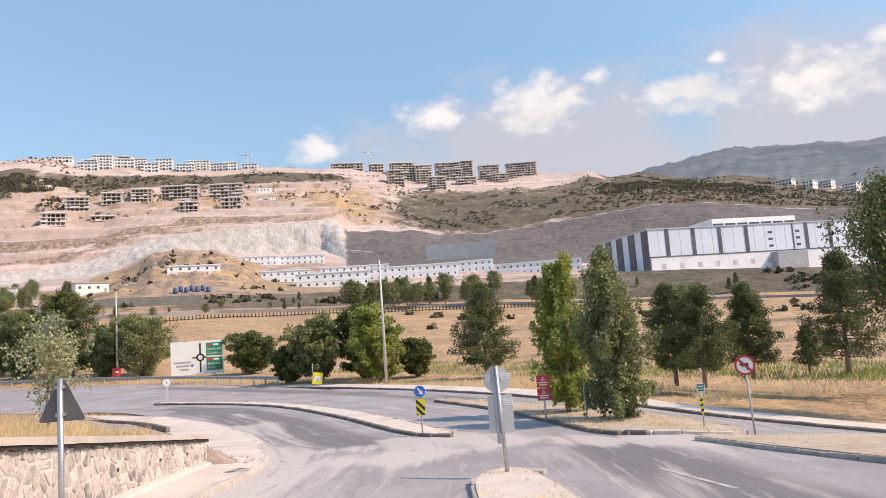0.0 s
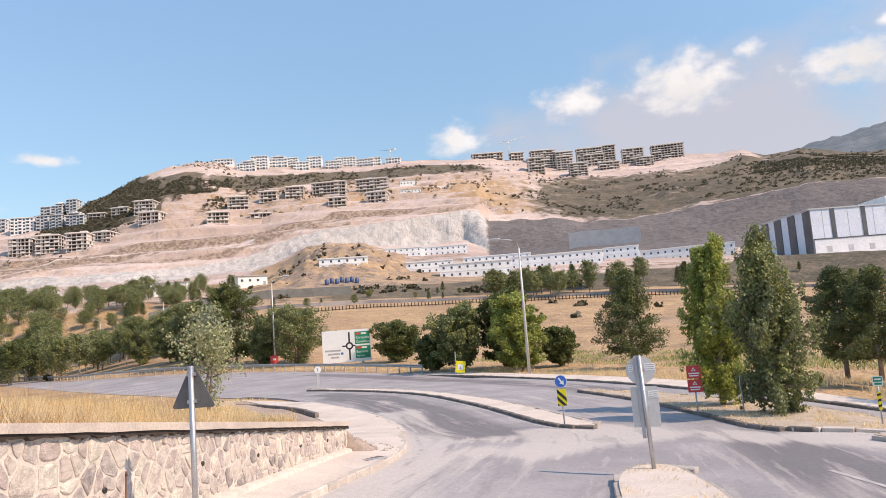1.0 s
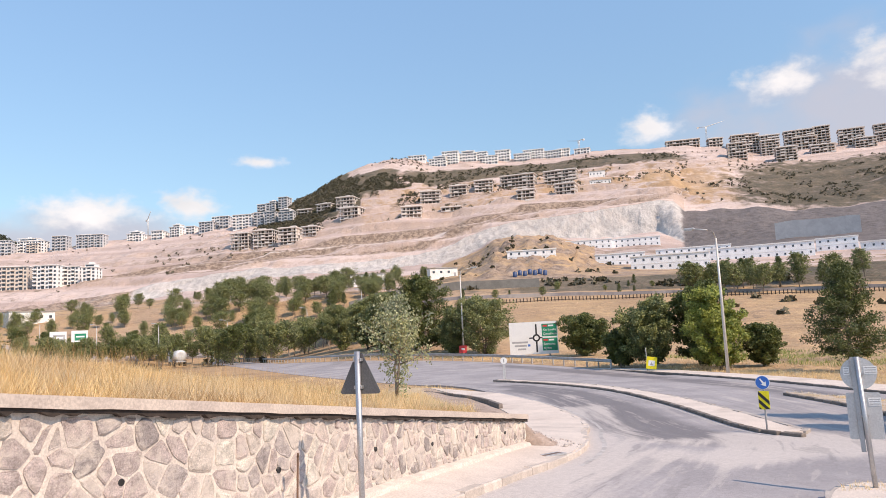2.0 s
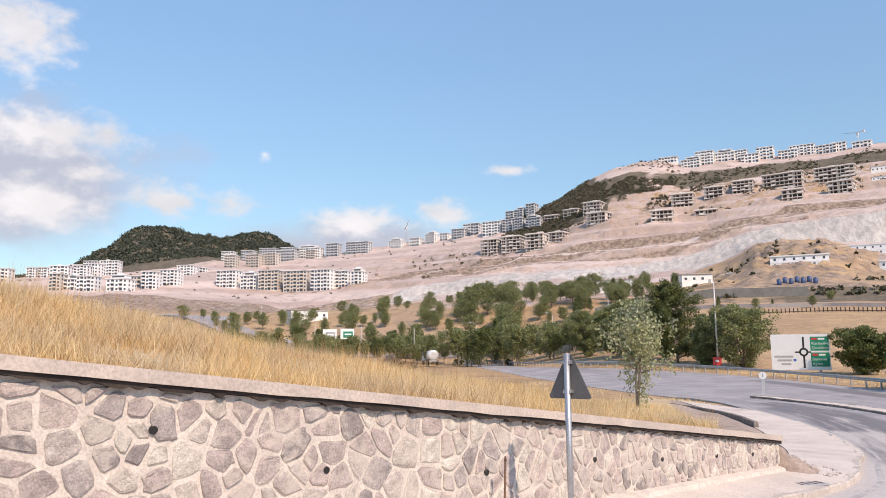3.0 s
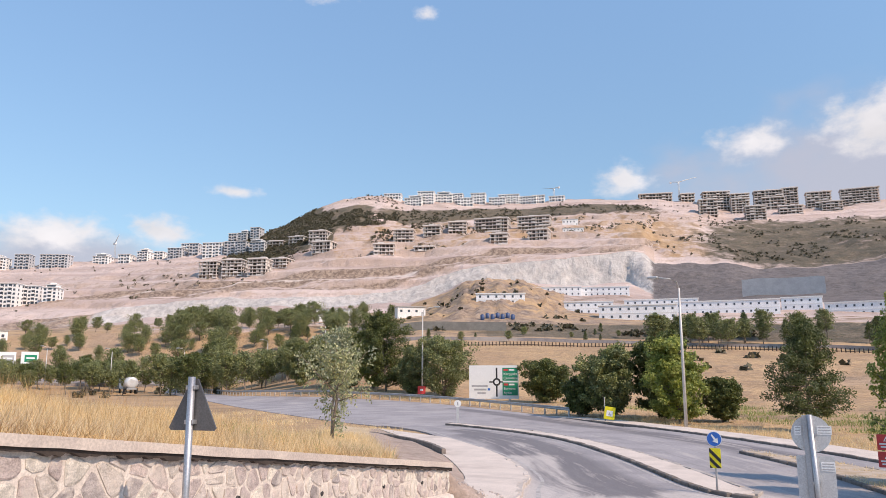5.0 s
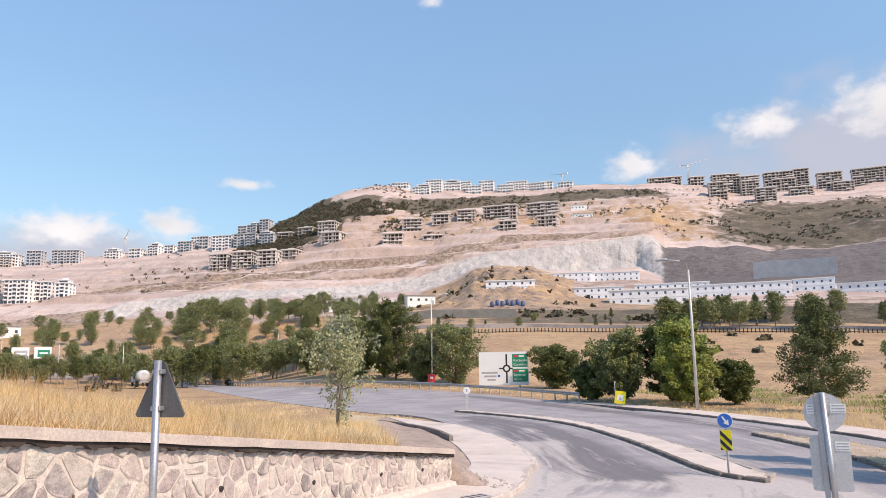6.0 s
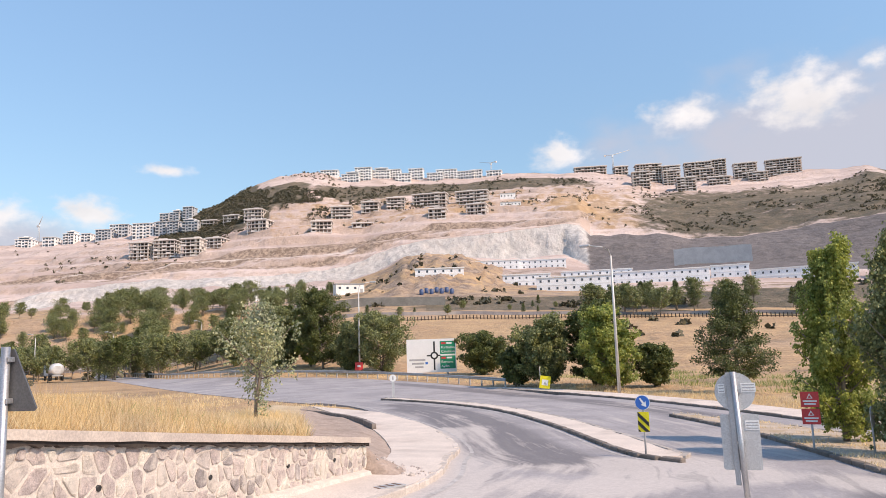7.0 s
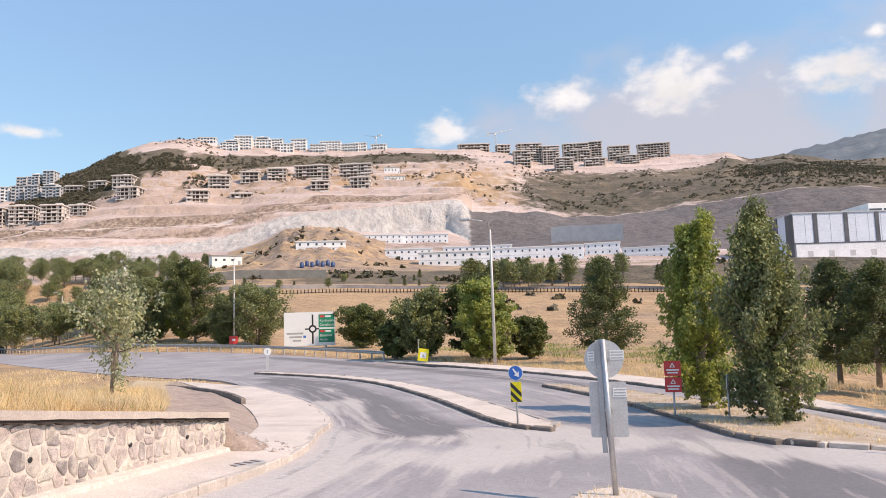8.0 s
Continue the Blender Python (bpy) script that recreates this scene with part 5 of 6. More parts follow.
def scatter(n, az0, az1, r0, r1, s0, s1, kinds):
    for _ in range(n):
        k = rt.choice(kinds)
        x, y = place(rt.uniform(az0, az1), rt.uniform(r0, r1))
        first = k not in used
        used.add(k)
        put(MID[k], x, y, rt.uniform(0, 360), rt.uniform(s0, s1), None, not first)


scatter(80, -50, -33, 228, 345, .35, .8, (0, 1, 2, 3))
scatter(45, -47, -34, 230, 290, .5, .95, (0, 1, 3))
scatter(44, -66, -50, 172, 196, .5, .85, (4, 5, 5))
scatter(70, -50, -34, 150, 194, .55, .95, (4, 5, 5, 1))
scatter(14, -60, -36, 222, 236, .6, .95, (4, 5, 0))
scatter(26, -66, -38, 240, 290, .5, .9, (0, 1, 3))
scatter(55, -68, -50, 198, 330, .3, .75, (0, 1, 3))
scatter(30, -12, 3, 196, 222, .5, .95, (2, 2, 0))
scatter(12, -30, -12, 196, 225, .2, .4, (2, 0))
scatter(12, 4, 28, 196, 225, .25, .5, (2, 0))
scatter(10, -40, -30, 300, 350, .3, .6, (0, 2))


def scrub_bushes():
    """Low scrub over the hills: small leafy clumps in one mesh."""
    rng = np.random.default_rng(77)
    pr = random.Random(77)
    cent, size, wood, wide = [], [], [], []
    want = [(3200, -12, 30, 8, .05, .72), (2600, 8, 20, 8, .35, .85), (2600, -34, -8, 8, .25, .62), (1900, -34, -8, 8, .58, .92), (6000, -44, -31, 8, .42, 1.0), (500, -80, -57, 8, .1, .9), (700, -57, -36, 8, .1, .9),
            (600, -34, 30, 4, .1, .9), (9500, -80, -58, 9, .12, 1.0), (900, 4, 30, 8, .6, 1.0), (260, -30, -16, 5, .1, .95), (120, -30, -16, 6, .0, .4), (400, -60, 25, 2, .2, .95)]
    for n, a0, a1, seg, f0, f1 in want:
        for _ in range(n):
            az, f = pr.uniform(a0, a1), pr.uniform(f0, f1)
            rs, zs = profile(az)
            r = rs[seg] + (rs[seg + 1] - rs[seg]) * f
            x, y = place(az, r)
            rk, sc, gr = cover_at(az, seg, f, x, y)
            if rk > .6 or pr.random() > sc + .15 or (sc < 1 and noise.noise(Vector((x * .03, y * .03, 9))) + .5 * noise.noise(Vector((x * .09, y * .09, 4))) < .1):
                continue
            spot = (x, y, zs[seg] + (zs[seg + 1] - zs[seg]) * f + rough_z(x, y, r) + .3)
            if seg == 9:
                wood.append(spot), wide.append(pr.uniform(1.6, 4.2))
            else:
                cent.append(spot), size.append(pr.uniform(.7, 1.9) * (.55 if seg < 7 else 1))
    v = leaves(wood, wide, 18, 1.7, .1, rng, .55)
    me = bpy.data.meshes.new("hill_wood")
    me.from_pydata(v.tolist(), [], np.arange(len(v)).reshape(-1, 4).tolist())
    me.materials.append(M["maquis"])
    tagged(new("hill_wood", me), "dense dark evergreen wood covering the far hill", "wood", kind="stuff")
    v = leaves(cent, size, 20, .9, .1, rng, .55)
    me = bpy.data.meshes.new("hill_scrub")
    me.from_pydata(v.tolist(), [], np.arange(len(v)).reshape(-1, 4).tolist())
    me.materials.append(M["bush"])
    tagged(new("hill_scrub", me), "low dark evergreen scrub dotted over the hillside", "scrub", kind="stuff")


scrub_bushes()


# ---- far buildings ----


def face_turn(x, y, twist):
    return -math.degrees(math.atan2(x, y)) + twist


MESHES = {}


def shared(key, build, material):
    if key not in MESHES:
        MESHES[key] = mesh_from(key[0], build(), material)
    return MESHES[key]


def child(name, me, parent, m):
    ob = new(name, me)
    ob.parent = parent
    ob.matrix_local = m
    return ob


def concrete_shell(x, y, z, w, h, twist, walls=.12):
    """An unfinished block: slabs on columns round a core."""
    top = thing("unfinished_apartment_block", (x, y, z), "unfinished concrete frame of an apartment block on the slope", "building", "unfinished blocks on the hillside", turn=face_turn(x, y, twist))
    d, floors = 13.0, max(1, round(h / 2.9))
    fh = h / floors
    sl = shared(("floor_slab", round(w), walls), lambda: box((-w / 2 - .6, -1.1, -.4), (w / 2 + .6, d + .6, 0)), M["concrete"])
    lid = shared(("roof_slab", round(w)), lambda: add_box(box((-w / 2 - 1.1, -1.5, -.45), (w / 2 + 1.1, d + .9, .15)), (-w / 2 - .2, -.5, .15), (w / 2 + .2, -.2, .7)), M["concrete"])
    for k in range(floors):
        child("floor_slab", sl, top, pose(0, 0, fh * k))
    child("roof_slab", lid, top, pose(0, 0, h))
    nx = max(3, round(w / 3.4))
    for a in range(nx + 1):
        cl = shared(("column", round(h, 1)), lambda: box((-.3, -.3, -5), (.3, .3, h)), M["concrete"])
        child("column", cl, top, pose(-w / 2 + w * a / nx, 0, 0))
    for b in (1, 2, 3):
        child("column", shared(("column", round(h, 1)), lambda: box((-.3, -.3, -5), (.3, .3, h)), M["concrete"]), top, pose(w / 2, d * b / 3, 0))
    # core coloured near-black so the voids between slabs read as shaded
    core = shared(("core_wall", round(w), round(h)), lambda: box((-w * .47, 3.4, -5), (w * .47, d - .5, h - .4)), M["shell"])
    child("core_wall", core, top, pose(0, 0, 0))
    ww = w / nx
    low = shared(("parapet", round(ww, 1), round(fh, 1)), lambda: box((-ww * .45, 0, 0), (ww * .45, .2, fh * .36)), M["concrete"])
    tall = shared(("infill_panel", round(ww, 1), round(fh, 1)), lambda: box((-ww * .5, 0, 0), (-ww * .04, .25, fh)), M["cream_wall"])
    side = shared(("side_wall", round(fh, 1)), lambda: box((-.15, -2.05, 0), (.1, 1.0, fh)), M["cream_wall"])
    stair = random.randrange(nx)
    for k in range(floors):
        for a in range(nx):
            q = random.random()
            if a == stair and walls < .5 or q < walls:
                child("infill_panel", tall, top, pose(-w / 2 + w * (a + .5) / nx, .1, fh * k))
            elif q < walls + .22:
                child("parapet", low, top, pose(-w / 2 + w * (a + .5) / nx, -.9, fh * k))
        for b in range(3):
            if random.random() < .35 + walls * .6:
                child("side_wall", side, top, pose(w / 2 + .1, d * (b + .5) / 3, fh * k))
    if h > 8:
        child("stair_head", shared(("stair_head", 1), lambda: box((-2.2, 4, 0), (2.2, 8.5, 2.1), .05), M["concrete"]), top, pose(w * random.uniform(-.25, .25), 0, h))
    return top


def apartment(x, y, z, w, h, twist, wall="white_wall"):
    """A finished block: storeys of windows, recessed balconies and a set-back top storey under an overhanging roof."""
    name = {"white_wall": "white", "cream_wall": "cream", "pale_wall": "pale grey"}[wall]
    top = thing("apartment_block", (x, y, z), name + " rendered apartment block with balconies and flat roof", "building", "finished blocks on the hillside", turn=face_turn(x, y, twist))
    d, floors = 13.0, max(2, round(h / 2.9))
    fh = h / floors
    crowned = floors > 3 and random.random() < .35
    hw = fh * (floors - 1) if crowned else h
    child("wall", shared(("wall", round(w), round(hw, 1), wall), lambda: box((-w / 2, 0, -6), (w / 2, d, hw)), M[wall]), top, pose(0, 0, 0))
    child("roof", shared(("roof", round(w)), lambda: box((-w / 2 - .6, -.8, 0), (w / 2 + .6, d + .6, .4)), M["white_wall"]), top, pose(0, 0, hw))
    if crowned:
        side = random.choice((-.12, 0, .12)) * w
        child("penthouse", shared(("penthouse", round(w), wall), lambda: box((-w * .36, 2, .4), (w * .36, d - 2, fh - .1)), M[wall]), top, pose(side, 0, hw))
        child("penthouse_roof", shared(("penthouse_roof", round(w)), lambda: add_box(box((-w * .4, 1.2, 0), (w * .4, d - 1.4, .35)), (-1.6, 4, .35), (1.6, 8, 1.6)), M["white_wall"]), top, pose(side, 0, h - .1))
        child("penthouse_window", shared(("penthouse_window", round(w)), lambda: box((-w * .3, -.05, -.6), (w * .3, .05, .6)), M["glass"]), top, pose(side, 2, hw + fh * .55))
    nx = max(3, round(w / 3.1))
    cw = w / nx
    win = shared(("window", 1), lambda: add_box(box((-.8, -.05, -.7), (.8, .05, .7)), (-.9, -.12, -.86), (.9, .04, -.74)), M["glass"])
    bal = shared(("balcony", round(cw, 1), wall), lambda: add_box(box((-cw * .48, -1.3, -.14), (cw * .48, 0, .05)), (-cw * .48, -1.3, .05), (cw * .48, -1.2, .85)), M[wall])
    door = shared(("balcony_door", 1), lambda: box((-1.2, -.05, -1.0), (1.2, .05, 1.15)), M["glass"])
    kept = floors - 1 if crowned else floors
    first = random.randrange(2)
    for k in range(kept):
        for a in range(nx):
            px = -w / 2 + cw * (a + .5)
            if a % 2 == first:
                child("balcony_door", door, top, pose(px, 0, fh * (k + .45)))
                if k:
                    child("balcony", bal, top, pose(px, 0, fh * k))
            else:
                child("window", win, top, pose(px, 0, fh * (k + .52)))
        for b in range(2):
            child("window", win, top, pose(w / 2, d * (b + .6) / 2.2, fh * (k + .52), 0, 0, 90))
    return top


def block_row(rows, build, twist, *main):
    """Blocks at (azimuth, distance, width, height), turned from the line of sight by about twist."""
    for az, r, w, h in rows:
        x, y = place(az, r)
        extra = (rt.choice(main),) if build is apartment else main
        build(x, y, land_z(x, y) - .3, w, h, twist + rt.uniform(-4, 4), *extra)


W, C, G = "white_wall", "cream_wall", "pale_wall"
# unfinished frames above the quarry, then those at its far end, then the group on the ridge
block_row([(-32.0, 610, 16, 9.5), (-30.5, 652, 17, 11.2), (-28.9, 614, 16, 3.7), (-28.3, 670, 15, 9.6), (-26.3, 676, 16, 11.0), (-23.7, 678, 31, 12.6), (-23.1, 612, 14, 9.2), (-20.4, 676, 29, 12.0), (-20.1, 616, 16, 9.5)], concrete_shell, -9, .06)
block_row([(-45.0, 652, 16, 14.2), (-43.3, 642, 17, 13.8), (-41.5, 624, 15, 14.0), (-39.9, 644, 14, 8.3), (-40.2, 732, 14, 5.7), (-38.7, 710, 15, 8.8), (-37.1, 682, 16, 12.2), (-36.8, 644, 17, 9.8)], concrete_shell, -26, .15)
block_row([(-6.9, 842, 27, 20), (-7.5, 773, 17, 15.5), (-5.3, 842, 18, 20), (-5.3, 815, 17, 16), (-3.4, 847, 28, 20), (-2.0, 850, 15, 22), (-4.3, 771, 18, 13.5), (-3.1, 843, 22, 13), (-2.0, 805, 21, 8.5), (-.2, 824, 22, 17), (.6, 818, 18, 10.5), (2.3, 849, 34, 16), (-11.2, 851, 35, 6.5), (-8.9, 851, 14, 10)], concrete_shell, 7, .1)
# finished blocks: along the crown, down the shoulder, over the saddle, and the new quarter below
block_row([(-31.4, 815, 19, 6), (-29.8, 806, 19, 12), (-28.8, 812, 18, 15), (-27.4, 818, 19, 13), (-26.4, 824, 14, 11), (-25.7, 808, 17, 9.5), (-24.7, 824, 16, 13), (-23.2, 816, 18, 9), (-22.3, 829, 23, 11), (-21.0, 829, 25, 8.8), (-20.0, 830, 13, 9.5), (-18.6, 830, 17, 6)], apartment, -7, W)
block_row([(-52.3, 842, 16, 11), (-50.8, 828, 12, 9.7), (-49.6, 822, 11, 13.3), (-48.5, 812, 9, 8.3), (-47.4, 792, 15, 10.7), (-46.7, 808, 9, 12.2), (-46.1, 786, 9, 12.7), (-44.8, 764, 20, 14.8), (-43.6, 754, 10, 14), (-42.8, 742, 11, 13.5), (-41.6, 732, 15, 14), (-43.4, 828, 9, 9.2), (-42.7, 810, 10, 13.3), (-41.8, 806, 10, 14.1)], apartment, -26, W, G, G)
block_row([(-64.8, 890, 14, 12), (-63.4, 890, 14, 13), (-61.9, 890, 19, 14), (-60.5, 890, 14, 13.5), (-58.8, 880, 27, 15), (-57.1, 868, 14, 15.5), (-55.2, 850, 28, 13.8)], apartment, -24, W, G, G)
block_row([(-64.6, 835, 12, 13.8), (-63.0, 843, 15, 14.8), (-61.7, 845, 13, 14), (-60.6, 873, 22, 13), (-58.7, 876, 11, 10.6)], apartment, -24, C, G)
block_row([(-64.8, 689, 18, 15.4), (-63.2, 679, 15, 15.4), (-61.8, 667, 18, 17.5), (-59.8, 655, 21, 18.4), (-57.9, 640, 18, 18.2), (-56.3, 644, 11, 14.2), (-55.2, 628, 10, 13.2)], apartment, -24, W, W, C)
block_row([(-77.6, 879, 9, 10.7), (-76.9, 875, 9, 10.8), (-75.9, 910, 15, 12), (-74.9, 910, 13, 11.5), (-74.0, 905, 15, 15), (-73.0, 905, 13, 15), (-75.9, 753, 16, 14.5), (-74.6, 801, 13, 13.5), (-73.9, 817, 13, 13), (-72.8, 850, 18, 15.4)], apartment, -26, W)
block_row([(-76.1, 667, 9, 13.7), (-75.1, 669, 11, 12.4), (-74.2, 645, 14, 12), (-72.2, 637, 17, 13), (-71.0, 673, 9, 10.1), (-70.1, 659, 12, 14.4), (-68.8, 689, 16, 13.5), (-67.7, 789, 17, 10.6), (-66.6, 807, 9, 4.9), (-79.5, 760, 18, 12), (-81.5, 800, 20, 12)], apartment, -26, W, W, C)
block_row([(20.7, 800, 18, 6), (22.3, 815, 10, 6.3), (23.4, 866, 11, 7.6), (24.8, 866, 14, 9), (26.3, 866, 14, 9)], apartment, -20, W)


def cabin_row(az0, az1, r, h, floors, label):
    """A long site dormitory of stacked panel cabins."""
    (x0, y0), (x1, y1) = place(az0, r), place(az1, r)
    w = math.hypot(x1 - x0, y1 - y0)
    z = min(land_z(x0, y0), land_z(x1, y1), land_z((x0 + x1) / 2, (y0 + y1) / 2))
    top = thing("site_cabin_block", (x0, y0, z), label, "cabin", "site cabins below the quarry", turn=math.degrees(math.atan2(y1 - y0, x1 - x0)))
    part("wall", box((0, 0, -3), (w, 7, h), .05), M["cabin"], top)
    part("roof", add_box(box((-.3, -.3, 0), (w + .3, 7.3, .25)), (-.3, -.3, .25), (w + .3, 3, .4)), M["white"], top).location = (0, 0, h)
    win = shared(("cabin_window", 1), lambda: box((-.38, -.05, -.45), (.38, .04, .45)), M["glass"])
    n = int(w / 3.0)
    for f in range(floors):
        for k in range(n):
            child("window", win, top, pose((k + .5) * w / n, 0, h * (f + .55) / floors))
    part("string_course", box((0, -.08, -.12), (w, 0, .12)), M["white"], top).location = (0, 0, h / 2)
    return top


WC = "long white two-storey site cabin block with rows of small windows"
cabin_row(-18.2, -14.6, 335, 5.6, 2, WC)
cabin_row(-15.65, -10.1, 290, 5.6, 2, WC)
cabin_row(-13.8, -8.6, 362, 5.2, 2, WC)
cabin_row(-10.2, -3.25, 346, 6.2, 2, WC)
cabin_row(-3.15, -.6, 360, 5.6, 2, WC)
cabin_row(-.5, 6.1, 350, 5.8, 2, WC)
cabin_row(-24.8, -21.1, 294, 4.2, 2, "grey-white site cabin row on the mound")
cabin_row(-20.5, -16.9, 424, 5.2, 2, "grey-white site cabin row under the quarry face")
cabin_row(-17.2, -13.4, 428, 5.2, 2, "grey-white site cabin row under the quarry face")


def warehouse():
    """A parallelogram in plan: the long front, and a side that falls back from its near corner."""
    (x0, y0), (x1, y1), (x2, y2) = place(11.05, 318), place(28, 392), place(7.8, 354)
    w, d = math.hypot(x1 - x0, y1 - y0), math.hypot(x2 - x0, y2 - y0)
    z = EYE + 318 * math.tan(radians(3.72))
    a = math.atan2(y1 - y0, x1 - x0)
    b = math.degrees(math.atan2(y2 - y0, x2 - x0) - a)
    bx, by = d * math.cos(radians(b)), d * math.sin(radians(b))

    def along(az):
        """How far along the front a line of sight meets it."""
        c, q = math.sin(radians(az)), math.cos(radians(az))
        return (x0 * q - y0 * c) / (math.sin(a) * c - math.cos(a) * q)

    top = thing("warehouse", (x0, y0, z), "large pale blue-white panel warehouse with dark vertical bands", "warehouse", turn=math.degrees(a))
    h = 16.4
    part("wall", slab([(0, 0), (w, 0), (w + bx, by), (bx, by)], -9, h), M["shed_white"], top)
    part("roof_parapet", slab([(-.4, -.3), (w + .3, -.3), (w + bx + .3, by), (bx - .4, by)], h, h + .5), M["plate"], top)
    band = shared(("dark_band", 1), lambda: box((-.8, -.2, 5.2), (.8, 0, h)), M["shed_dark"])
    for az in (12.45, 14.3, 16.1, 17.9, 21.75, 23.2, 24.6, 26.0, 27.3):
        child("dark_band", band, top, pose(along(az), 0, 0))
    child("dark_band", shared(("dark_band", 2), lambda: box((-.25, -.2, 5.2), (.25, 0, h)), M["shed_dark"]), top, pose(along(20.9), 0, 0))
    joint = shared(("panel_joint", 1), lambda: box((-.06, -.05, 5.2), (.06, 0, h)), M["plate"])
    for k in range(1, 26):
        child("panel_joint", joint, top, pose(k * w / 26, 0, 0))
    part("plinth", box((.5, -.6, -9), (w, 0, 4.7)), M["cabin"], top)
    part("plinth_trim", box((.5, -.75, 4.7), (w, .02, 5.1)), M["shed_dark"], top)
    for k in range(14):
        child("dock_door", shared(("dock_door", 1), lambda: box((-1.0, -.66, -.2), (1.0, -.6, 2.0)), M["pale_wall"]), top, pose(6 + k * (w - 14) / 14, 0, 0))
    side = shared(("side_bay", 1), lambda: box((-2.7, 0, -2), (2.7, .3, h - .3)), M["shed_dark"])
    for k in range(4):
        f = (.05, .33, .6, .86)[k]
        child("side_bay", side, top, pose(bx * f, by * f, 0, 0, 0, b))
    win = shared(("warehouse_window", 1), lambda: box((-1.0, -.08, -.45), (1.0, .05, .45)), M["glass"])
    for az in (19.45, 21.2):
        for k in range(3):
            child("window", win, top, pose(along(az), 0, 7.2 + k * 2.9))
    ul, ur = along(16.3) + 8, along(22.3) + 6
    upper = part("upper_block", box((ul, 20, h - 1), (ur, 40, h + 6.2), .05), M["white_wall"], top)
    wide = shared(("upper_window", 1), lambda: box((-2.6, -.08, -.6), (2.6, .05, .6)), M["glass"])
    for k in range(7):
        child("window", wide, upper, pose(ul + (ur - ul) * (k + .5) / 7, 20, h + 3.4))
    part("entrance_box", box((along(19.3), -5, -3), (along(21.2), 0, 4.2), .05), M["grey_wall"], top)


warehouse()


# ---- roadside furniture ----


def back_sign():
    """A round sign over a square plate, both seen from behind, on a leaning post."""
    x, y = -1.12, 17.1
    top = thing("traffic_sign", (x, y, road_z(x, y) + .12), "aluminium backs of a round and a square sign on post", "road sign", turn=4)
    part("post", tube([(.05, 0, -.3), (-.04, 0, 2.3)], .044, 14), M["steel"], top)
    # flat grey strip left of the post, just in front of both plates
    part("channel", plate([(-.115, .62), (-.04, .62), (-.075, 2.29), (-.15, 2.29)], .0, .038), M["grey"], top, "narrow grey strip beside the post")
    part("round_plate", plate(disc(-.03, 2.0, .29), .04, .055), M["plate"], top)
    part("square_plate", plate(rect(-.27, .84, .28, 1.66, .03), .04, .055), M["plate"], top)
    for z in (2.0, 1.25):
        part("bracket", box((-.06, -.02, z - .025), (.06, .04, z + .025), .005), M["steel"], top)
    for x0, x1, z in ((.06, .27, 2.06), (.08, .28, 1.5), (-.27, -.17, 2.05)):
        q = part("sticker", plate(rect(x0, z - .07, x1, z + .07), .034, .0395), M["white"], top, "pale maker's sticker")
        for k in range(3):
            part("text_bar", plate(rect(x0 + .015, z - .05 + k * .042, x1 - .015, z - .035 + k * .042), .031, .0335), M["grey"], q)
    return top


def yield_sign_back():
    x, y = -6.15, 8.83
    z = road_z(x, y) + .12
    h = 3.44 - z
    top = thing("yield_sign", (x, y, z), "dark back of a triangular warning sign on a grey steel post", "road sign", turn=10)
    part("post", tube([(0, 0, -.3), (0, 0, h)], .034, 14), M["steel"], top)
    s = .26
    part("triangle_plate", plate([(-s, h - .475), (-s + .02, h - .5), (s - .02, h - .5), (s, h - .475), (s * .14, h - .02), (-s * .14, h - .02)], .045, .06), M["dark_plate"], top)
    for q in (.1, .42):
        part("bracket", box((-.05, -.02, h - q - .02), (.05, .045, h - q + .02), .004), M["steel"], top)


def keep_right():
    x, y = -4.15, 27.9
    top = thing("island_arrow_sign", (x, y, road_z(x, y) + .12), "blue disc with white arrow above a yellow striped panel", "road sign", turn=-2)
    part("post", tube([(0, 0, -.3), (0, 0, 1.5)], .03, 10), M["grey"], top)
    d = part("disc", plate(disc(0, 1.47, .205), -.06, -.045), M["blue"], top, "blue disc with white arrow")
    part("rim", plate(disc(0, 1.47, .22), -.044, -.036), M["white"], d)
    part("arrow", plate([(-.09, 1.585), (-.055, 1.61), (.055, 1.47), (.1, 1.515), (.11, 1.345), (-.055, 1.405), (.0, 1.435)], -.066, -.062), M["white"], d)
    b = part("striped_panel", plate(rect(-.165, .62, .165, 1.2, .02), -.06, -.045), M["yellow"], top, "yellow panel with black diagonal stripes")
    for k in range(4):
        z = 1.3 - k * .25
        band = [(-.25, z), (.25, z - .5), (.25, z - .63), (-.25, z - .13)]
        for px, pz, nx, nz in ((-.161, 0, -1, 0), (.161, 0, 1, 0), (0, 1.195, 0, 1), (0, .625, 0, -1)):
            band = cut_half(band, px, pz, nx, nz) if len(band) > 2 else []
        if len(band) > 2:
            part("stripe", plate(band, -.066, -.062), M["black"], b)


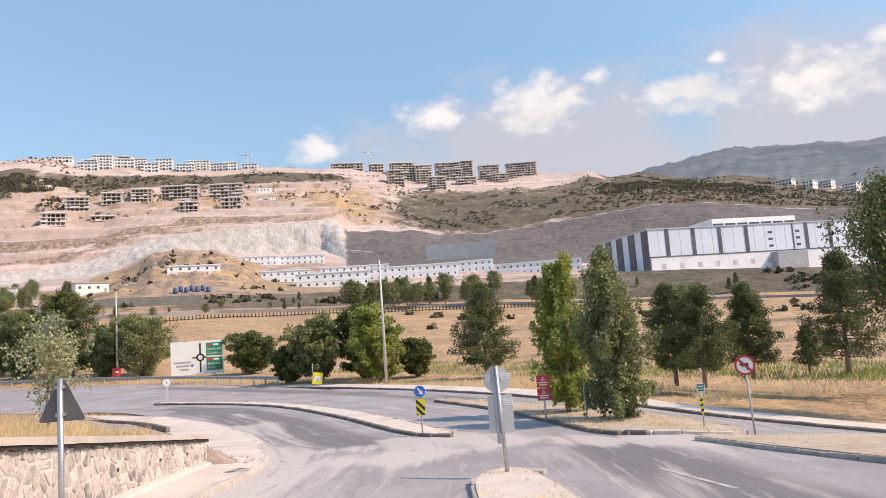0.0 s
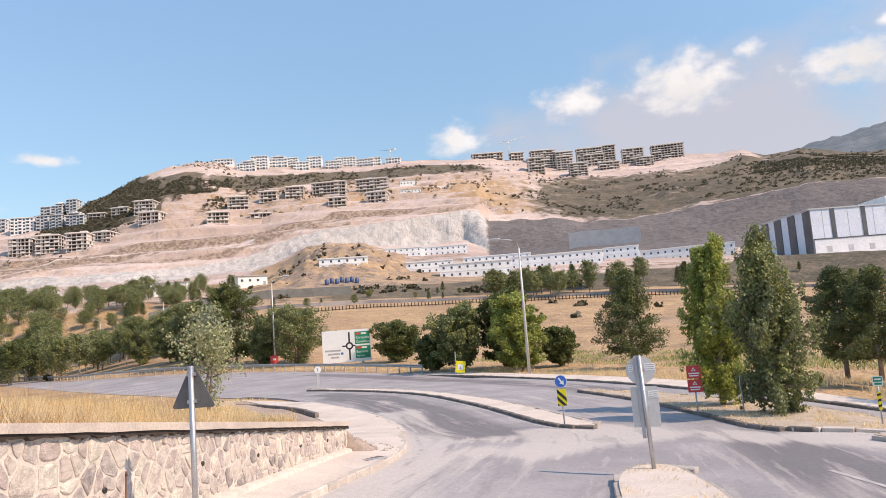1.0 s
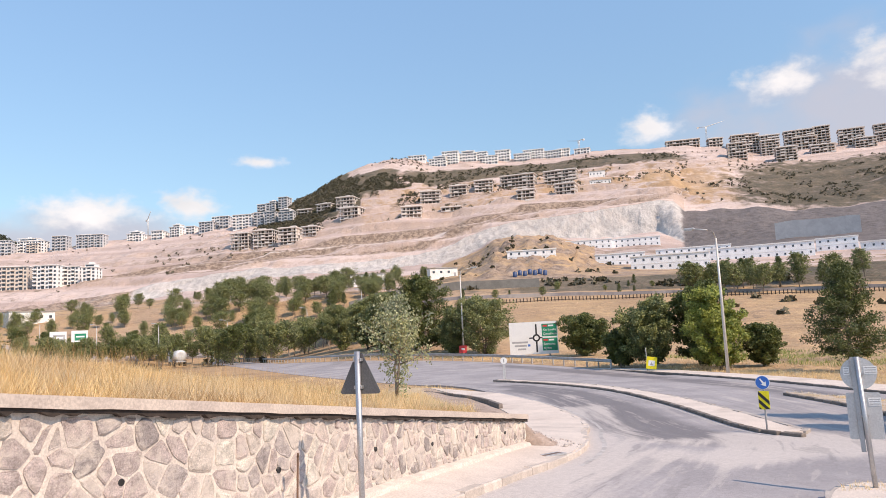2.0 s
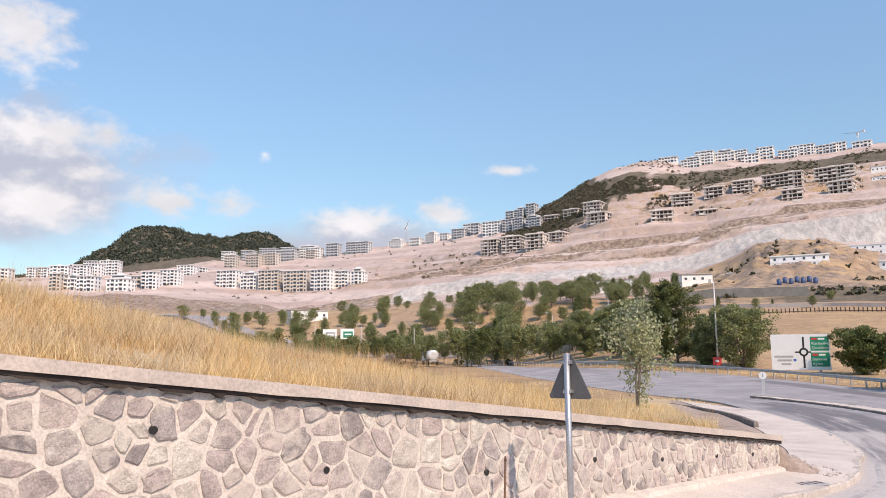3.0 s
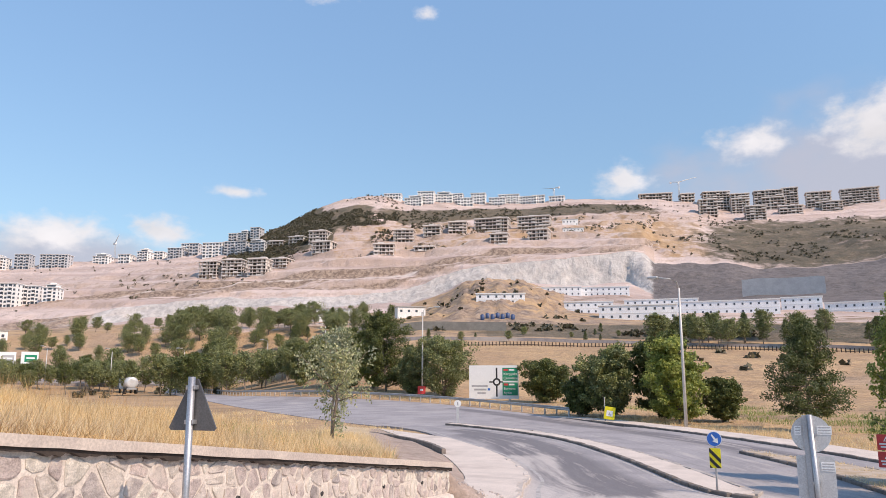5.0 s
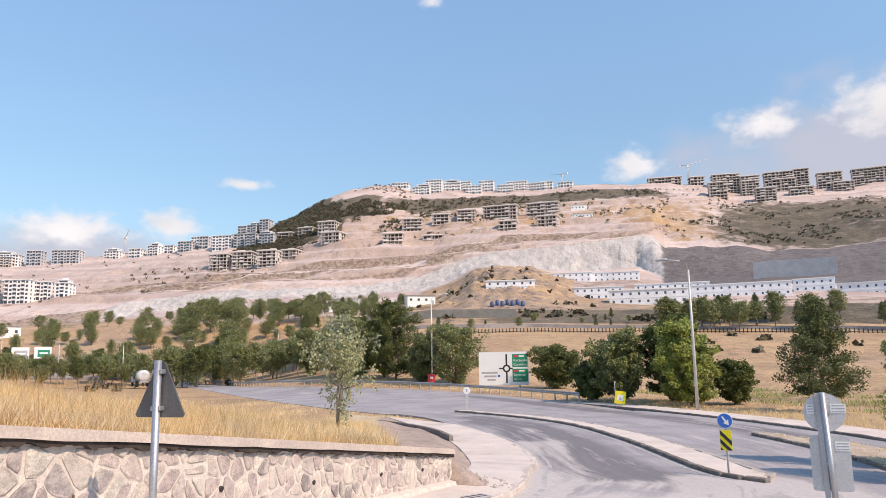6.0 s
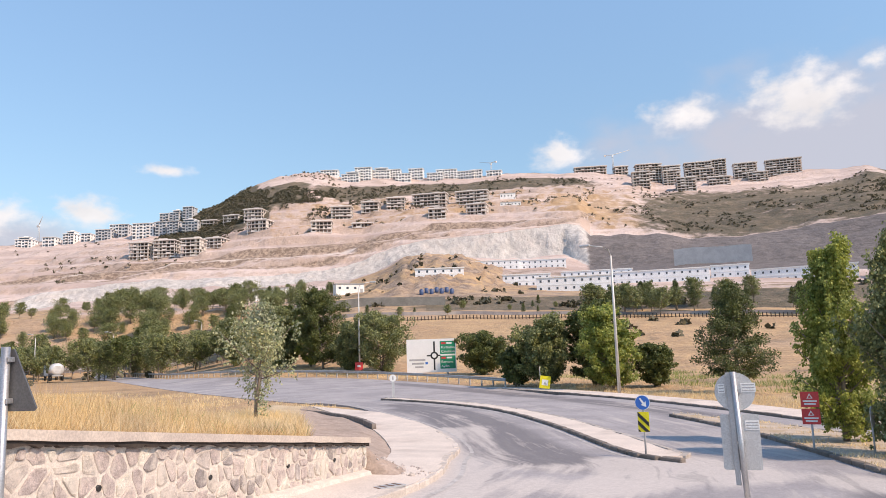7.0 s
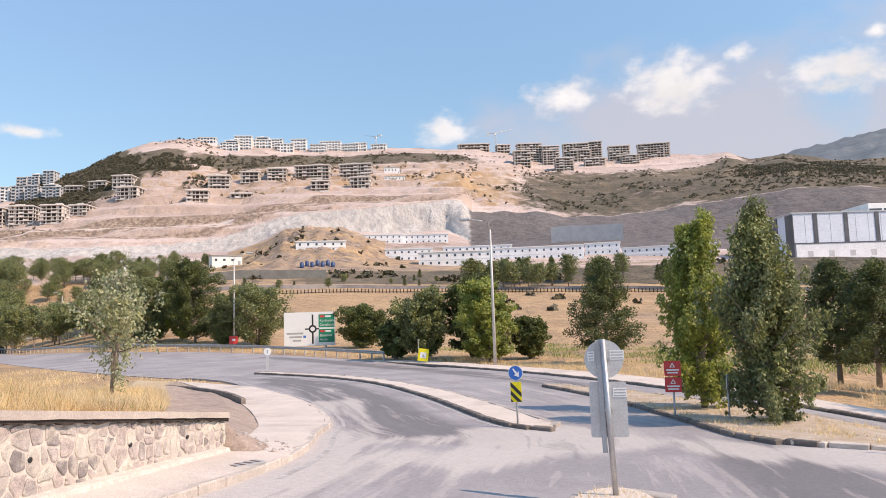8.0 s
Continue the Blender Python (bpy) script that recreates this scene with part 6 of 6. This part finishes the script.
def no_left_turn():
    x, y = 5.97, 22.9
    z = road_z(x, y) + .1
    top = thing("turn_prohibition_sign", (x, y, z), "red-ringed turn prohibition disc on a thin post", "road sign", turn=-12)
    part("post", tube([(.08, 0, -.3), (0, 0, 2.1)], .03, 10), M["grey"], top)
    d = part("disc", plate(disc(0, 2.0, .29), -.055, -.04), M["red"], top, "white disc with red rim and bar")
    part("face", plate(disc(0, 2.0, .225), -.061, -.056), M["white"], d)
    part("arrow", plate([(.04, 1.86), (.1, 1.86), (.1, 2.06), (-.04, 2.06), (-.04, 2.12), (-.15, 2.03), (-.04, 1.94), (-.04, 2.0), (.04, 2.0)], -.066, -.062), M["black"], d)
    part("bar", plate([(-.2, 2.15), (-.15, 2.2), (.2, 1.85), (.15, 1.8)], -.071, -.067), M["red"], d)


def text_on(parent, body, size, x, y, z, material, label="", name="lettering"):
    cu = bpy.data.curves.new(name, "FONT")
    cu.body, cu.size, cu.extrude = body, size, .004
    cu.align_x = "LEFT"
    ob = new(name, cu)
    ob.data.materials.append(material)
    ob.parent = parent
    ob.matrix_local = pose(x, y, z, 90, 0, 0)
    if label:
        ob["label"] = label
    return ob


def red_sign():
    x, y = .44, 30.0
    top = thing("warning_board", (x, y, road_z(x, y) + .12), "red rectangular warning board with white triangles and bars", "road sign", turn=-2)
    part("post", tube([(0, 0, -.3), (0, 0, .8)], .03, 8), M["grey"], top)
    for z0, z1 in ((1.2, 1.66), (.7, 1.16)):
        b = part("board", plate(rect(-.25, z0, .25, z1, .02), -.05, -.035), M["red"], top)
        t = part("triangle", plate([(-.085, z1 - .2), (.085, z1 - .2), (0, z1 - .05)], -.056, -.052), M["white"], b)
        part("triangle_centre", plate([(-.045, z1 - .18), (.045, z1 - .18), (0, z1 - .1)], -.06, -.057), M["red"], t)
        for k in range(2):
            part("text_bar", plate(rect(-.19 + .03 * k, z1 - .3 - k * .085, .19 - .03 * k, z1 - .255 - k * .085), -.056, -.052), M["white"], b)
    return top


def green_plate():
    x, y = 5.3, 25.6
    top = thing("small_direction_plate", (x, y, road_z(x, y) + .12), "small green and white plate over a yellow striped marker", "road sign", turn=-10)
    part("post", tube([(0, 0, -.3), (0, 0, 1.3)], .025, 8), M["grey"], top)
    b = part("plate", plate(rect(-.12, 1.08, .15, 1.36, .015), -.04, -.028), M["white"], top)
    part("green_panel", plate(rect(-.1, 1.2, .13, 1.34), -.046, -.042), M["green"], b)
    part("text_bar", plate(rect(-.08, 1.11, .11, 1.17), -.05, -.041), M["green"], b)
    part("text_bar", plate(rect(-.07, 1.25, .1, 1.29), -.05, -.047), M["white"], b)
    c = part("marker_panel", plate(rect(-.05, .4, .05, .9), -.04, -.028), M["yellow"], top)
    for k in range(3):
        part("stripe", plate([(-.048, .46 + k * .16), (.048, .5 + k * .16), (.048, .56 + k * .16), (-.048, .52 + k * .16)], -.046, -.042), M["black"], c)


def oval_marker():
    x, y = 1.9, 28.9
    top = thing("delineator_post", (x, y, road_z(x, y) + .12), "narrow grey edge-on sign on a thin post", "road sign", turn=70)
    part("post", tube([(0, 0, -.3), (0, 0, 1.25)], .025, 8), M["grey"], top)
    part("plate", plate([(.22 * math.cos(a), 1.0 + .3 * math.sin(a)) for a in (k * math.pi / 12 for k in range(24))], -.03, -.015), M["plate"], top)


def yellow_board():
    x, y = -17.2, 63.9
    top = thing("yellow_warning_board", (x, y, .1), "leaning yellow temporary warning board by the kerb", "road sign", turn=8)
    b = part("board", plate(rect(-.42, .15, .42, 1.15, .02), -.03, 0), M["yellow"], top)
    part("white_panel", plate(rect(-.25, .4, .25, .85), -.036, -.032), M["white"], b)
    part("black_mark", plate([(-.12, .48), (.12, .48), (0, .75)], -.041, -.037), M["grey"], b)
    part("strut", tube([(-.3, .3, 0), (-.3, .02, 1.9)], .03, 6), M["grey"], top)
    b.rotation_euler = (radians(-6), radians(8), 0)


def island_marker():
    x, y = -26.85, 56.2
    top = thing("island_marker_post", (x, y, .12), "pale marker post with small disc at the island tip", "road sign", turn=20)
    part("post", plate(rect(-.1, 0, .1, 1.25, .04), -.05, .05), M["plate"], top)
    d = part("disc", plate(disc(0, 1.45, .27), -.07, -.05), M["white"], top)
    part("mark", plate(rect(-.05, 1.32, .05, 1.58), -.076, -.072), M["grey"], d)


def lamp_post(x, y, h, turn, label):
    top = thing("street_lamp", (x, y, road_z(x, y) + .05), label, "street lamp", "street lamps", turn=turn)
    part("pole", tube([(0, 0, -.3), (0, 0, h * .5), (0, 0, h - .7)], [.13, .1, .07], 10), M["pole"], top)
    part("arm", tube([(0, 0, h - .75), (-.15, 0, h - .25), (-.6, 0, h), (-1.6, 0, h + .18)], .045, 8), M["pole"], top)
    hd = part("lantern", box((-2.3, -.16, h + .1), (-1.5, .16, h + .28), .05), M["plate"], top)
    part("lens", box((-2.2, -.12, h + .07), (-1.65, .12, h + .1), .01), M["white"], hd)
    return top


def direction_board():
    x, y = -37.83, 88.2
    z = .1
    top = thing("direction_board", (x, y, z), "large white roundabout direction board with two green panels", "road sign", turn=21)
    W, H, Z = 6.0, 4.0, 1.0
    for px in (-1.3, 1.9):
        part("leg", tube([(px, .15, -.3), (px, .15, Z + 2)], .12, 8), M["pole"], top)
    b = part("board", plate(rect(-W / 2, Z, W / 2, Z + H, .08), -.06, 0), M["white"], top, "white board with black roundabout diagram")
    for x0, x1, z0, z1 in ((.55, .75, .25, 3.7), ):
        part("stem", plate(rect(x0 - .3, Z + z0, x1 - .3, Z + 1.55), -.068, -.062), M["black"], b)
        part("stem", plate(rect(x0 - .3, Z + 2.45, x1 - .3, Z + z1), -.068, -.062), M["black"], b)
    part("side_road", plate(rect(-.55, Z + 1.92, -.1, Z + 2.08), -.068, -.062), M["black"], b)
    part("side_road", plate(rect(.8, Z + 1.92, 1.1, Z + 2.08), -.068, -.062), M["black"], b)
    ring = bmesh.new()
    n = 32
    vs = [[ring.verts.new((.35 + r * math.cos(2 * math.pi * k / n), yy, Z + 2.0 + r * math.sin(2 * math.pi * k / n))) for k in range(n)] for r, yy in ((.27, -.07), (.47, -.07), (.47, -.061), (.27, -.061))]
    for q in range(4):
        for k in range(n):
            ring.faces.new((vs[q][k], vs[q][(k + 1) % n], vs[(q + 1) % 4][(k + 1) % n], vs[(q + 1) % 4][k]))
    bmesh.ops.recalc_face_normals(ring, faces=ring.faces)
    part("roundabout_ring", ring, M["black"], b)
    for z0, lines in ((2.15, ("Kar\u015f\u0131yaka", "\u00c7anakkale")), (.4, ("Bornova", "Ayd\u0131n"))):
        g = part("green_panel", plate(rect(1.05, Z + z0, 2.9, Z + z0 + 1.55, .05), -.068, -.062), M["green"], b)
        part("route_badge", plate(rect(1.2, Z + z0 + 1.18, 1.75, Z + z0 + 1.42), -.073, -.069), M["red"], g)
        part("text_bar", plate(rect(1.85, Z + z0 + 1.2, 2.5, Z + z0 + 1.4), -.073, -.069), M["white"], g)
        for k, line in enumerate(lines):
            text_on(g, line, .42, 1.18, -.074, Z + z0 + .68 - k * .5, M["white"])
    for k, (x0, x1) in enumerate(((-2.7, -.75), (-2.4, -.9), (-2.0, -1.0))):
        part("text_bar", plate(rect(x0, Z + 1.4 - k * .42, x1, Z + 1.62 - k * .42), -.068, -.062), M["grey"], b)
    part("badge", plate(rect(-.75, Z + .98, -.45, Z + 1.25), -.068, -.062), M["blue"], b)


def small_red_board(x, y):
    top = thing("small_red_board", (x, y, 0.05), "small red notice board on the lamp post", "road sign", turn=30)
    part("board", plate(rect(-.5, 1.5, .5, 2.5, .04), -.18, -.15), M["red"], top)
    part("mark", plate(rect(-.2, 1.9, .2, 2.15), -.187, -.182), M["white"], top)
    part("strap", box((-.1, -.15, 1.95), (.1, .1, 2.05)), M["grey"], top)


back_sign(), yield_sign_back(), keep_right(), no_left_turn(), red_sign(), green_plate(), oval_marker(), yellow_board(), island_marker()
lamp_post(-10.4, 59.2, 10.6, -6, "pale single-arm street lamp behind the kerb")
lamp_post(-48.5, 89.5, 12.6, 200, "pale single-arm street lamp at the outer bend")
small_red_board(-48.5, 89.3)
direction_board()


def guard_rail(line, label):
    top = thing("guard_rail", (0, 0, 0), label, "guard rail", kind="structure")
    pts = evenly(line, 2.0)
    bm = bmesh.new()
    prof = [(0, .78), (.05, .72), (.0, .64), (.05, .56), (.0, .48), (-.01, .48), (-.01, .78)]
    last = None
    for x, y, a in pts:
        z = land_z(x, y) + .1
        nx, ny = -math.sin(radians(a)), math.cos(radians(a))
        ring = [bm.verts.new((x - nx * o, y - ny * o, z + h)) for o, h in prof]
        if last:
            for q in range(len(prof)):
                bm.faces.new((last[q], ring[q], ring[(q + 1) % len(prof)], last[(q + 1) % len(prof)]))
        last = ring
    bmesh.ops.recalc_face_normals(bm, faces=bm.faces)
    part("beam", bm, M["rail"], top)
    me = mesh_from("rail_post", box((-.05, -.06, -.3), (.05, .06, .72)), M["rail"])
    for x, y, a in pts:
        ob = new("rail_post", me)
        ob.parent = top
        ob.matrix_world = pose(x + .1 * math.sin(radians(a)), y + .12, land_z(x, y) + .08, 0, 0, a)


guard_rail(rounded([place(a, r) for a, r in ((-70, 205), (-60, 202), (-54, 200), (-49, 194), (-46.5, 186))], 8), "dusty steel guard rail above the motorway")
guard_rail([q for q in offset_line(FAR_EDGE, .9)[:24] if q[0] < -18.8], "dusty steel guard rail along the outer bend")


def ribbon_road(name, stations, width, label, material="asphalt", lift=.25, rails=False):
    line = rounded([place(a, r) for a, r in stations], 8)
    l, r = offset_line(line, width / 2), offset_line(line, -width / 2)
    bm = bmesh.new()
    last = None
    for (x0, y0), (x1, y1) in zip(l, r):
        z = land_z((x0 + x1) / 2, (y0 + y1) / 2) + lift
        ring = [bm.verts.new(q) for q in ((x0, y0, z), (x1, y1, z), (x1, y1, z - 3), (x0, y0, z - 3))]
        if last:
            for q in range(4):
                bm.faces.new((last[q], ring[q], ring[(q + 1) % 4], last[(q + 1) % 4]))
        last = ring
    bmesh.ops.recalc_face_normals(bm, faces=bm.faces)
    tagged(part(name, bm, M[material]), label, "road", kind="structure")
    if rails:
        guard_rail(offset_line(line, -width / 2 - .6), "grey guard rail beside the motorway")
    return line


ribbon_road("motorway", [(-69, 420), (-64, 300), (-59, 240), (-54, 215), (-50, 208), (-45, 205), (-40, 205), (-36, 206)], 22, "pale motorway curving through the valley", rails=True)
ribbon_road("hill_road", [(-32, 212), (-20, 205), (-8, 203), (4, 203), (16, 203), (30, 203)], 8, "grey road along the foot of the hill")


def tanker(x, y, turn):
    top = thing("tanker_lorry", (x, y, land_z(x, y) + .3), "white tanker lorry with a rounded barrel on the motorway", "lorry", turn=turn)
    b = bmesh.new()
    add_tube(b, [(-3.4, 0, 2.1), (-3.3, 0, 2.1), (3.3, 0, 2.1), (3.4, 0, 2.1)], [.7, 1.15, 1.15, .7], 20)
    part("barrel", b, M["tank"], top)
    part("chassis", box((-3.5, -.9, .8), (5.6, .9, 1.05), .04), M["grey"], top)
    cab = part("cab", box((3.9, -1.15, .8), (5.7, 1.15, 3.1), .18), M["white"], top)
    part("windscreen", box((5.66, -1.0, 1.9), (5.73, 1.0, 2.8), .03), M["glass"], cab)
    for px in (-2.6, -1.4, 4.6):
        for py in (-1.0, 1.0):
            part("wheel", tube([(px, py - .17, .5), (px, py + .17, .5)], .5, 16), M["rubber"], top)
    for py in (-1, 1):
        part("mudguard", box((-3.3, py - .2, 1.04), (-.8, py + .2, 1.12), .02), M["black"], top)


tanker(*place(-49.2, 164), 148)


def gantry(az, r, face, label):
    x, y = place(az, r)
    top = thing("motorway_sign", (x, y, land_z(x, y)), label, "road sign", turn=face_turn(x, y, 8))
    for px in (-1.4, 1.4):
        part("leg", tube([(px, 0, -.3), (px, 0, 7)], .12, 8), M["pole"], top)
    b = part("board", plate(rect(-2.0, 4.0, 2.0, 7.0, .05), -.2, -.1), M["white"], top)
    part("panel", plate(rect(-1.2, 4.4, 1.6, 6.2), -.21, -.205), M[face], b)
    part("text_bar", plate(rect(-.8, 5.2, 1.2, 5.6), -.22, -.214), M["white"], b)


gantry(-56.9, 222, "grey", "white motorway sign on two legs")
gantry(-55.6, 224, "green", "white motorway sign with a green panel")


def motorway_lamp(az, r, h=9.5):
    x, y = place(az, r)
    ob = lamp_post(x, y, h, rt.uniform(-20, 20), "slim street lamp beside the motorway")
    ob.location.z = land_z(x, y)


for az, r in ((-40.1, 189), (-45.8, 178), (-50.5, 180), (-54.5, 190), (-58, 230), (-36, 196), (-62, 300)):
    motorway_lamp(az, r)


def strip_wall(az0, az1, r, h, name, label, material):
    n = 14
    bm = bmesh.new()
    last = None
    for k in range(n + 1):
        az = az0 + (az1 - az0) * k / n
        (x0, y0), (x1, y1) = place(az, r), place(az, r + .5)
        z = land_z(x0, y0)
        ring = [bm.verts.new(q) for q in ((x0, y0, z - 1.5), (x0, y0, z + h), (x1, y1, z + h), (x1, y1, z - 1.5))]
        if last:
            for q in range(4):
                bm.faces.new((last[q], ring[q], ring[(q + 1) % 4], last[(q + 1) % 4]))
        last = ring
    bmesh.ops.recalc_face_normals(bm, faces=bm.faces)
    return tagged(part(name, bm, M[material]), label, "wall", kind="structure")


strip_wall(-5.6, -.3, 452, 9.5, "quarry_screen", "long grey concrete screen wall at the quarry foot", "grey_wall")
strip_wall(-37, -22.5, 226, 2.6, "valley_wall", "long dark grey concrete retaining wall below the cabins", "valley_concrete")


def post_row():
    top = thing("post_fence", (0, 0, 0), "row of short dark posts along the edge of the dry field", "fence", kind="structure")
    me = mesh_from("fence_post", box((-.11, -.1, -.3), (.11, .1, 1.0), .02), M["shade_and_dark_wood"])
    rail = mesh_from("fence_rail", box((0, -.04, .15), (.9, .04, .3)), M["shade_and_dark_wood"])
    (x0, y0), k = place(-30, 191), 0
    for k in range(150):
        az = -30 + k * .26
        x, y = place(az, 191)
        x2, y2 = place(az + .26, 191)
        a = math.degrees(math.atan2(y2 - y, x2 - x))
        ob = child("fence_post", me, top, pose(x, y, land_z(x, y), 0, 0, a))
        child("fence_rail", rail, top, pose(x, y, land_z(x, y), 0, 0, a))


post_row()


def blue_tank(az, r):
    x, y = place(az, r)
    top = thing("water_tank", (x, y, land_z(x, y)), "blue plastic water tank on the site yard", "tank", "blue tanks on the site yard")
    part("drum", tube([(0, 0, -.3), (0, 0, .1), (0, 0, 1.5), (0, 0, 1.65)], [.6, .68, .68, .3], 14), M["blue_tank"], top)
    part("lid", tube([(0, 0, 1.63), (0, 0, 1.75)], .28, 10), M["black"], top)


for k in range(7):
    blue_tank(-24.3 + k * .38, 248 + (k % 2) * 2)


def site_hut(az, r, w, h, label, turn=0.0):
    x, y = place(az, r)
    top = thing("site_hut", (x, y, land_z(x, y) - .1), label, "hut", turn=face_turn(x, y, turn))
    part("wall", box((-w / 2, 0, -2), (w / 2, 6, h), .05), M["white_wall"], top)
    part("roof", box((-w / 2 - .3, -.4, h), (w / 2 + .3, 6.3, h + .25), .03), M["roof"], top)
    for k in range(max(2, int(w / 3))):
        part("window", box((-w / 2 + 1.0 + k * 3, -.06, h * .5), (-w / 2 + 1.9 + k * 3, .05, h * .72)), M["glass"], top)
    part("door", box((w / 2 - 1.6, -.06, 0), (w / 2 - .6, .05, 2.1)), M["grey"], top)


site_hut(-29.7, 292, 11, 4.0, "white site office beside the yard", 12)
site_hut(-35.6, 305, 14, 5.0, "white flat-roofed site building behind trees", -8)
site_hut(-17.6, 676, 14, 6, "pale shed on the upper track")
site_hut(-17.4, 650, 18, 4, "low white shed on the upper track")
site_hut(-43.5, 232, 12, 3.5, "low pale park pavilion among trees", 15)
site_hut(-58.5, 300, 15, 4.5, "white flat-roofed hall beside the motorway", 18)


def tower_crane(az, r, h, turn):
    x, y = place(az, r)
    top = thing("tower_crane", (x, y, land_z(x, y)), "thin tower crane standing among the unfinished blocks", "crane", turn=turn)
    bm = bmesh.new()
    for sx in (-.6, .6):
        for sy in (-.6, .6):
            add_tube(bm, [(sx, sy, 0), (sx, sy, h)], [.14, .14], 4)
    for k in range(int(h / 2)):
        add_tube(bm, [(-.6, -.6, 2 * k), (.6, -.6, 2 * k + 2)], [.08, .08], 4)
        add_tube(bm, [(-.6, .6, 2 * k), (-.6, -.6, 2 * k + 2)], [.08, .08], 4)
    part("mast", bm, M["pole"], top)
    part("jib", tube([(-9, 0, h + .2), (0, 0, h), (20, 0, h + 5)], [.35, .5, .2], 4), M["pole"], top)
    part("counterweight", box((-9.5, -.8, h - 1.6), (-7.5, .8, h + .2)), M["concrete"], top)
    part("cab", box((-.9, -.9, h - 2.2), (.9, .9, h - .2), .05), M["white"], top)


tower_crane(-9.5, 856, 22, 20)
tower_crane(-51.4, 860, 20, -30)
tower_crane(-18.8, 845, 14, 150)


def pylon(az, r, h):
    x, y = place(az, r)
    top = thing("radio_mast", (x, y, land_z(x, y)), "slender lattice mast on the far ridge", "mast", "lattice masts on the ridge")
    bm = bmesh.new()
    for a in range(3):
        c, q = math.cos(a * 2.094), math.sin(a * 2.094)
        add_tube(bm, [(c * 2.2, q * 2.2, -1), (c * .4, q * .4, h)], [.3, .2], 4)
    for k in range(10):
        f = k / 10
        w = 2.2 - 1.8 * f
        for a in range(3):
            b = a + 1
            add_tube(bm, [(math.cos(a * 2.094) * w, math.sin(a * 2.094) * w, h * f), (math.cos(b * 2.094) * w * .92, math.sin(b * 2.094) * w * .92, h * (f + .1))], [.15, .15], 3)
    part("lattice", bm, M["grey"], top)


pylon(-80.9, 930, 34), pylon(-80.3, 930, 40), pylon(-81.3, 930, 30)


goal = thing("football_goal", (31, 100, land_z(31, 100)), "white metal football goal on the dry pitch", "goal", turn=-40)
for px in (-1.5, 1.5):
    part("goal_post", tube([(px, 0, -.2), (px, 0, 2)], .07, 8), M["white"], goal)
part("crossbar", tube([(-1.5, 0, 2), (1.5, 0, 2)], .07, 8), M["white"], goal)


def paint_line(name, line, width, label, dash=0.0):
    pts = evenly(line, .5)
    bm = bmesh.new()
    for k in range(len(pts) - 1):
        if dash and (k * .5) % (2 * dash) >= dash:
            continue
        (x0, y0, a0), (x1, y1, a1) = pts[k], pts[k + 1]
        vs = []
        for x, y, a, sd in ((x0, y0, a0, -1), (x1, y1, a1, -1), (x1, y1, a1, 1), (x0, y0, a0, 1)):
            px, py = x - math.sin(radians(a)) * width / 2 * sd, y + math.cos(radians(a)) * width / 2 * sd
            vs.append(bm.verts.new((px, py, road_z(px, py) + .006)))
        bm.faces.new(vs)
    tagged(part(name, bm, M["worn_paint"]), label, "road marking", kind="structure")


paint_line("edge_line_splitter", offset_line(ISL_NEAR, -.3), .12, "worn white edge line along the curved island")
paint_line("edge_line_right", offset_line(RIGHT_NEAR, .35)[:18], .12, "worn white edge line beside the kerb")
paint_line("edge_line_footway", offset_line(LEFT_EDGE, -.5)[16:40], .12, "faint worn edge line in the bend")
paint_line("lane_line", [(2.2, 17.2), (2.7, 15.3), (3.5, 12.3), (5.2, 7)], .12, "worn white lane line", 3.0)
kerb_line("kerb_bank_end", rounded([(-25.6, 42.0), (-23.4, 40.8), (-20.6, 38.6), (-18.4, 36.4), (-16.8, 34.4)]), "broken dark kerb at the end of the bank", "kerb_dark", height=.2, lift=.14)


def stake(x, y, z1):
    z0 = road_z(x, y) + .1
    top = thing("iron_stake", (x, y, z0), "thin rusty iron stake standing against the wall", "stake")
    part("rod", tube([(0, 0, -.2), (.02, .03, z1 - z0)], .013, 6), M["rust"], top)
    part("tip", tube([(.02, .03, z1 - z0 - .02), (.02, .03, z1 - z0 + .03)], [.017, .01], 6), M["rust"], top)


stake(-6.95, 8.6, 2.24)
dx, dy = -7.32, 17.3
drain = thing("drain_cover", (dx, dy, road_z(dx, dy) + .128), "flat iron drain cover in the footway", "drain cover", turn=66)
part("plate", box((-.42, -.16, -.03), (.42, .16, .006), .004), M["grey"], drain)
for k in range(5):
    part("rib", box((-.36 + k * .16, -.12, .006), (-.3 + k * .16, .12, .01)), M["rust"], drain)
build_wall()
